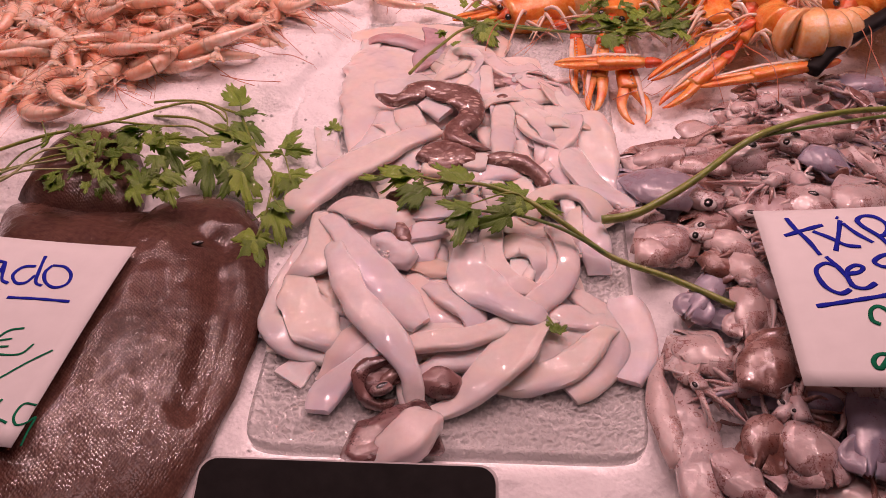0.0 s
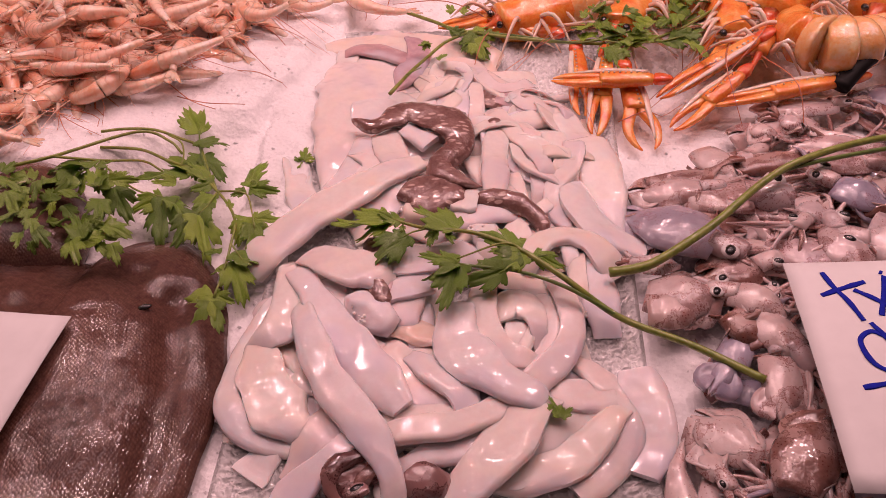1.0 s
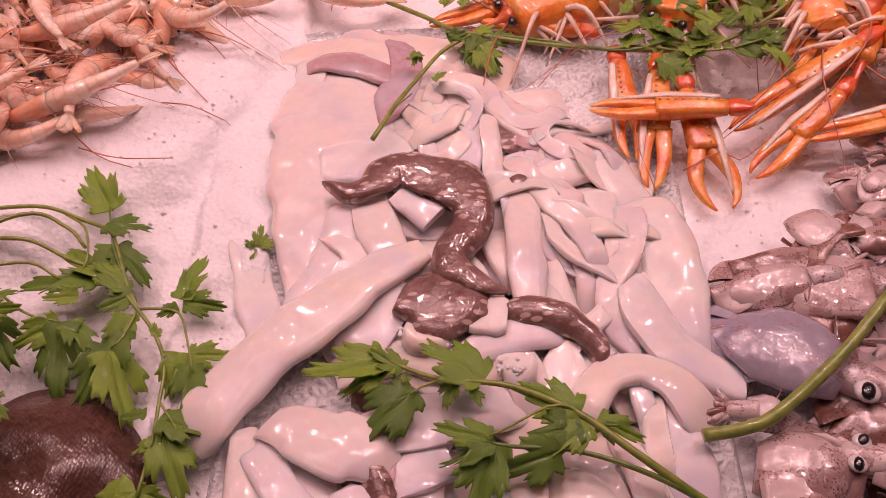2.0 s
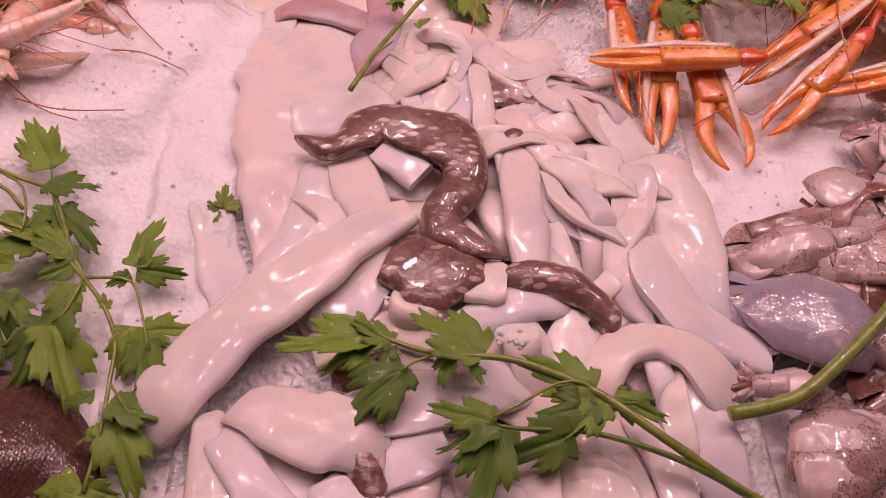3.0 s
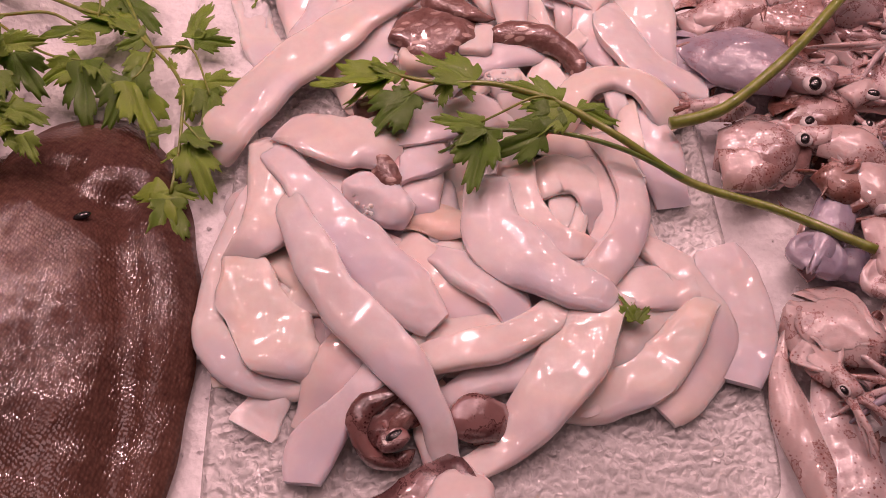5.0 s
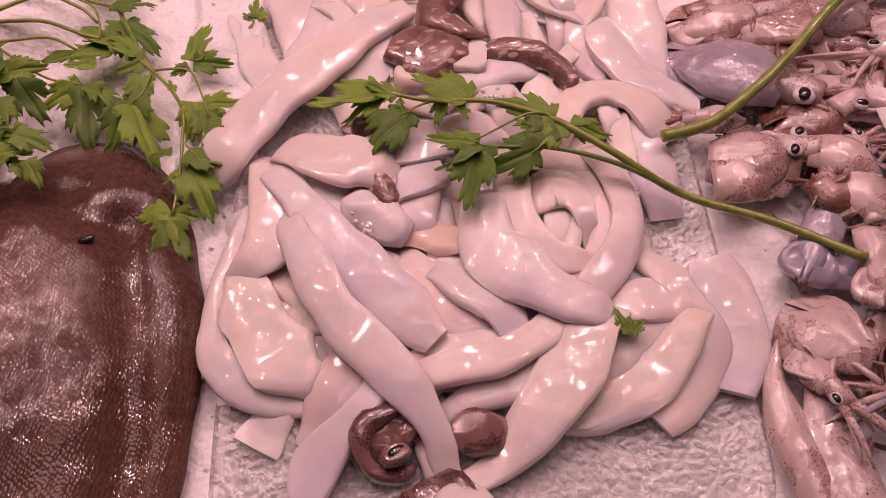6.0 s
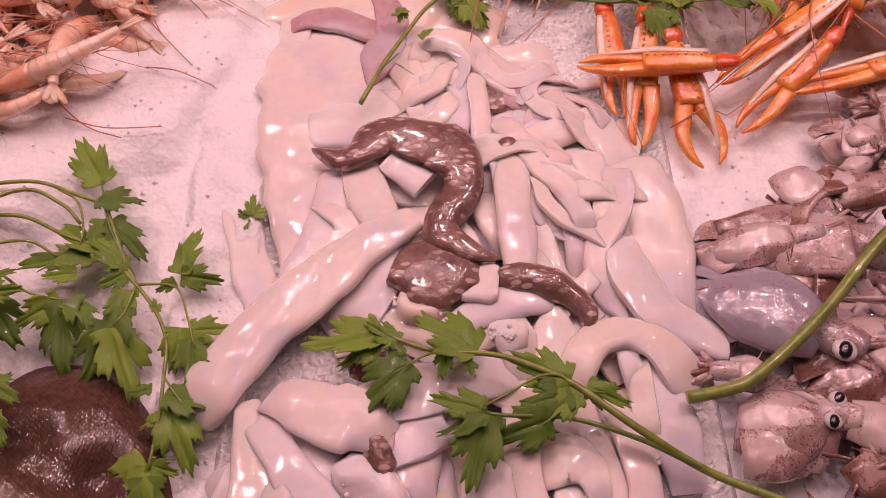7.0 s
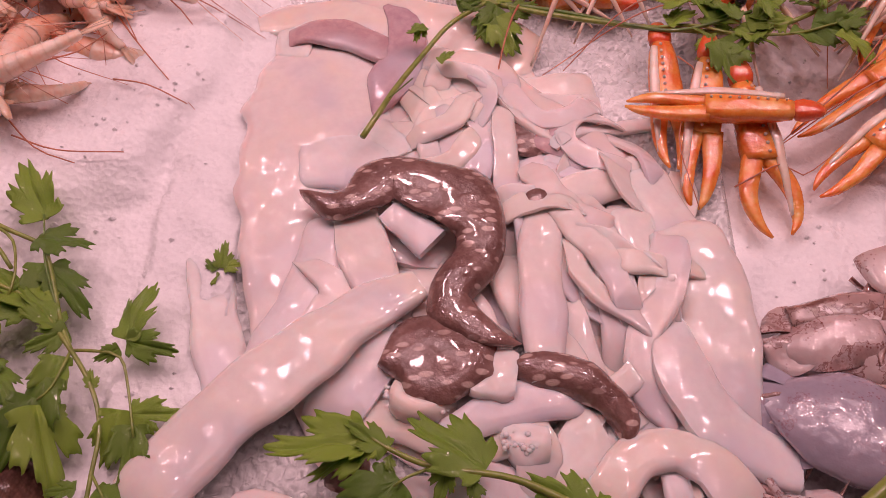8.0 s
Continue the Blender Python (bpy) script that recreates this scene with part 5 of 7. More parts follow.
sprig([([(-233, 572, 20, 2.2), (-218, 575, 20, 2.2), (-196, 575, 19, 2.1), (-176, 566, 18, 2.1), (-162, 559, 17, 2.0), (-157, 550, 16, 2.0), (-147, 524, 16, 1.9), (-140, 510, 16, 1.9)], STEM),
       ([(-231, 559, 16, 2.4), (-215, 558, 16, 2.3), (-199, 555, 16, 2.2), (-178, 542, 16, 2.2), (-159, 532, 16, 2.1), (-140, 510, 16, 2.0), (-129, 494, 16, 1.9), (-123, 478, 16, 1.8), (-123, 461, 15, 1.8), (-124, 442, 13, 1.7), (-127, 420, 11, 1.6)], STEM),
       ([(-140, 510, 16, 1.5), (-130, 509, 17, 1.4), (-120, 506, 17, 1.2), (-115, 493, 16, 1.1), (-110, 474, 16, 1.0)], STEM),
       ([(-185, 570, 18, 1.5), (-174, 561, 18, 1.3), (-169, 544, 18, 1.2), (-170, 534, 17, 1.0)], STEM),
       ([(-140, 510, 16, 1.4), (-144, 495, 16, 1.1), (-149, 490, 15, 0.9)], STEM),
       ([(-223, 540, 14, 1.6), (-203, 520, 15, 1.5), (-190, 510, 16, 1.3), (-175, 505, 16, 1.2)], STEM),
       ([(-123, 461, 15, 1.2), (-117, 452, 15, 1.0), (-113, 446, 14, 0.8)], STEM),
       ([(-147, 524, 16, 1.6), (-158, 549, 17, 1.3), (-164, 574, 18, 1.0)], STEM_DARK)],
      [((-163, 572, 18), (-179, 600, 24)), ((-164, 562, 18), (-142, 559, 21)), ((-157, 549, 16), (-139, 530, 13)), ((-159, 551, 16), (-158, 527, 14)), ((-154, 529, 17), (-181, 549, 19)), ((-161, 531, 17), (-198, 532, 20)), ((-169, 519, 17), (-184, 517, 19)), ((-175, 505, 16), (-197, 494, 14)), ((-175, 505, 16), (-173, 469, 10)), ((-171, 505, 16), (-156, 489, 17)), ((-147, 521, 17), (-163, 536, 22)), ((-143, 519, 16), (-157, 510, 19)), ((-147, 499, 16), (-151, 471, 13)), ((-144, 508, 16), (-148, 486, 12)), ((-150, 491, 15), (-160, 465, 12)), ((-149, 488, 15), (-136, 456, 10)), ((-120, 514, 17), (-113, 537, 22)), ((-119, 513, 17), (-99, 507, 19)), ((-121, 510, 17), (-130, 505, 17)), ((-113, 483, 16), (-95, 482, 18)), ((-111, 479, 16), (-111, 456, 12)), ((-117, 485, 16), (-120, 465, 12)), ((-122, 452, 15), (-99, 447, 14)), ((-120, 447, 14), (-109, 419, 10)), ((-124, 444, 13), (-133, 439, 11)), ((-128, 456, 14), (-140, 456, 13)), ((-128, 422, 11), (-152, 410, 7)), ((-127, 422, 11), (-115, 418, 8)), ((-128, 417, 11), (-127, 387, 5)), ((-129, 419, 11), (-138, 394, 6)), ((-129, 494, 16), (-130, 501, 18))],
      'green flat-leaf parsley sprig beside the flatfish, on ice')
sprig([([(-358, 482, 22, 3.0), (-329, 503, 24, 2.8), (-300, 518, 26, 2.6), (-253, 534, 28, 2.4), (-205, 566, 24, 2.2), (-181, 558, 22, 2.0), (-170, 546, 20, 1.8)], STEM),
       ([(-338, 457, 16, 2.2), (-311, 475, 22, 2.0), (-297, 497, 26, 1.8), (-277, 501, 28, 1.6), (-262, 508, 28, 1.4)], STEM_PALE),
       ([(-339, 469, 16, 2.0), (-313, 482, 22, 1.8), (-284, 485, 27, 1.6), (-261, 491, 28, 1.4)], STEM_PALE),
       ([(-341, 483, 16, 2.0), (-310, 485, 22, 1.8), (-282, 492, 27, 1.6), (-247, 497, 28, 1.4)], STEM),
       ([(-342, 465, 14, 1.8), (-319, 474, 20, 1.6), (-294, 476, 26, 1.4), (-265, 475, 27, 1.2)], STEM_PALE),
       ([(-321, 477, 20, 1.6), (-311, 499, 24, 1.4), (-296, 508, 28, 1.2), (-304, 528, 32, 1.0)], STEM_DARK),
       ([(-253, 534, 28, 2.0), (-219, 534, 24, 1.8), (-195, 538, 20, 1.7), (-180, 529, 18, 1.5)], STEM)],
      [((-257, 473, 32), (-262, 454, 36)), ((-212, 499, 30), (-217, 529, 28)), ((-232, 507, 31), (-243, 494, 27)), ((-274, 469, 23), (-291, 480, 22)), ((-210, 453, 29), (-222, 477, 28)), ((-193, 456, 26), (-185, 466, 25)), ((-231, 498, 28), (-249, 502, 25)), ((-193, 456, 38), (-172, 444, 40)), ((-194, 441, 34), (-181, 437, 28)), ((-230, 487, 38), (-212, 485, 32)), ((-249, 500, 36), (-250, 482, 33)), ((-266, 453, 38), (-275, 444, 30)), ((-268, 520, 26), (-278, 516, 23)), ((-274, 507, 37), (-268, 522, 37)), ((-239, 477, 31), (-250, 470, 24)), ((-239, 489, 28), (-249, 509, 25)), ((-248, 530, 23), (-264, 523, 20)), ((-274, 472, 28), (-295, 474, 23)), ((-294, 521, 27), (-299, 501, 24)), ((-255, 488, 32), (-256, 472, 31)), ((-224, 522, 28), (-243, 520, 22)), ((-272, 513, 25), (-287, 504, 25)), ((-209, 488, 28), (-201, 484, 21)), ((-251, 508, 26), (-246, 532, 20)), ((-267, 491, 35), (-252, 468, 38)), ((-249, 459, 29), (-246, 443, 28)), ((-203, 499, 36), (-182, 502, 35)), ((-186, 441, 36), (-179, 424, 33)), ((-258, 490, 32), (-256, 483, 26)), ((-262, 442, 36), (-279, 467, 34)), ((-272, 458, 33), (-261, 444, 32)), ((-192, 464, 36), (-200, 457, 31)), ((-261, 511, 26), (-288, 526, 19)), ((-200, 448, 36), (-182, 446, 37)), ((-254, 472, 35), (-263, 459, 38)), ((-276, 502, 36), (-254, 494, 34)), ((-257, 492, 32), (-261, 473, 34)), ((-262, 512, 29), (-277, 502, 31)), ((-242, 465, 35), (-235, 450, 34)), ((-246, 476, 33), (-245, 457, 34)), ((-230, 466, 29), (-222, 483, 22)), ((-239, 450, 30), (-235, 442, 24)), ((-212, 446, 34), (-201, 424, 37)), ((-245, 530, 24), (-225, 506, 26)), ((-212, 513, 25), (-194, 523, 21)), ((-202, 454, 24), (-223, 467, 21)), ((-230, 521, 24), (-225, 498, 21)), ((-212, 498, 32), (-210, 515, 32)), ((-255, 496, 24), (-266, 491, 17)), ((-236, 456, 34), (-223, 441, 32)), ((-239, 476, 24), (-230, 476, 17)), ((-239, 489, 27), (-239, 477, 24)), ((-262, 505, 27), (-263, 483, 26)), ((-207, 482, 23), (-205, 467, 23)), ((-273, 498, 25), (-291, 522, 23)), ((-228, 481, 31), (-215, 467, 27)), ((-207, 488, 30), (-202, 462, 31)), ((-216, 471, 27), (-194, 464, 28)), ((-222, 525, 28), (-255, 535, 26)), ((-221, 522, 28), (-210, 531, 30)), ((-227, 507, 28), (-248, 496, 22)), ((-216, 515, 28), (-207, 496, 20)), ((-204, 504, 26), (-189, 476, 18)), ((-215, 471, 26), (-227, 455, 20)), ((-211, 471, 26), (-200, 450, 18)), ((-209, 473, 26), (-205, 466, 22))],
      'dense bunch of green flat-leaf parsley lying on the flatfish', small=0.82)
sprig([([(-25, 764, 8, 3.2), (5, 733, 14, 3.1), (28, 707, 20, 2.9), (80, 686, 24, 2.8), (131, 675, 26, 2.6), (168, 671, 29, 2.5), (204, 684, 34, 2.3), (232, 704, 38, 2.1), (260, 729, 38, 2.0)], STEM),
       ([(40, 708, 20, 2.4), (16, 687, 22, 2.5), (1, 665, 22, 2.6), (-13, 641, 23, 2.8), (-21, 624, 24, 2.9), (-28, 610, 24, 3.0)], STEM),
       ([(-5, 647, 23, 0.8), (-13, 635, 26, 0.7), (-16, 631, 27, 0.6)], STEM_DARK),
       ([(28, 706, 20, 2.6), (73, 691, 24, 2.4), (108, 678, 26, 2.1), (129, 671, 30, 1.9), (162, 677, 36, 1.6)], STEM_DARK),
       ([(114, 677, 26, 1.8), (135, 674, 30, 1.6), (152, 666, 32, 1.5), (179, 663, 34, 1.4), (202, 668, 36, 1.2)], STEM)],
      [((3, 681, 24), (-7, 676, 25)), ((8, 658, 23), (15, 663, 26)), ((0, 683, 24), (-3, 673, 24)), ((31, 697, 20), (49, 675, 18)), ((30, 697, 22), (16, 703, 26)), ((39, 699, 22), (31, 683, 18)), ((37, 703, 22), (49, 712, 24)), ((143, 662, 32), (152, 639, 24)), ((142, 668, 30), (133, 657, 26)), ((153, 668, 33), (172, 659, 34)), ((159, 671, 34), (176, 672, 40)), ((180, 667, 34), (196, 657, 34)), ((191, 670, 35), (213, 660, 36)), ((138, 675, 31), (152, 681, 36)), ((167, 671, 34), (150, 654, 30)), ((122, 677, 29), (136, 683, 33)), ((202, 668, 36), (219, 676, 40)), ((203, 664, 36), (218, 647, 34)), ((142, 676, 33), (162, 700, 26)), ((160, 699, 30), (164, 718, 24)), ((160, 704, 29), (145, 714, 29)), ((166, 680, 42), (167, 665, 42)), ((190, 722, 31), (187, 713, 24)), ((226, 716, 40), (245, 728, 35)), ((154, 679, 33), (148, 703, 28)), ((223, 685, 36), (213, 688, 36)), ((196, 678, 38), (188, 688, 34)), ((135, 653, 42), (129, 659, 44)), ((154, 670, 38), (144, 682, 37)), ((159, 702, 40), (176, 696, 37)), ((201, 694, 41), (194, 675, 45)), ((182, 708, 34), (188, 724, 33)), ((180, 680, 31), (164, 664, 31)), ((141, 714, 32), (147, 731, 33)), ((163, 671, 37), (173, 684, 40)), ((172, 713, 32), (155, 715, 33)), ((211, 715, 42), (224, 736, 42)), ((179, 681, 39), (168, 697, 39)), ((220, 705, 29), (211, 725, 24)), ((197, 698, 32), (183, 704, 29)), ((127, 681, 37), (123, 704, 29)), ((230, 728, 30), (241, 747, 29)), ((155, 715, 34), (137, 731, 27)), ((200, 707, 42), (218, 727, 37)), ((202, 695, 41), (216, 717, 40)), ((208, 702, 30), (213, 693, 32)), ((141, 685, 35), (140, 707, 31)), ((158, 694, 32), (166, 719, 25)), ((201, 699, 37), (186, 686, 39)), ((127, 700, 35), (131, 710, 37)), ((153, 715, 29), (140, 705, 32)), ((141, 686, 35), (151, 683, 34)), ((210, 731, 29), (200, 734, 22)), ((151, 708, 38), (139, 707, 38)), ((140, 706, 40), (142, 722, 38)), ((224, 702, 40), (222, 694, 37)), ((165, 711, 37), (158, 726, 41)), ((134, 717, 30), (139, 713, 26)), ((22, 734, 22), (16, 741, 26)), ((29, 732, 22), (36, 740, 26)), ((38, 691, 22), (45, 669, 18)), ((38, 691, 22), (28, 680, 19)), ((46, 694, 22), (60, 700, 24)), ((19, 698, 22), (31, 701, 25))],
      'long green parsley sprig lying over langoustine claws and ice')
sprig([([(108, 428, 20, 6.2), (124, 429, 22, 6.0), (139, 433, 26, 5.7), (175, 458, 30, 5.5), (214, 492, 34, 5.2), (247, 513, 36, 5.0), (299, 533, 36, 4.7), (355, 543, 34, 4.5), (401, 547, 32, 4.2)], STEM),
       ([(175, 457, 30, 3.4), (216, 496, 32, 3.3), (247, 511, 33, 3.2), (307, 528, 32, 3.2), (355, 539, 30, 3.1), (405, 534, 28, 3.0)], STEM_DARK)],
      [],
      'thick bare green parsley stalks lying across the squid')
sprig([], [((-89, 549, 9), (-95, 542, 7)), ((-90, 550, 9), (-95, 556, 9)), ((-88, 551, 9), (-86, 562, 13)), ((-87, 551, 9), (-78, 553, 11))], 'small torn green parsley leaf on the ice', 'parsley_leaf')
sprig([], [((67, 328, 18), (64, 339, 22)), ((68, 328, 18), (74, 333, 20))], 'small torn green parsley leaf on a cuttlefish strip', 'parsley_leaf')


# ---- small squid ----
def squid(axis, mat, label, head=True, fins=True, seed=0, limp=0.0, arms=8):
    """A small squid from tail to head along axis (x, y, z, width) in mm: mantle, two fins, head, eyes, arms."""
    rng = random.Random(seed)
    p = mm(axis)
    long = sum((Vector(b[:3]) - Vector(a[:3])).length for a, b in zip(p, p[1:]))
    slim = min(1.0, 0.56 * (long + 0.012) / max(k[3] for k in p))
    p = [(x, y, z, w * slim) for x, y, z, w in p]
    o = Vector(p[len(p) // 2][:3])
    ob = thing("squid", o, label, "squid", "squid heap")
    q = [(x - o.x, y - o.y, z - o.z, w) for x, y, z, w in p]
    w_most = max(k[3] for k in q)
    prof = smooth_line(q, 0.004)
    n = len(prof)
    body = [(*prof[i][:3], prof[i][3] * (0.10 + 0.90 * min(1.0, (i / (n - 1) * 2.6)) ** 0.7) * (1.0 if i < n - 2 else 0.93)) for i in range(0, n, 2)]
    flat = 0.25 - limp * 0.3

    def ring(w):
        return [(w / 2 * math.copysign(abs(math.cos(a)) ** 0.85, math.cos(a)), flat * w / 2 * math.sin(a)) for a in np.linspace(0, 2 * math.pi, 18, endpoint=False)]
    v, f = sweep(body, ring, 0.003, "open", 0.0014, seed * 1.3)
    v = [p - o for p in drape([p + o for p in v], 18, 0.003, 2.5)]
    part("mantle", mesh_from("mantle", v, f, mat), ob)
    a, b = Vector(q[0][:3]), Vector(q[min(2, len(q) - 1)][:3])
    d = (b - a).normalized()
    side = d.cross(Vector((0, 0, 1))).normalized()
    if fins:
        for s in (-1, 1):
            verts, faces = [], []
            m = 9
            for i in range(m):
                t = i / (m - 1)
                reach = w_most * 0.50 * math.sin(math.pi * t ** 0.8) + 0.001
                root = a + d * (t * w_most * 1.15) + side * s * w_most * 0.10
                tipp = root + side * s * reach - d * 0.12 * reach + Vector((0, 0, -0.25 * reach + 0.002 * math.sin(5 * t + seed)))
                for k in range(4):
                    u = k / 3
                    c = root.lerp(tipp, u) + Vector((0, 0, 0.0015 * math.sin(7 * t + 3 * u)))
                    verts += [c + Vector((0, 0, 0.0009)), c - Vector((0, 0, 0.0009))]
            for i in range(m - 1):
                for k in range(3):
                    x0 = (i * 4 + k) * 2
                    x1 = x0 + 8
                    faces.append((x0, x0 + 2, x1 + 2, x1))
                    faces.append((x0 + 1, x1 + 1, x1 + 3, x0 + 3))
                x0 = (i * 4 + 3) * 2
                faces.append((x0, x0 + 1, x0 + 9, x0 + 8))
            part("fin", mesh_from("fin", verts, faces, mat), ob)
    if head:
        e = Vector(q[-1][:3])
        d2 = (e - Vector(q[-2][:3])).normalized()
        side2 = d2.cross(Vector((0, 0, 1))).normalized()
        h = q[-1][3]
        hw = max(h * 0.62, 0.009)
        pts = [(*(e - d2 * 0.004), hw * 0.9), (*(e + d2 * hw * 0.5), hw), (*(e + d2 * hw * 1.0), hw * 0.8)]
        v, f = sweep(pts, round_section(14, 0.8), 0.002, "open", 0.0012, seed)
        part("head", mesh_from("head", v, f, SQUID_PALE), ob)
        for s in (-1, 1):
            c = e + d2 * hw * 0.55 + side2 * s * hw * 0.40 + Vector((0, 0, hw * 0.26))
            if rng.random() < 0.5:
                continue
            ball("eye", c, hw * 0.62, EYE_PALE, ob, "silvery eye ring", (1, 1, 0.5), segs=12)
            ball("pupil", c + Vector((0, 0, hw * 0.085)) + side2 * s * hw * 0.04, hw * 0.42, EYE_BLACK, ob, "black pupil", (1.2, 0.85, 0.55), rng.uniform(0, 3), segs=10)
        for k in range(arms):
            s = (k - (arms - 1) / 2) / arms
            ang = s * 1.6 + rng.uniform(-0.3, 0.3)
            dirn = d2 * math.cos(ang) + side2 * math.sin(ang)
            l = rng.uniform(0.014, 0.034)
            c0 = e + d2 * hw * 0.9 + side2 * s * hw * 0.8
            bend = side2 * rng.uniform(-0.014, 0.014)
            z = rng.uniform(-0.003, 0.004)
            tube("arm", [(*c0, 0.0036), (*(c0 + dirn * l * 0.5 + bend * 0.4 + Vector((0, 0, z))), 0.003), (*(c0 + dirn * l + bend + Vector((0, 0, -0.004))), 0.0009)], rng.choice((SQUID_PALE, SQUID_PINK, SQUID_RED, mat)), ob, count=6, step=0.005)
    return ob


def squid_patch(x, y):
    """True over the heap of squid (mm)."""
    if y > 575:
        return x > 225 + (y - 575) * 0.8 and y < 630
    if y > 470:
        return x > 160 + max(0, y - 520) * 0.9
    return x > 146 and y > 190


def loose_arms(count):
    """Tangled limp arms and torn skin lying over the squid, thin ones dark as crevices."""
    rng = random.Random(31)
    made = 0
    while made < count:
        x, y = rng.uniform(146, 395), rng.uniform(195, 625)
        if not squid_patch(x, y):
            continue
        a = rng.uniform(0, 6.28)
        w = rng.choice((1.6, 2.0, 2.5, 3.5, 4.5, 7.0, 12.0))
        pts = []
        for k in range(rng.randint(4, 6)):
            z = pile_at(x * MM, y * MM) / MM + 1.5
            pts.append((x, y, z, w * (1 - 0.10 * k)))
            a += rng.uniform(-0.8, 0.8)
            l = rng.uniform(9, 15)
            x, y = x + l * math.cos(a), y + l * math.sin(a)
        if not squid_patch(x, y):
            continue
        zs = [sum(p[2] for p in pts[max(0, i - 1):i + 2]) / len(pts[max(0, i - 1):i + 2]) for i in range(len(pts))]
        pts = [(p[0], p[1], z, p[3]) for p, z in zip(pts, zs)]
        # thin strands mostly red or inky: their colour also stands for crevice shade
        mat = rng.choice((SQUID_RED, SQUID_RED, SQUID_PINK, INKY)) if w < 5 else rng.choice((SQUID_PALE, SQUID_PINK, SQUID_RED))
        strip(pts, mat, min(2.6, w * 0.7), "tip", "squid_tentacle", "limp raw squid tentacle or torn skin, wet, over the heap, thin ones dark like shaded crevices", "squid", 0.05, "loose squid tentacles", 0.0016, 0.5, (0, 0), 3.0)
        made += 1


squid([(181, 530, 7, 25.5), (183, 494, 9, 31.8), (185, 463, 9, 23.9)], SQUID_RED, 'small raw squid with reddish brown skin, in the heap', seed=1, limp=0.21, arms=6, head=True)
squid([(239, 234, 13, 13.3), (251, 257, 15, 16.7), (263, 275, 15, 12.5)], SQUID_PALE, 'small raw pale squid, wet and limp, in the heap', seed=2, limp=0.16, arms=6, head=False)
squid([(393, 465, 4, 17.5), (389, 427, 6, 21.9), (385, 395, 6, 16.4)], SQUID_PINK, 'small raw squid with pink speckled skin, in the heap', seed=3, limp=0.32, arms=6, head=True)
squid([(205, 515, 12, 13.3), (182, 511, 14, 16.6), (159, 513, 14, 12.4)], SQUID_PINK, 'small raw squid with pink speckled skin, in the heap', seed=4, limp=0.08, arms=6, head=False)
squid([(353, 447, 8, 13.7), (349, 485, 10, 17.1), (344, 518, 10, 12.9)], SQUID_RED, 'small raw squid with reddish brown skin, in the heap', seed=5, limp=0.08, arms=6, head=True)
squid([(398, 378, 7, 16.9), (371, 368, 9, 21.1), (343, 366, 9, 15.8)], SQUID_PINK, 'small raw squid with pink speckled skin, in the heap', seed=6, limp=0.04, arms=6, head=False)
squid([(426, 400, 8, 19.5), (398, 411, 10, 24.4), (371, 421, 10, 18.3)], SQUID_PINK, 'small raw squid with pink speckled skin, in the heap', seed=7, limp=0.25, arms=6, head=True)
squid([(212, 334, 3, 16.7), (184, 348, 5, 20.9), (157, 356, 5, 15.7)], SQUID_BLUE, 'small raw squid with bluish translucent mantle, in the heap', seed=8, limp=0.07, arms=6, head=False)
squid([(146, 203, 13, 18.0), (182, 207, 15, 22.5), (217, 210, 15, 16.9)], SQUID_PALE, 'small raw pale squid, wet and limp, in the heap', seed=9, limp=0.35, arms=6, head=True)
squid([(217, 301, 11, 23.1), (238, 296, 13, 28.9), (259, 299, 13, 21.7)], SQUID_PALE, 'small raw pale squid, wet and limp, in the heap', seed=10, limp=0.12, arms=6, head=False)
squid([(290, 206, 12, 17.1), (311, 207, 14, 21.4), (332, 205, 14, 16.1)], SQUID_PINK, 'small raw squid with pink speckled skin, in the heap', seed=11, limp=0.19, arms=6, head=True)
squid([(381, 458, 6, 24.3), (389, 427, 8, 30.4), (398, 390, 8, 22.8)], SQUID_PINK, 'small raw squid with pink speckled skin, in the heap', seed=12, limp=0.24, arms=6, head=False)
squid([(315, 551, 10, 14.6), (291, 569, 12, 18.2), (267, 585, 12, 13.7)], SQUID_PALE, 'small raw pale squid, wet and limp, in the heap', seed=13, limp=0.38, arms=6, head=True)
squid([(299, 450, 10, 21.5), (294, 480, 12, 26.9), (289, 503, 12, 20.2)], SQUID_PINK, 'small raw squid with pink speckled skin, in the heap', seed=14, limp=0.05, arms=6, head=False)
squid([(184, 208, 5, 14.3), (164, 202, 7, 17.9), (145, 194, 7, 13.4)], SQUID_PINK, 'small raw squid with pink speckled skin, in the heap', seed=15, limp=0.13, arms=6, head=True)
squid([(179, 250, 10, 22.3), (197, 266, 12, 27.9), (215, 278, 12, 20.9)], SQUID_RED, 'small raw squid with reddish brown skin, in the heap', seed=16, limp=0.35, arms=6, head=False)
squid([(273, 517, 5, 24.3), (297, 524, 7, 30.4), (322, 527, 7, 22.8)], SQUID_RED, 'small raw squid with reddish brown skin, in the heap', seed=17, limp=0.20, arms=6, head=True)
squid([(246, 219, 10, 16.8), (282, 219, 12, 21.0), (317, 214, 12, 15.7)], SQUID_RED, 'small raw squid with reddish brown skin, in the heap', seed=18, limp=0.08, arms=6, head=False)
squid([(189, 283, 3, 14.2), (225, 281, 5, 17.7), (260, 277, 5, 13.3)], SQUID_BLUE, 'small raw squid with bluish translucent mantle, in the heap', seed=19, limp=0.32, arms=6, head=True)
squid([(224, 285, 8, 16.3), (244, 292, 10, 20.4), (264, 296, 10, 15.3)], SQUID_PALE, 'small raw pale squid, wet and limp, in the heap', seed=20, limp=0.18, arms=6, head=False)
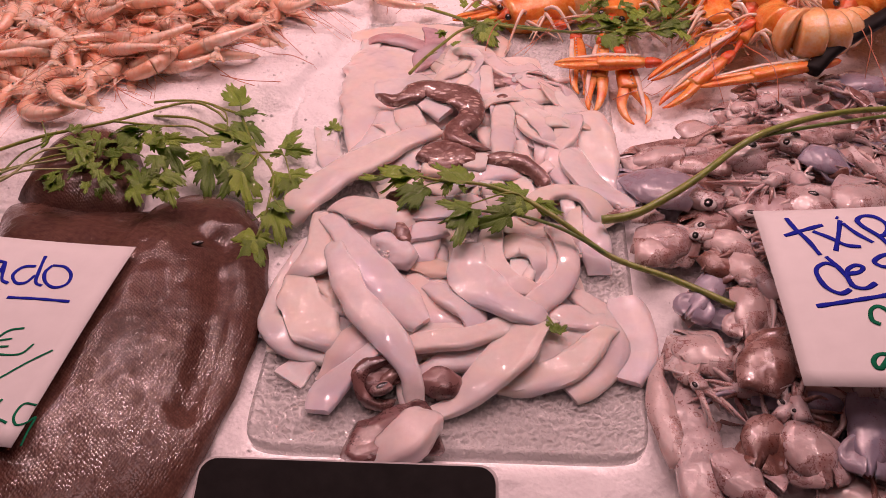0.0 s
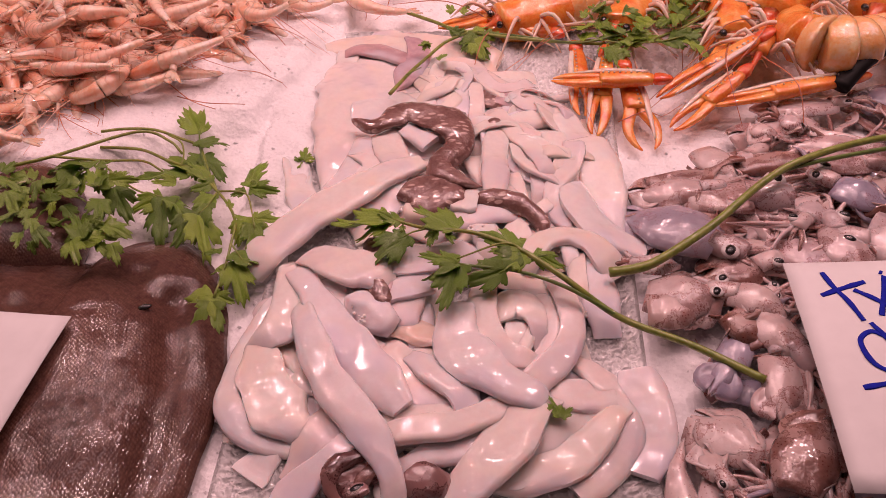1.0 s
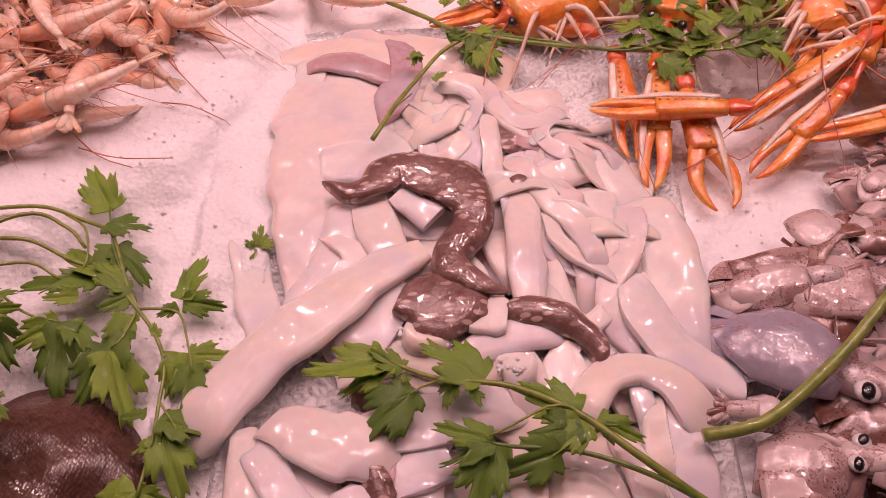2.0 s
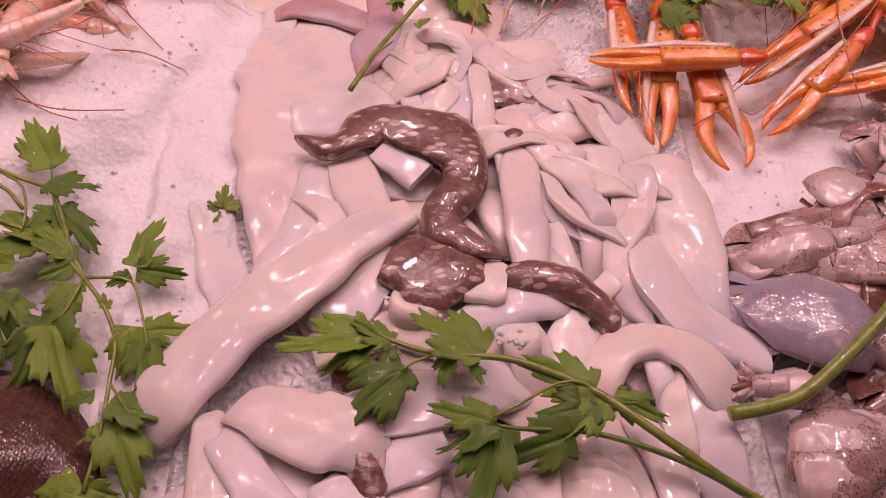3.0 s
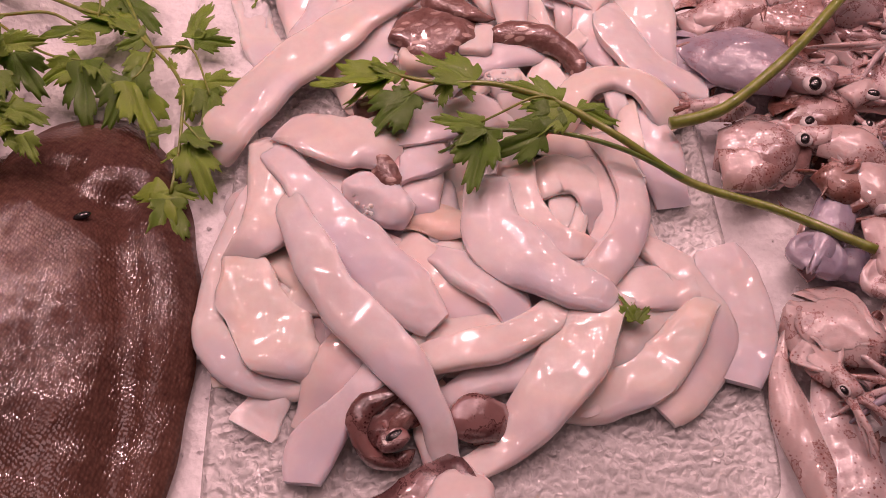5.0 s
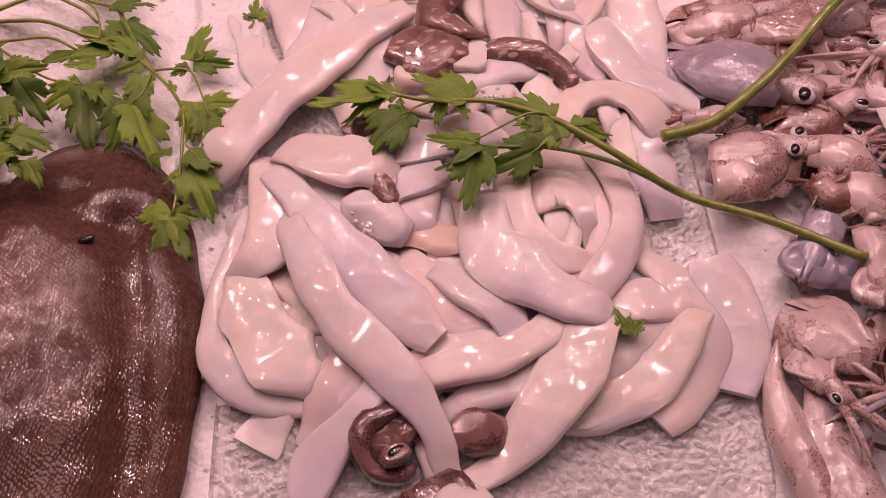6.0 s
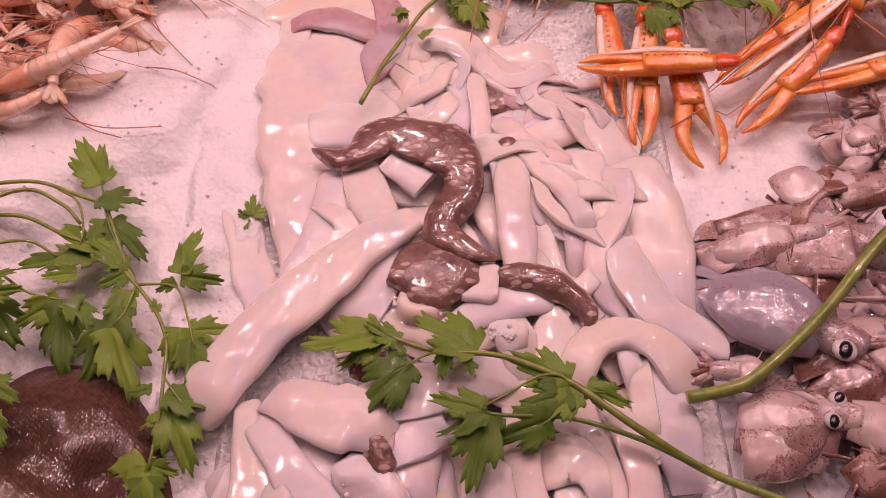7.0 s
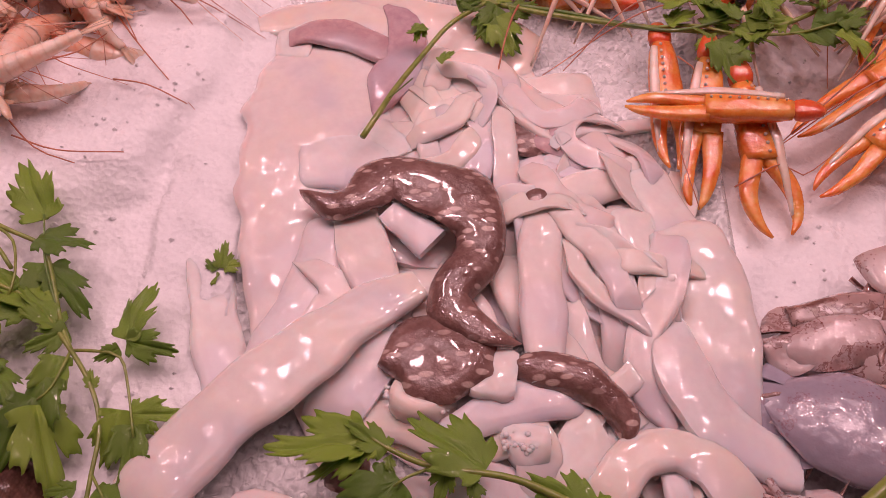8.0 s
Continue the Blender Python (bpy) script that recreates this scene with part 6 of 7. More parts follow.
squid([(221, 430, 4, 13.3), (240, 408, 6, 16.6), (259, 383, 6, 12.4)], SQUID_PINK, 'small raw squid with pink speckled skin, in the heap', seed=21, limp=0.36, arms=6, head=True)
squid([(289, 554, 5, 23.3), (303, 531, 7, 29.1), (317, 502, 7, 21.8)], SQUID_PALE, 'small raw pale squid, wet and limp, in the heap', seed=22, limp=0.15, arms=6, head=False)
squid([(332, 624, 10, 24.0), (354, 619, 12, 30.0), (377, 613, 12, 22.5)], SQUID_BLUE, 'small raw squid with bluish translucent mantle, in the heap', seed=23, limp=0.03, arms=6, head=True)
squid([(416, 539, 7, 14.9), (385, 519, 9, 18.7), (355, 502, 9, 14.0)], SQUID_PALE, 'small raw pale squid, wet and limp, in the heap', seed=24, limp=0.26, arms=6, head=False)
squid([(230, 269, 5, 19.3), (224, 301, 7, 24.1), (217, 337, 7, 18.1)], SQUID_PALE, 'small raw pale squid, wet and limp, in the heap', seed=25, limp=0.15, arms=6, head=True)
squid([(231, 389, 9, 21.3), (261, 382, 11, 26.7), (292, 380, 11, 20.0)], SQUID_BLUE, 'small raw squid with bluish translucent mantle, in the heap', seed=26, limp=0.38, arms=6, head=False)
squid([(348, 627, 6, 20.2), (351, 608, 8, 25.3), (354, 585, 8, 19.0)], SQUID_PALE, 'small raw pale squid, wet and limp, in the heap', seed=27, limp=0.10, arms=6, head=True)
squid([(304, 218, 4, 12.8), (282, 234, 6, 16.0), (259, 246, 6, 12.0)], SQUID_RED, 'small raw squid with reddish brown skin, in the heap', seed=28, limp=0.33, arms=6, head=False)
squid([(272, 377, 12, 13.8), (292, 402, 14, 17.3), (312, 420, 14, 13.0)], SQUID_PALE, 'small raw pale squid, wet and limp, in the heap', seed=29, limp=0.26, arms=6, head=True)
squid([(242, 429, 6, 23.0), (269, 422, 8, 28.8), (296, 419, 8, 21.6)], SQUID_PINK, 'small raw squid with pink speckled skin, in the heap', seed=30, limp=0.12, arms=6, head=False)
squid([(292, 267, 3, 16.3), (314, 274, 5, 20.3), (336, 279, 5, 15.2)], SQUID_BLUE, 'small raw squid with bluish translucent mantle, in the heap', seed=31, limp=0.11, arms=6, head=True)
squid([(223, 185, 10, 18.0), (244, 208, 12, 22.5), (265, 224, 12, 16.9)], SQUID_PALE, 'small raw pale squid, wet and limp, in the heap', seed=32, limp=0.17, arms=6, head=False)
squid([(193, 442, 4, 20.8), (197, 413, 6, 26.1), (200, 385, 6, 19.5)], SQUID_PALE, 'small raw pale squid, wet and limp, in the heap', seed=33, limp=0.19, arms=6, head=True)
squid([(278, 197, 12, 22.8), (255, 199, 14, 28.4), (231, 200, 14, 21.3)], SQUID_RED, 'small raw squid with reddish brown skin, in the heap', seed=34, limp=0.04, arms=6, head=False)
squid([(184, 414, 9, 17.3), (195, 393, 11, 21.6), (205, 379, 11, 16.2)], SQUID_RED, 'small raw squid with reddish brown skin, in the heap', seed=35, limp=0.15, arms=6, head=True)
squid([(250, 353, 10, 22.7), (270, 377, 12, 28.4), (290, 394, 12, 21.3)], SQUID_PINK, 'small raw squid with pink speckled skin, in the heap', seed=36, limp=0.10, arms=6, head=False)
squid([(223, 469, 7, 13.1), (231, 491, 9, 16.4), (240, 509, 9, 12.3)], SQUID_RED, 'small raw squid with reddish brown skin, in the heap', seed=37, limp=0.39, arms=6, head=True)
squid([(300, 294, 3, 19.4), (333, 286, 5, 24.2), (366, 275, 5, 18.2)], SQUID_PINK, 'small raw squid with pink speckled skin, in the heap', seed=38, limp=0.25, arms=6, head=False)
squid([(242, 273, 7, 17.6), (269, 271, 9, 22.0), (295, 276, 9, 16.5)], SQUID_PINK, 'small raw squid with pink speckled skin, in the heap', seed=39, limp=0.34, arms=6, head=True)
squid([(375, 351, 13, 22.2), (345, 337, 15, 27.7), (315, 328, 15, 20.8)], SQUID_PALE, 'small raw pale squid, wet and limp, in the heap', seed=40, limp=0.01, arms=6, head=False)
squid([(371, 299, 10, 15.7), (365, 324, 12, 19.6), (360, 345, 12, 14.7)], SQUID_PINK, 'small raw squid with pink speckled skin, in the heap', seed=41, limp=0.27, arms=6, head=True)
squid([(403, 242, 9, 20.8), (378, 245, 11, 26.1), (353, 256, 11, 19.5)], SQUID_PALE, 'small raw pale squid, wet and limp, in the heap', seed=42, limp=0.10, arms=6, head=False)
squid([(343, 529, 11, 15.3), (311, 513, 13, 19.2), (278, 505, 13, 14.4)], SQUID_PINK, 'small raw squid with pink speckled skin, in the heap', seed=43, limp=0.12, arms=6, head=True)
squid([(237, 491, 10, 14.5), (209, 491, 12, 18.1), (181, 496, 12, 13.6)], SQUID_PALE, 'small raw pale squid, wet and limp, in the heap', seed=44, limp=0.27, arms=6, head=False)
squid([(289, 339, 11, 16.2), (309, 351, 13, 20.2), (328, 369, 13, 15.1)], SQUID_BLUE, 'small raw squid with bluish translucent mantle, in the heap', seed=45, limp=0.35, arms=6, head=True)
squid([(267, 395, 2, 18.3), (295, 385, 4, 22.9), (322, 380, 4, 17.2)], SQUID_PINK, 'small raw squid with pink speckled skin, in the heap', seed=46, limp=0.16, arms=6, head=False)
squid([(281, 528, 9, 13.1), (308, 513, 11, 16.3), (336, 492, 11, 12.2)], SQUID_PALE, 'small raw pale squid, wet and limp, in the heap', seed=47, limp=0.31, arms=6, head=True)
squid([(302, 345, 6, 17.0), (335, 347, 8, 21.2), (368, 342, 8, 15.9)], SQUID_PINK, 'small raw squid with pink speckled skin, in the heap', seed=48, limp=0.18, arms=6, head=False)
squid([(225, 517, 11, 13.0), (245, 529, 13, 16.3), (266, 540, 13, 12.2)], SQUID_PINK, 'small raw squid with pink speckled skin, in the heap', seed=49, limp=0.04, arms=6, head=True)
squid([(257, 557, 13, 17.9), (290, 557, 15, 22.4), (323, 551, 15, 16.8)], SQUID_PINK, 'small raw squid with pink speckled skin, in the heap', seed=50, limp=0.14, arms=6, head=False)
squid([(317, 510, 7, 17.5), (342, 509, 9, 21.9), (366, 511, 9, 16.5)], SQUID_PINK, 'small raw squid with pink speckled skin, in the heap', seed=51, limp=0.32, arms=6, head=True)
squid([(237, 232, 5, 22.0), (215, 227, 7, 27.5), (193, 228, 7, 20.7)], SQUID_PALE, 'small raw pale squid, wet and limp, in the heap', seed=52, limp=0.26, arms=6, head=False)
squid([(202, 328, 13, 14.2), (200, 357, 15, 17.7), (199, 385, 15, 13.3)], SQUID_PINK, 'small raw squid with pink speckled skin, in the heap', seed=53, limp=0.15, arms=6, head=True)
squid([(299, 316, 8, 13.0), (269, 322, 10, 16.3), (238, 335, 10, 12.2)], SQUID_PINK, 'small raw squid with pink speckled skin, in the heap', seed=54, limp=0.09, arms=6, head=False)
squid([(199, 465, 6, 16.0), (228, 486, 8, 20.0), (256, 508, 8, 15.0)], SQUID_PINK, 'small raw squid with pink speckled skin, in the heap', seed=55, limp=0.11, arms=6, head=True)
squid([(381, 490, 9, 24.4), (356, 499, 11, 30.4), (332, 505, 11, 22.8)], SQUID_PINK, 'small raw squid with pink speckled skin, in the heap', seed=56, limp=0.31, arms=6, head=False)
squid([(369, 569, 11, 20.0), (391, 578, 13, 25.0), (412, 593, 13, 18.7)], SQUID_PINK, 'small raw squid with pink speckled skin, in the heap', seed=57, limp=0.16, arms=6, head=True)
squid([(218, 277, 3, 15.8), (211, 312, 5, 19.7), (204, 340, 5, 14.8)], SQUID_BLUE, 'small raw squid with bluish translucent mantle, in the heap', seed=58, limp=0.33, arms=6, head=False)
squid([(251, 515, 6, 24.3), (270, 504, 8, 30.4), (289, 490, 8, 22.8)], SQUID_PINK, 'small raw squid with pink speckled skin, in the heap', seed=59, limp=0.21, arms=6, head=True)
squid([(294, 518, 9, 13.4), (325, 523, 11, 16.8), (357, 534, 11, 12.6)], SQUID_BLUE, 'small raw squid with bluish translucent mantle, in the heap', seed=60, limp=0.23, arms=6, head=False)
squid([(355, 290, 6, 14.3), (367, 319, 8, 17.9), (378, 349, 8, 13.4)], SQUID_PALE, 'small raw pale squid, wet and limp, in the heap', seed=61, limp=0.32, arms=6, head=True)
squid([(260, 619, 9, 19.6), (260, 593, 11, 24.5), (261, 568, 11, 18.4)], SQUID_PALE, 'small raw pale squid, wet and limp, in the heap', seed=62, limp=0.25, arms=6, head=False)
squid([(195, 527, 10, 22.9), (212, 535, 12, 28.6), (230, 550, 12, 21.5)], SQUID_RED, 'small raw squid with reddish brown skin, in the heap', seed=63, limp=0.32, arms=6, head=True)
squid([(274, 416, 9, 22.0), (289, 433, 11, 27.5), (304, 457, 11, 20.6)], SQUID_PINK, 'small raw squid with pink speckled skin, in the heap', seed=64, limp=0.37, arms=6, head=False)
squid([(238, 285, 12, 16.6), (206, 284, 14, 20.7), (173, 288, 14, 15.6)], SQUID_BLUE, 'small raw squid with bluish translucent mantle, in the heap', seed=65, limp=0.13, arms=6, head=True)
squid([(219, 572, 10, 18.7), (253, 577, 12, 23.4), (286, 587, 12, 17.6)], SQUID_PINK, 'small raw squid with pink speckled skin, in the heap', seed=66, limp=0.29, arms=6, head=False)
squid([(164, 430, 13, 22.6), (183, 431, 15, 28.3), (203, 439, 15, 21.2)], SQUID_RED, 'small raw squid with reddish brown skin, in the heap', seed=67, limp=0.25, arms=6, head=True)
squid([(358, 400, 11, 23.9), (391, 388, 13, 29.8), (424, 372, 13, 22.4)], SQUID_PALE, 'small raw pale squid, wet and limp, in the heap', seed=68, limp=0.07, arms=6, head=False)
squid([(319, 279, 9, 24.6), (339, 288, 11, 30.7), (358, 301, 11, 23.0)], SQUID_RED, 'small raw squid with reddish brown skin, in the heap', seed=69, limp=0.14, arms=6, head=True)
squid([(144, 412, 7, 24.2), (170, 426, 9, 30.2), (197, 442, 9, 22.7)], SQUID_PALE, 'small raw pale squid, wet and limp, in the heap', seed=70, limp=0.33, arms=6, head=False)
squid([(255, 557, 7, 20.3), (263, 535, 9, 25.4), (271, 510, 9, 19.1)], SQUID_PALE, 'small raw pale squid, wet and limp, in the heap', seed=71, limp=0.25, arms=6, head=True)
squid([(175, 498, 10, 14.0), (209, 492, 12, 17.5), (242, 480, 12, 13.1)], SQUID_PINK, 'small raw squid with pink speckled skin, in the heap', seed=72, limp=0.19, arms=6, head=False)
squid([(183, 400, 3, 20.8), (210, 414, 5, 26.1), (237, 427, 5, 19.5)], SQUID_PINK, 'small raw squid with pink speckled skin, in the heap', seed=73, limp=0.03, arms=6, head=True)
squid([(237, 398, 4, 20.7), (252, 373, 6, 25.9), (267, 355, 6, 19.4)], SQUID_PINK, 'small raw squid with pink speckled skin, in the heap', seed=74, limp=0.12, arms=6, head=False)
squid([(221, 494, 7, 23.8), (191, 490, 9, 29.7), (162, 483, 9, 22.3)], SQUID_RED, 'small raw squid with reddish brown skin, in the heap', seed=75, limp=0.09, arms=6, head=True)
squid([(313, 416, 4, 15.8), (278, 420, 6, 19.7), (242, 421, 6, 14.8)], SQUID_PINK, 'small raw squid with pink speckled skin, in the heap', seed=76, limp=0.36, arms=6, head=False)
squid([(260, 333, 13, 13.9), (291, 332, 15, 17.4), (322, 328, 15, 13.0)], SQUID_PINK, 'small raw squid with pink speckled skin, in the heap', seed=77, limp=0.33, arms=6, head=True)
squid([(223, 308, 8, 15.2), (238, 326, 10, 19.0), (253, 342, 10, 14.2)], SQUID_PALE, 'small raw pale squid, wet and limp, in the heap', seed=78, limp=0.07, arms=6, head=False)
squid([(240, 271, 3, 15.1), (240, 239, 5, 18.9), (239, 214, 5, 14.2)], SQUID_PINK, 'small raw squid with pink speckled skin, in the heap', seed=79, limp=0.39, arms=6, head=True)
squid([(222, 389, 6, 22.1), (228, 371, 8, 27.6), (233, 348, 8, 20.7)], SQUID_PINK, 'small raw squid with pink speckled skin, in the heap', seed=80, limp=0.37, arms=6, head=False)
squid([(157, 422, 9, 17.9), (178, 420, 11, 22.4), (200, 418, 11, 16.8)], SQUID_PINK, 'small raw squid with pink speckled skin, in the heap', seed=81, limp=0.11, arms=6, head=True)
squid([(178, 457, 11, 24.6), (209, 449, 13, 30.8), (239, 434, 13, 23.1)], SQUID_PALE, 'small raw pale squid, wet and limp, in the heap', seed=82, limp=0.36, arms=6, head=False)
squid([(350, 297, 7, 16.4), (350, 326, 9, 20.5), (349, 361, 9, 15.4)], SQUID_PALE, 'small raw pale squid, wet and limp, in the heap', seed=83, limp=0.11, arms=6, head=True)
squid([(409, 607, 6, 18.2), (376, 609, 8, 22.8), (343, 615, 8, 17.1)], SQUID_RED, 'small raw squid with reddish brown skin, in the heap', seed=84, limp=0.31, arms=6, head=False)
squid([(256, 599, 12, 19.8), (282, 604, 14, 24.8), (308, 608, 14, 18.6)], SQUID_PALE, 'small raw pale squid, wet and limp, in the heap', seed=85, limp=0.36, arms=6, head=True)
squid([(335, 272, 3, 22.1), (347, 291, 5, 27.7), (359, 311, 5, 20.8)], SQUID_RED, 'small raw squid with reddish brown skin, in the heap', seed=86, limp=0.28, arms=6, head=False)
squid([(150, 346, 13, 16.2), (169, 370, 15, 20.3), (187, 392, 15, 15.2)], SQUID_BLUE, 'small raw squid with bluish translucent mantle, in the heap', seed=87, limp=0.33, arms=6, head=True)
squid([(294, 338, 5, 22.3), (266, 361, 7, 27.9), (238, 383, 7, 20.9)], SQUID_BLUE, 'small raw squid with bluish translucent mantle, in the heap', seed=88, limp=0.05, arms=6, head=False)
squid([(310, 458, 3, 22.5), (283, 450, 5, 28.1), (257, 447, 5, 21.1)], SQUID_PINK, 'small raw squid with pink speckled skin, in the heap', seed=89, limp=0.25, arms=6, head=True)
squid([(340, 361, 8, 24.3), (333, 325, 10, 30.3), (327, 292, 10, 22.7)], SQUID_PINK, 'small raw squid with pink speckled skin, in the heap', seed=90, limp=0.34, arms=6, head=False)
squid([(245, 546, 11, 22.8), (276, 541, 13, 28.5), (307, 537, 13, 21.4)], SQUID_PINK, 'small raw squid with pink speckled skin, in the heap', seed=91, limp=0.19, arms=6, head=True)
squid([(309, 345, 7, 14.8), (332, 342, 9, 18.5), (355, 338, 9, 13.9)], SQUID_PALE, 'small raw pale squid, wet and limp, in the heap', seed=92, limp=0.16, arms=6, head=False)
squid([(280, 424, 11, 24.9), (290, 399, 13, 31.1), (299, 381, 13, 23.3)], SQUID_PINK, 'small raw squid with pink speckled skin, in the heap', seed=93, limp=0.06, arms=6, head=True)
squid([(237, 478, 11, 15.5), (214, 492, 13, 19.3), (190, 500, 13, 14.5)], SQUID_PINK, 'small raw squid with pink speckled skin, in the heap', seed=94, limp=0.35, arms=6, head=False)
squid([(178, 311, 5, 21.1), (204, 306, 7, 26.3), (230, 299, 7, 19.8)], SQUID_PINK, 'small raw squid with pink speckled skin, in the heap', seed=95, limp=0.30, arms=6, head=True)
squid([(275, 412, 8, 25.5), (275, 384, 10, 31.9), (275, 355, 10, 23.9)], SQUID_PINK, 'small raw squid with pink speckled skin, in the heap', seed=96, limp=0.38, arms=6, head=False)
squid([(126, 492, 9, 23.6), (142, 481, 13, 41.3), (162, 469, 16, 45.7), (180, 456, 16, 32.2)], SQUID_BLUE, 'small raw squid with bluish translucent mantle, in the heap', seed=97)
squid([(173, 414, 16, 32.8), (151, 413, 17, 37.5), (135, 415, 15, 33.5), (125, 420, 12, 21.2)], SQUID_PINK, 'small raw squid with pink speckled skin, in the heap', seed=98, head=False)
squid([(153, 435, 18, 20), (142, 438, 18, 19.8), (133, 441, 15, 16.8)], SQUID_PALE, 'small raw pale squid, wet and limp, in the heap', seed=99, arms=6, fins=False)
squid([(135, 511, 10, 18.6), (150, 508, 13, 24.8), (168, 508, 15, 24.4), (186, 510, 15, 20.6)], SQUID_PINK, 'small raw squid with pink speckled skin, in the heap', seed=100)
squid([(199, 529, 14, 16.2), (172, 523, 15, 14.5), (144, 520, 12, 10.5)], SQUID_RED, 'small raw squid with reddish brown skin, in the heap', seed=101, head=False)
squid([(244, 556, 18, 26.4), (241, 568, 20, 43.8), (235, 578, 18, 36.3)], SQUID_PALE, 'small raw pale squid, wet and limp, in the heap', seed=102, head=False)
squid([(270, 569, 18, 34.3), (265, 577, 20, 39.1), (265, 586, 18, 26.7)], SQUID_PALE, 'small raw pale squid, wet and limp, in the heap', seed=103, head=False)
squid([(209, 520, 16, 26.2), (198, 537, 17, 26.6), (194, 553, 14, 27)], SQUID_PALE, 'small raw pale squid, wet and limp, in the heap', seed=104, arms=10, head=False)
squid([(299, 484, 20, 43.7), (281, 494, 24, 54.8), (267, 508, 22, 45.5)], SQUID_BLUE, 'small raw squid with bluish translucent mantle, in the heap', seed=105)
squid([(311, 462, 22, 41.9), (285, 447, 24, 50.4), (267, 452, 22, 40.1)], SQUID_PALE, 'small raw pale squid, wet and limp, in the heap', seed=106)
squid([(255, 488, 22, 20.1), (245, 478, 22, 25.2), (237, 470, 22, 22.3)], SQUID_PALE, 'small raw pale squid, wet and limp, in the heap', seed=107)
squid([(264, 420, 22, 34.5), (255, 441, 24, 38.2), (255, 462, 22, 28.4)], SQUID_PINK, 'small raw squid with pink speckled skin, in the heap', seed=108)
squid([(187, 375, 16, 19.4), (179, 385, 20, 29.7), (171, 399, 20, 23.8)], SQUID_RED, 'small raw squid with reddish brown skin, in the heap', seed=109, head=False)
squid([(203, 392, 20, 21), (191, 405, 22, 25.2), (177, 413, 18, 21.6)], SQUID_PALE, 'small raw pale squid, wet and limp, in the heap', seed=110)
squid([(138, 335, 9, 23.4), (147, 324, 13, 37), (159, 314, 14, 33.6), (172, 309, 12, 25.1)], SQUID_PALE, 'small raw pale squid, wet and limp, in the heap', seed=111, head=False, limp=0.25)
squid([(137, 315, 12, 16.2), (140, 304, 14, 15.8), (143, 295, 15, 11.9)], SQUID_PALE, 'small raw pale squid, wet and limp, in the heap', seed=112, arms=5)
squid([(131, 321, 7, 11.7), (124, 300, 9, 14.7), (124, 276, 10, 18.9), (127, 253, 10, 18.2), (128, 239, 9, 13.3)], SQUID_PALE, 'small raw pale squid, wet and limp, in the heap', seed=113, head=False, fins=False)
squid([(141, 310, 8, 13.9), (138, 273, 10, 26.4), (136, 240, 11, 27.9), (133, 209, 10, 20.4)], SQUID_PALE, 'small raw pale squid, wet and limp, in the heap', seed=114, head=False, fins=False, limp=0.2)
squid([(204, 324, 22, 19.5), (184, 301, 24, 32.8), (172, 279, 22, 20.1)], SQUID_RED, 'small raw squid with reddish brown skin, in the heap', seed=115, head=False)
squid([(162, 237, 16, 16.7), (170, 256, 18, 22), (184, 269, 18, 14.8)], SQUID_RED, 'small raw squid with reddish brown skin, in the heap', seed=116)
squid([(197, 227, 16, 23.6), (193, 246, 18, 30.7), (194, 267, 18, 20.8)], SQUID_PINK, 'small raw squid with pink speckled skin, in the heap', seed=117)
squid([(218, 232, 18, 16.8), (227, 255, 20, 24.3), (234, 281, 20, 23.3)], SQUID_BLUE, 'small raw squid with bluish translucent mantle, in the heap', seed=118)
squid([(181, 327, 14, 19.2), (189, 348, 16, 22.2), (192, 372, 16, 19.5)], SQUID_PINK, 'small raw squid with pink speckled skin, in the heap', seed=119)
squid([(161, 411, 14, 21.8), (144, 404, 16, 38.6), (123, 406, 14, 33.6)], SQUID_PINK, 'small raw squid with pink speckled skin, in the heap', seed=120, head=False)
squid([(169, 221, 16, 21), (156, 227, 16, 31.7), (148, 249, 13, 21.7)], SQUID_PINK, 'small raw squid with pink speckled skin, in the heap', seed=121, head=False)
squid([(188, 402, 18, 26.4), (194, 384, 20, 33.7), (202, 370, 18, 30)], SQUID_PALE, 'small raw pale squid, wet and limp, in the heap', seed=122)
squid([(216, 463, 16, 33.1), (234, 442, 18, 38.1), (248, 424, 18, 34.3)], SQUID_PINK, 'small raw squid with pink speckled skin, in the heap', seed=123)
squid([(148, 505, 9, 28), (178, 509, 12, 39.1), (215, 502, 14, 40.8)], SQUID_PINK, 'small raw squid with pink speckled skin, in the heap', seed=124)
squid([(238, 528, 14, 31.1), (227, 534, 15, 42.3), (212, 547, 14, 35.1)], SQUID_PALE, 'small raw pale squid, wet and limp, in the heap', seed=125, head=False)
squid([(192, 535, 12, 14.9), (226, 534, 16, 21.9), (263, 538, 18, 23.2)], SQUID_RED, 'small raw squid with reddish brown skin, in the heap', seed=126, head=False)


loose_arms(190)


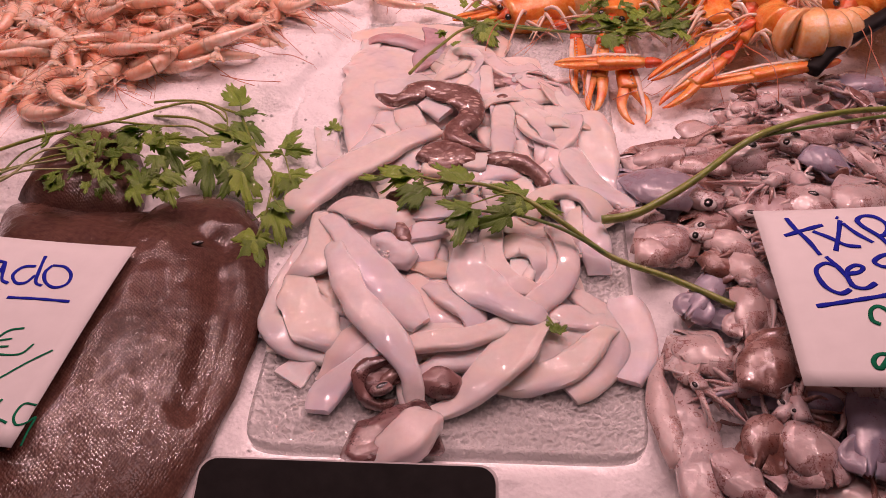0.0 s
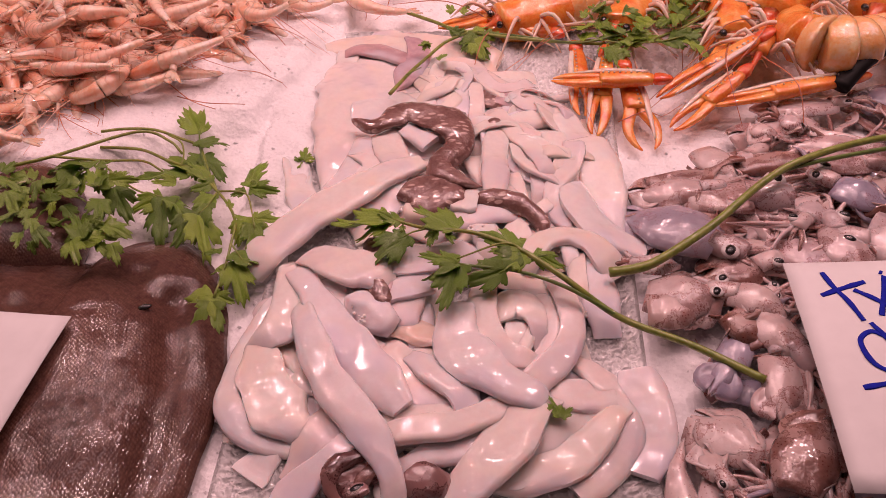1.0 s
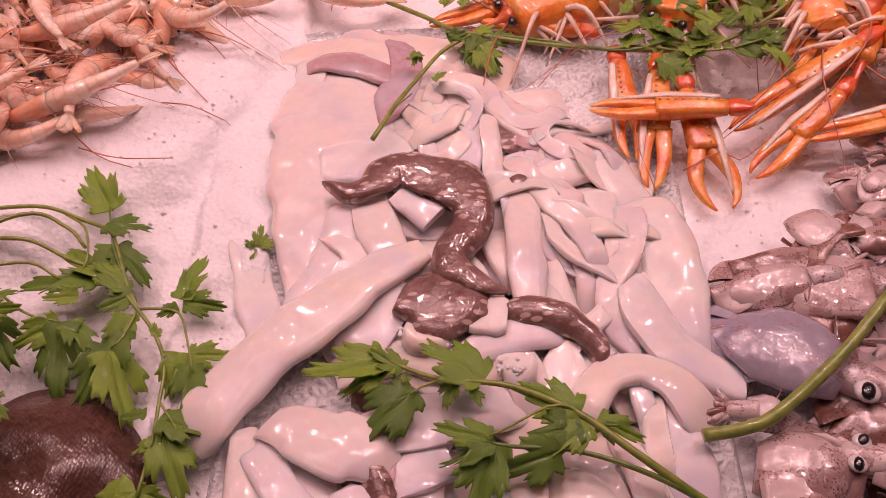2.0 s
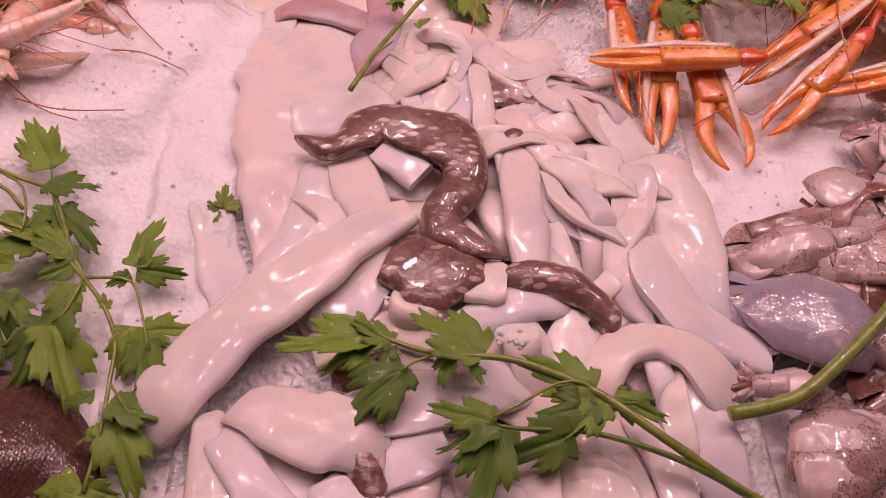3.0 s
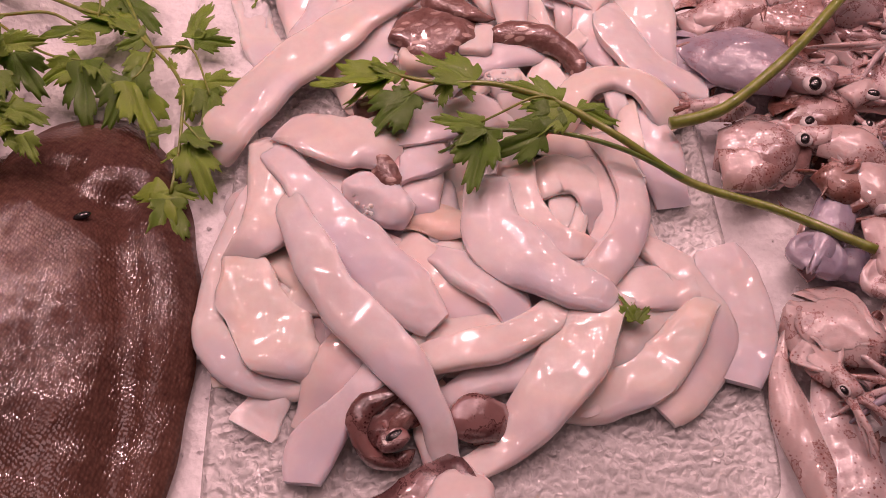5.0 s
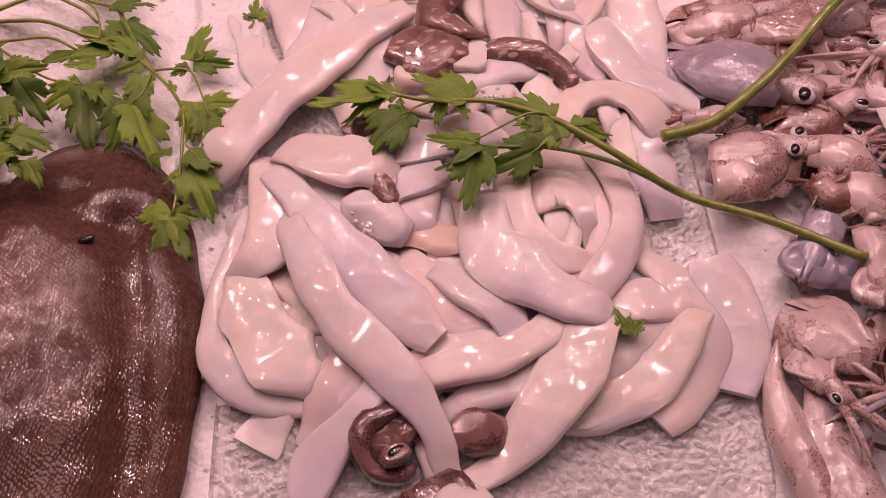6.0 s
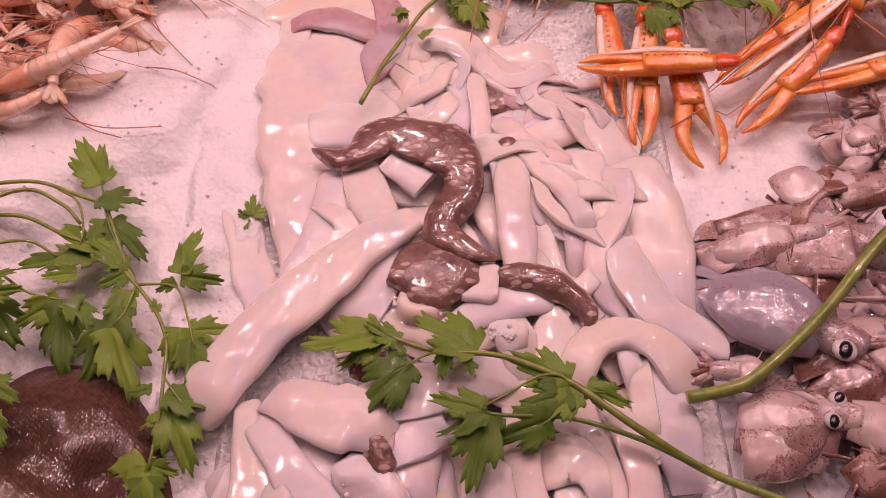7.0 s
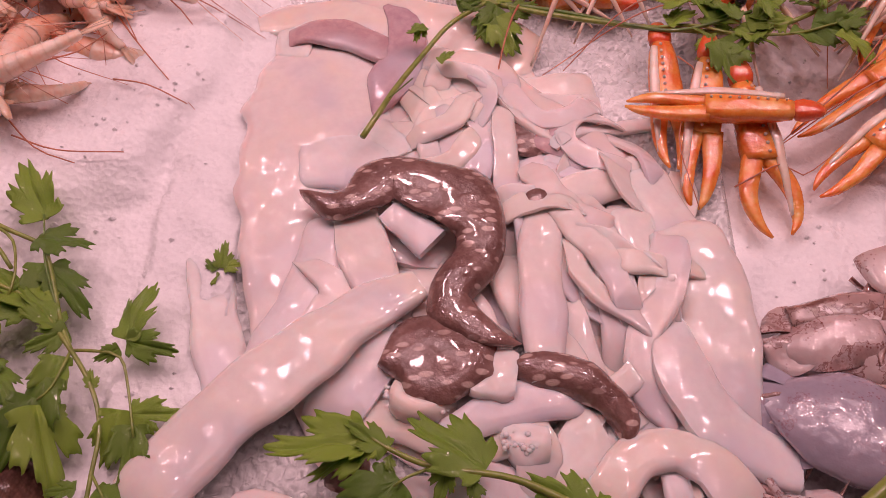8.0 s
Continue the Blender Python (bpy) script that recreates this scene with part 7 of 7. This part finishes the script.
# ---- shrimps ----
def shrimp_model(seed):
    """A whole pink shrimp about 90 mm long lying on its side: ringed body, carapace, tail fan, legs, feelers, eyes."""
    rng = random.Random(seed)
    ob = thing("shrimp", (0, 0, 0), "whole pink orange shrimp with long feelers, in the heap", "shrimp", "shrimp heap")
    curl = (1.8, 3.0, 1.0, 3.8, 1.3, 2.4)[seed % 6]
    size = 0.082
    line = []
    x = y = 0.0
    for i in range(15):
        t = i / 14
        a = -curl * 0.5 + curl * t ** 0.85
        line.append((x, y, 0.001 * math.sin(3 * t), 0.0132 * (0.72 + 0.5 * math.sin(min(1, t * 1.5) * 2.2)) * (1 - 0.62 * max(0, t - 0.42) / 0.58)))
        x += math.cos(a) * size / 14
        y += math.sin(a) * size / 14
    cut = 6
    v, f = sweep(line[:cut], round_section(12, 0.85), 0.003, "open", 0.0006, seed)
    part("carapace", mesh_from("carapace", v, f, SHRIMP), ob)
    rings = []
    for i in range(cut - 1, 14):
        p, q = np.array(line[i]), np.array(line[i + 1])
        rings += [tuple(p + (0, 0, 0, 0.0002)), tuple(p * 0.45 + q * 0.55 + (0, 0, 0, 0.0001)), tuple(p * 0.08 + q * 0.92 - (0, 0, 0, 0.0002))]
    v, f = sweep(rings, round_section(12, 0.85), 0.0014, "open", 0.0003, seed)
    part("tail", mesh_from("tail", v, f, SHRIMP_PALE), ob)
    e, d = Vector(line[-1][:3]), (Vector(line[-1][:3]) - Vector(line[-2][:3])).normalized()
    s = Vector((-d.y, d.x, 0))
    for k in (-1, 0, 1):
        tube("tail_fan", [(*e, 0.0045), (*(e + d * 0.007 + s * k * 0.003), 0.006), (*(e + d * 0.014 + s * k * 0.006), 0.003)], SHRIMP, ob, count=6, flat=0.3, step=0.004)
    h, d = Vector(line[0][:3]), (Vector(line[0][:3]) - Vector(line[1][:3])).normalized()
    s = Vector((-d.y, d.x, 0))
    tube("horn", [(*h, 0.005), (*(h + d * 0.008), 0.0028), (*(h + d * 0.018), 0.0006)], SHRIMP, ob, count=6)
    for k in (-1, 1):
        ball("eye", h + d * 0.001 + Vector((0, 0, 0.0035)) + s * k * 0.004, 0.0018, EYE_BLACK, ob, segs=8)
    for k in range(3):
        a = rng.uniform(-0.9, 0.9)
        w = d * math.cos(a) + s * math.sin(a)
        tube("feeler", [(*(h + d * 0.004), 0.0012), (*(h + w * 0.035 + s * rng.uniform(-.01, .01) + Vector((0, 0, 0.004))), 0.0007), (*(h + w * 0.07 + s * rng.uniform(-.03, .03) - Vector((0, 0, 0.002))), 0.0003)], SHRIMP if k % 2 else ANTENNA, ob, count=4, step=0.009)
    for k in range(4):
        c = Vector(line[1 + 2 * k][:3])
        w = Vector((0.35 - 0.2 * k + rng.uniform(-0.3, 0.3), 1, rng.uniform(-0.2, 0.3))).normalized()
        l = rng.uniform(0.014, 0.026) if k < 3 else 0.009
        tube("leg", [(*(c + w * 0.004), 0.0018), (*(c + w * l * 0.6 + Vector((0.002, 0, 0.001))), 0.0013), (*(c + w * l + Vector((rng.uniform(-.006, .006), 0, -0.002))), 0.0006)], SHRIMP_PALE, ob, count=5, step=0.006)
    return ob


SHRIMP_EDGE = [(-400, 590), (-310, 566), (-268, 605), (-232, 628), (-176, 668), (-142, 708), (-120, 770), (-110, 790)]


def shrimp_patch(x, y):
    """True over the shrimp heap on the bank of ice."""
    for (ax, ay), (bx, by) in zip(SHRIMP_EDGE, SHRIMP_EDGE[1:]):
        if ax <= x <= bx:
            return ay + (by - ay) * (x - ax) / (bx - ax) + 8 < y < 900
    return False


def shrimp_heap():
    rng = random.Random(8)
    models = [shrimp_model(k) for k in range(6)]
    placed = 0
    while placed < 330:
        x, y = rng.uniform(-430, -112), rng.uniform(560, 880)
        if not shrimp_patch(x, y):
            continue
        deep = min(1.0, max(0.0, (y - 600 - 0.55 * (x + 300)) / 120))
        z = 14 + rng.uniform(0, 10 + 22 * max(0.0, deep))
        m = pose(x * MM, y * MM, z * MM, rng.uniform(-35, 35), rng.uniform(-20, 20), rng.uniform(0, 360)) @ Matrix.Scale(rng.uniform(0.75, 1.05), 4)
        if placed < 6:
            models[placed].matrix_basis = m
        else:
            twin = copy_thing(models[placed % 6], m)
            twin.matrix_basis = m
        placed += 1
    for x, y in ((-60, 792), (-85, 800), (-30, 806), (-100, 815), (-55, 822), (-10, 818)):
        m = pose(x * MM, y * MM, 12 * MM, rng.uniform(-30, 30), 0, rng.uniform(0, 360))
        copy_thing(models[1], m)


shrimp_heap()


# ---- langoustines ----
def claw_on(ob, base, tip, wide, gape=0.12, flip=1, mat=None):
    """A long langoustine claw from wrist to tip (mm): ridged palm, two fingers, pale edge, red wrist, row of tubercles."""
    o = ob.location
    b, t = Vector(base) * MM - o, Vector(tip) * MM - o
    d = t - b
    l = d.length
    d.normalize()
    s = d.cross(Vector((0, 0, 1))).normalized() * flip
    up = s.cross(d) * flip
    up = up if up.z > 0 else -up
    w = wide * MM

    def along(u, v, h=0.0):
        return b + d * (u * l) + s * (v * w) + up * (h * w)
    shell_mat = mat or LANGO
    sec = [(math.copysign(abs(math.cos(a)) ** 0.7, math.cos(a)), math.copysign(abs(math.sin(a)) ** 0.7, math.sin(a))) for a in np.linspace(0, 2 * math.pi, 12, endpoint=False)]

    def bar(name, pts, m, label="", ends="open"):
        ring = lambda k: [(k / 2 * x, 0.72 * k / 2 * z) for x, z in sec]
        v, f = sweep(pts, ring, 0.0025, ends, 0.0005, l * 100)
        claw.append(part(name, mesh_from(name, v, f, m), root, label))
    claw = []
    v, f = sweep([(*along(0, 0), w * 0.62), (*along(0.12, 0.02), w * 0.86), (*along(0.38, 0), w * 1.0), (*along(0.52, -0.02), w * 0.95)], lambda k: [(k / 2 * x, 0.72 * k / 2 * z) for x, z in sec], 0.0025, "open", 0.0006, l * 90)
    root = part("claw", mesh_from("claw", v, f, shell_mat), ob)
    bar("finger", [(*along(0.50, -0.26), w * 0.62), (*along(0.72, -0.27 - gape), w * 0.48), (*along(0.9, -0.19 - gape), w * 0.30), (*along(1.0, -0.05 - gape * 0.6), w * 0.08)], shell_mat)
    bar("finger", [(*along(0.50, 0.24), w * 0.60), (*along(0.72, 0.26 + gape), w * 0.46), (*along(0.9, 0.19 + gape), w * 0.28), (*along(0.99, 0.08 + gape * 0.6), w * 0.07)], shell_mat)
    for v0 in (0.40,):
        bar("ridge", [(*along(0.06, v0 * 0.8, 0.26), w * 0.20), (*along(0.35, v0, 0.27), w * 0.30), (*along(0.55, v0 * 1.1, 0.22), w * 0.26), (*along(0.88, v0 * 1.0, 0.04), w * 0.10)], LANGO_PALE, "pale ridge along the claw")
    bar("wrist", [(*along(0.03, 0), w * 0.55), (*along(-0.06, 0.03), w * 0.72), (*along(-0.15, 0.06), w * 0.5), (*along(-0.20, 0.07), w * 0.25)], LANGO_RED, "red orange wrist joint", "taper")
    for k in range(9):
        c = along(0.05 + k * 0.055, 0.12, 0.36)
        part("tubercle", TUBERCLE, root).matrix_local = Matrix.Translation(c) @ Matrix.Scale(w * 0.11, 4)
    return root


def tubercle_mesh():
    bm = bmesh.new()
    bmesh.ops.create_icosphere(bm, subdivisions=1, radius=0.5)
    me = bpy.data.meshes.new("tubercle")
    bm.to_mesh(me)
    bm.free()
    me.polygons.foreach_set("use_smooth", [True] * len(me.polygons))
    me.materials.append(LANGO_PALE)
    return me


TUBERCLE = tubercle_mesh()


def langoustine(axis, claws, label, seed=0, legs=16, eyes=True):
    """axis: head to tail (x, y, z, width) in mm; claws: (wrist, tip, width, gape, flip)."""
    rng = random.Random(seed)
    p = mm(axis)
    o = Vector(p[0][:3])
    ob = thing("langoustine", o, label, "langoustine", "langoustines")
    q = smooth_line([(x - o.x, y - o.y, z - o.z, w) for x, y, z, w in p], 0.004)
    n = len(q)
    c = max(3, int(n * 0.42))
    v, f = sweep([tuple(k) for k in q[:c + 1:2]], round_section(16, 0.85), 0.003, "open", 0.0026, seed)
    part("carapace", mesh_from("carapace", v, f, LANGO), ob)
    segs = 6
    for k in range(segs):
        i0, i1 = c + (n - 1 - c) * k // segs, c + (n - 1 - c) * (k + 1) // segs
        a, b = q[i0], q[max(i1, i0 + 1) if max(i1, i0 + 1) < n else n - 1]
        taper = 1 - 0.45 * k / segs
        d = b - a
        pts = [(*(a - d * 0.15)[:3], a[3] * taper * 0.86), (*(a + d * 0.3)[:3], a[3] * taper * 0.98), (*(a + d * 0.8)[:3], a[3] * taper * 1.10), (*(b + d * 0.04)[:3], a[3] * taper * 1.06)]
        v, f = sweep(pts, round_section(16, 0.85), 0.002, "open", 0.0006, seed + k)
        part("tail_ring", mesh_from("tail_ring", v, f, LANGO_TAIL), ob)
    head = Vector(q[0][:3])
    d = (head - Vector(q[3][:3])).normalized()
    s = d.cross(Vector((0, 0, 1))).normalized()
    tube("horn", [(*head, q[0][3] * 0.5), (*(head + d * 0.012), 0.004), (*(head + d * 0.03), 0.0008)], LANGO_RED, ob)
    if eyes:
        for k in (-1, 1):
            ball("eye", head + d * 0.004 + s * k * 0.010 + Vector((0, 0, 0.006)), 0.0062, EYE_BLACK, ob, "black bean-shaped eye", (1, 1.25, 0.9), segs=12)
    for k in range(legs):
        a = Vector(q[min(n - 1, 1 + k * c // legs)][:3])
        sd = s * (1 if k % 2 else -1)
        w = (sd * rng.uniform(0.6, 1.0) + d * rng.uniform(-0.4, 0.9)).normalized()
        l = rng.uniform(0.03, 0.065)
        tube("leg", [(*(a + sd * 0.008), 0.0046), (*(a + w * l * 0.5 + Vector((0, 0, rng.uniform(0.0, 0.018)))), 0.0036), (*(a + w * l + d * rng.uniform(-.015, .015) + Vector((0, 0, -0.008))), 0.0010)], LANGO_PALE, ob, count=6, step=0.006, label="thin pale leg")
    for k in range(2):
        w = (d + s * rng.uniform(-1.2, 1.2)).normalized()
        tube("feeler", [(*head, 0.0014), (*(head + w * 0.05 + Vector((0, 0, 0.01))), 0.001), (*(head + w * 0.10 + s * rng.uniform(-.03, .03) - Vector((0, 0, 0.012))), 0.0005)], ANTENNA, ob, count=4, step=0.01)
    for w0, t0, wide, gape, flip in claws:
        claw_on(ob, w0, t0, wide, gape, flip)
    return ob


langoustine([(155, 699, 26, 30.4), (174, 728, 28, 34.7), (198, 778, 28, 30.8), (219, 829, 26, 22.9)],
            [((119, 669, 22), (116, 600, 10), 16, 0.08, 1),
             ((140, 655, 24), (123, 580, 6), 17, 0.06, 1),
             ((153, 641, 22), (160, 565, 4), 17, 0.34, -1)],
            'orange langoustine with long claws on ice, partly under parsley', seed=1)
langoustine([(245, 676, 30, 31), (250, 718, 32, 38.6), (257, 779, 30, 37.7)],
            [((169, 617, 30), (95, 630, 22), 15, 0.05, 1),
             ((256, 659, 38), (175, 616, 14), 15, 0.05, -1)],
            'orange langoustine with long claws on ice', seed=2)
langoustine([(289, 713, 30, 23), (308, 744, 32, 27.4), (322, 792, 30, 29)],
            [((240, 631, 24), (181, 587, 6), 15, 0.12, 1),
             ((314, 617, 28), (208, 607, 14), 14, 0.04, 1),
             ((269, 728, 34), (213, 647, 26), 16, 0.08, 1)],
            'orange langoustine with long claws on ice beside the squid', seed=3)
langoustine([(61, 724, 16, 38.9), (104, 740, 18, 46.4), (150, 766, 18, 39.3), (174, 799, 16, 24.1)],
            [((103, 709, 16), (38, 732, 14), 16, 0.05, 1),
             ((88, 747, 18), (9, 723, 14), 15, 0.05, 1)],
            'bright orange langoustine lying beyond the parsley stem', seed=4)
langoustine([(301, 720, 38, 20.4), (292, 678, 40, 32.4), (296, 649, 42, 48.8), (315, 642, 42, 50.9), (345, 656, 40, 43.9), (375, 682, 38, 37)],
            [],
            'large orange langoustine tail curled above the others', seed=5, eyes=False, legs=3)
langoustine([(258, 651, 30, 14), (269, 669, 34, 16.5), (287, 700, 34, 18.8), (310, 736, 32, 15.8)],
            [],
            'orange langoustine with long claws on ice', seed=9, legs=20, eyes=False)
langoustine([(275, 689, 40, 38.8), (293, 718, 42, 53.1), (330, 769, 40, 77.8), (384, 831, 36, 80.4)],
            [],
            'orange langoustine with long claws on ice', seed=6, legs=18)
langoustine([(361, 689, 40, 51.2), (392, 718, 42, 66), (434, 757, 40, 88.4), (477, 791, 36, 86.2)],
            [],
            'orange langoustine with long claws on ice', seed=7, legs=16)
langoustine([(214, 751, 26, 61), (248, 783, 28, 77.3), (291, 822, 28, 72.3)],
            [],
            'orange langoustine with long claws on ice', seed=8, legs=16)


def scoop_handle():
    """The black handle of a scoop resting among the langoustines."""
    ob = thing("scoop", (0.352, 0.645, 0.03), "black plastic scoop handle lying between langoustines and squid", "scoop")
    tube("handle", [(-0.045, -0.035, -0.004, 0.016), (-0.02, -0.014, 0.008, 0.016), (0.04, 0.024, 0.020, 0.016), (0.12, 0.07, 0.03, 0.016)], BLACK_PLASTIC, ob, count=12, flat=0.6)


scoop_handle()


def loose_feelers():
    """Thin broken feelers lying on the ice."""
    for points in FEELERS:
        o = Vector(points[0][:3]) * MM
        ob = thing("broken_feeler", o, "thin reddish broken feeler lying on ice", "feeler", "broken feelers")
        tube("strand", [(x * MM - o.x, y * MM - o.y, z * MM - o.z, w * MM) for x, y, z, w in points], ANTENNA, ob, count=5, step=0.006)


FEELERS = [[(140, 586, 14, 0.9), (163, 597, 16, 0.75), (173, 592, 14, 0.6), (190, 602, 18, 0.45)],
           [(125, 659, 24, 0.9), (134, 645, 22, 0.75), (117, 610, 22, 0.6), (124, 578, 8, 0.45)],
           [(-200, 638, 16, 0.9), (-177, 612, 18, 0.75), (-158, 604, 16, 0.6)],
           [(-190, 621, 16, 0.9), (-167, 611, 17, 0.75), (-137, 610, 16, 0.6)],
           [(-150, 656, 16, 0.9), (-132, 650, 18, 0.75), (-113, 641, 14, 0.6)],
           [(-186, 664, 20, 0.9), (-166, 667, 24, 0.75), (-155, 679, 24, 0.6)]]
loose_feelers()
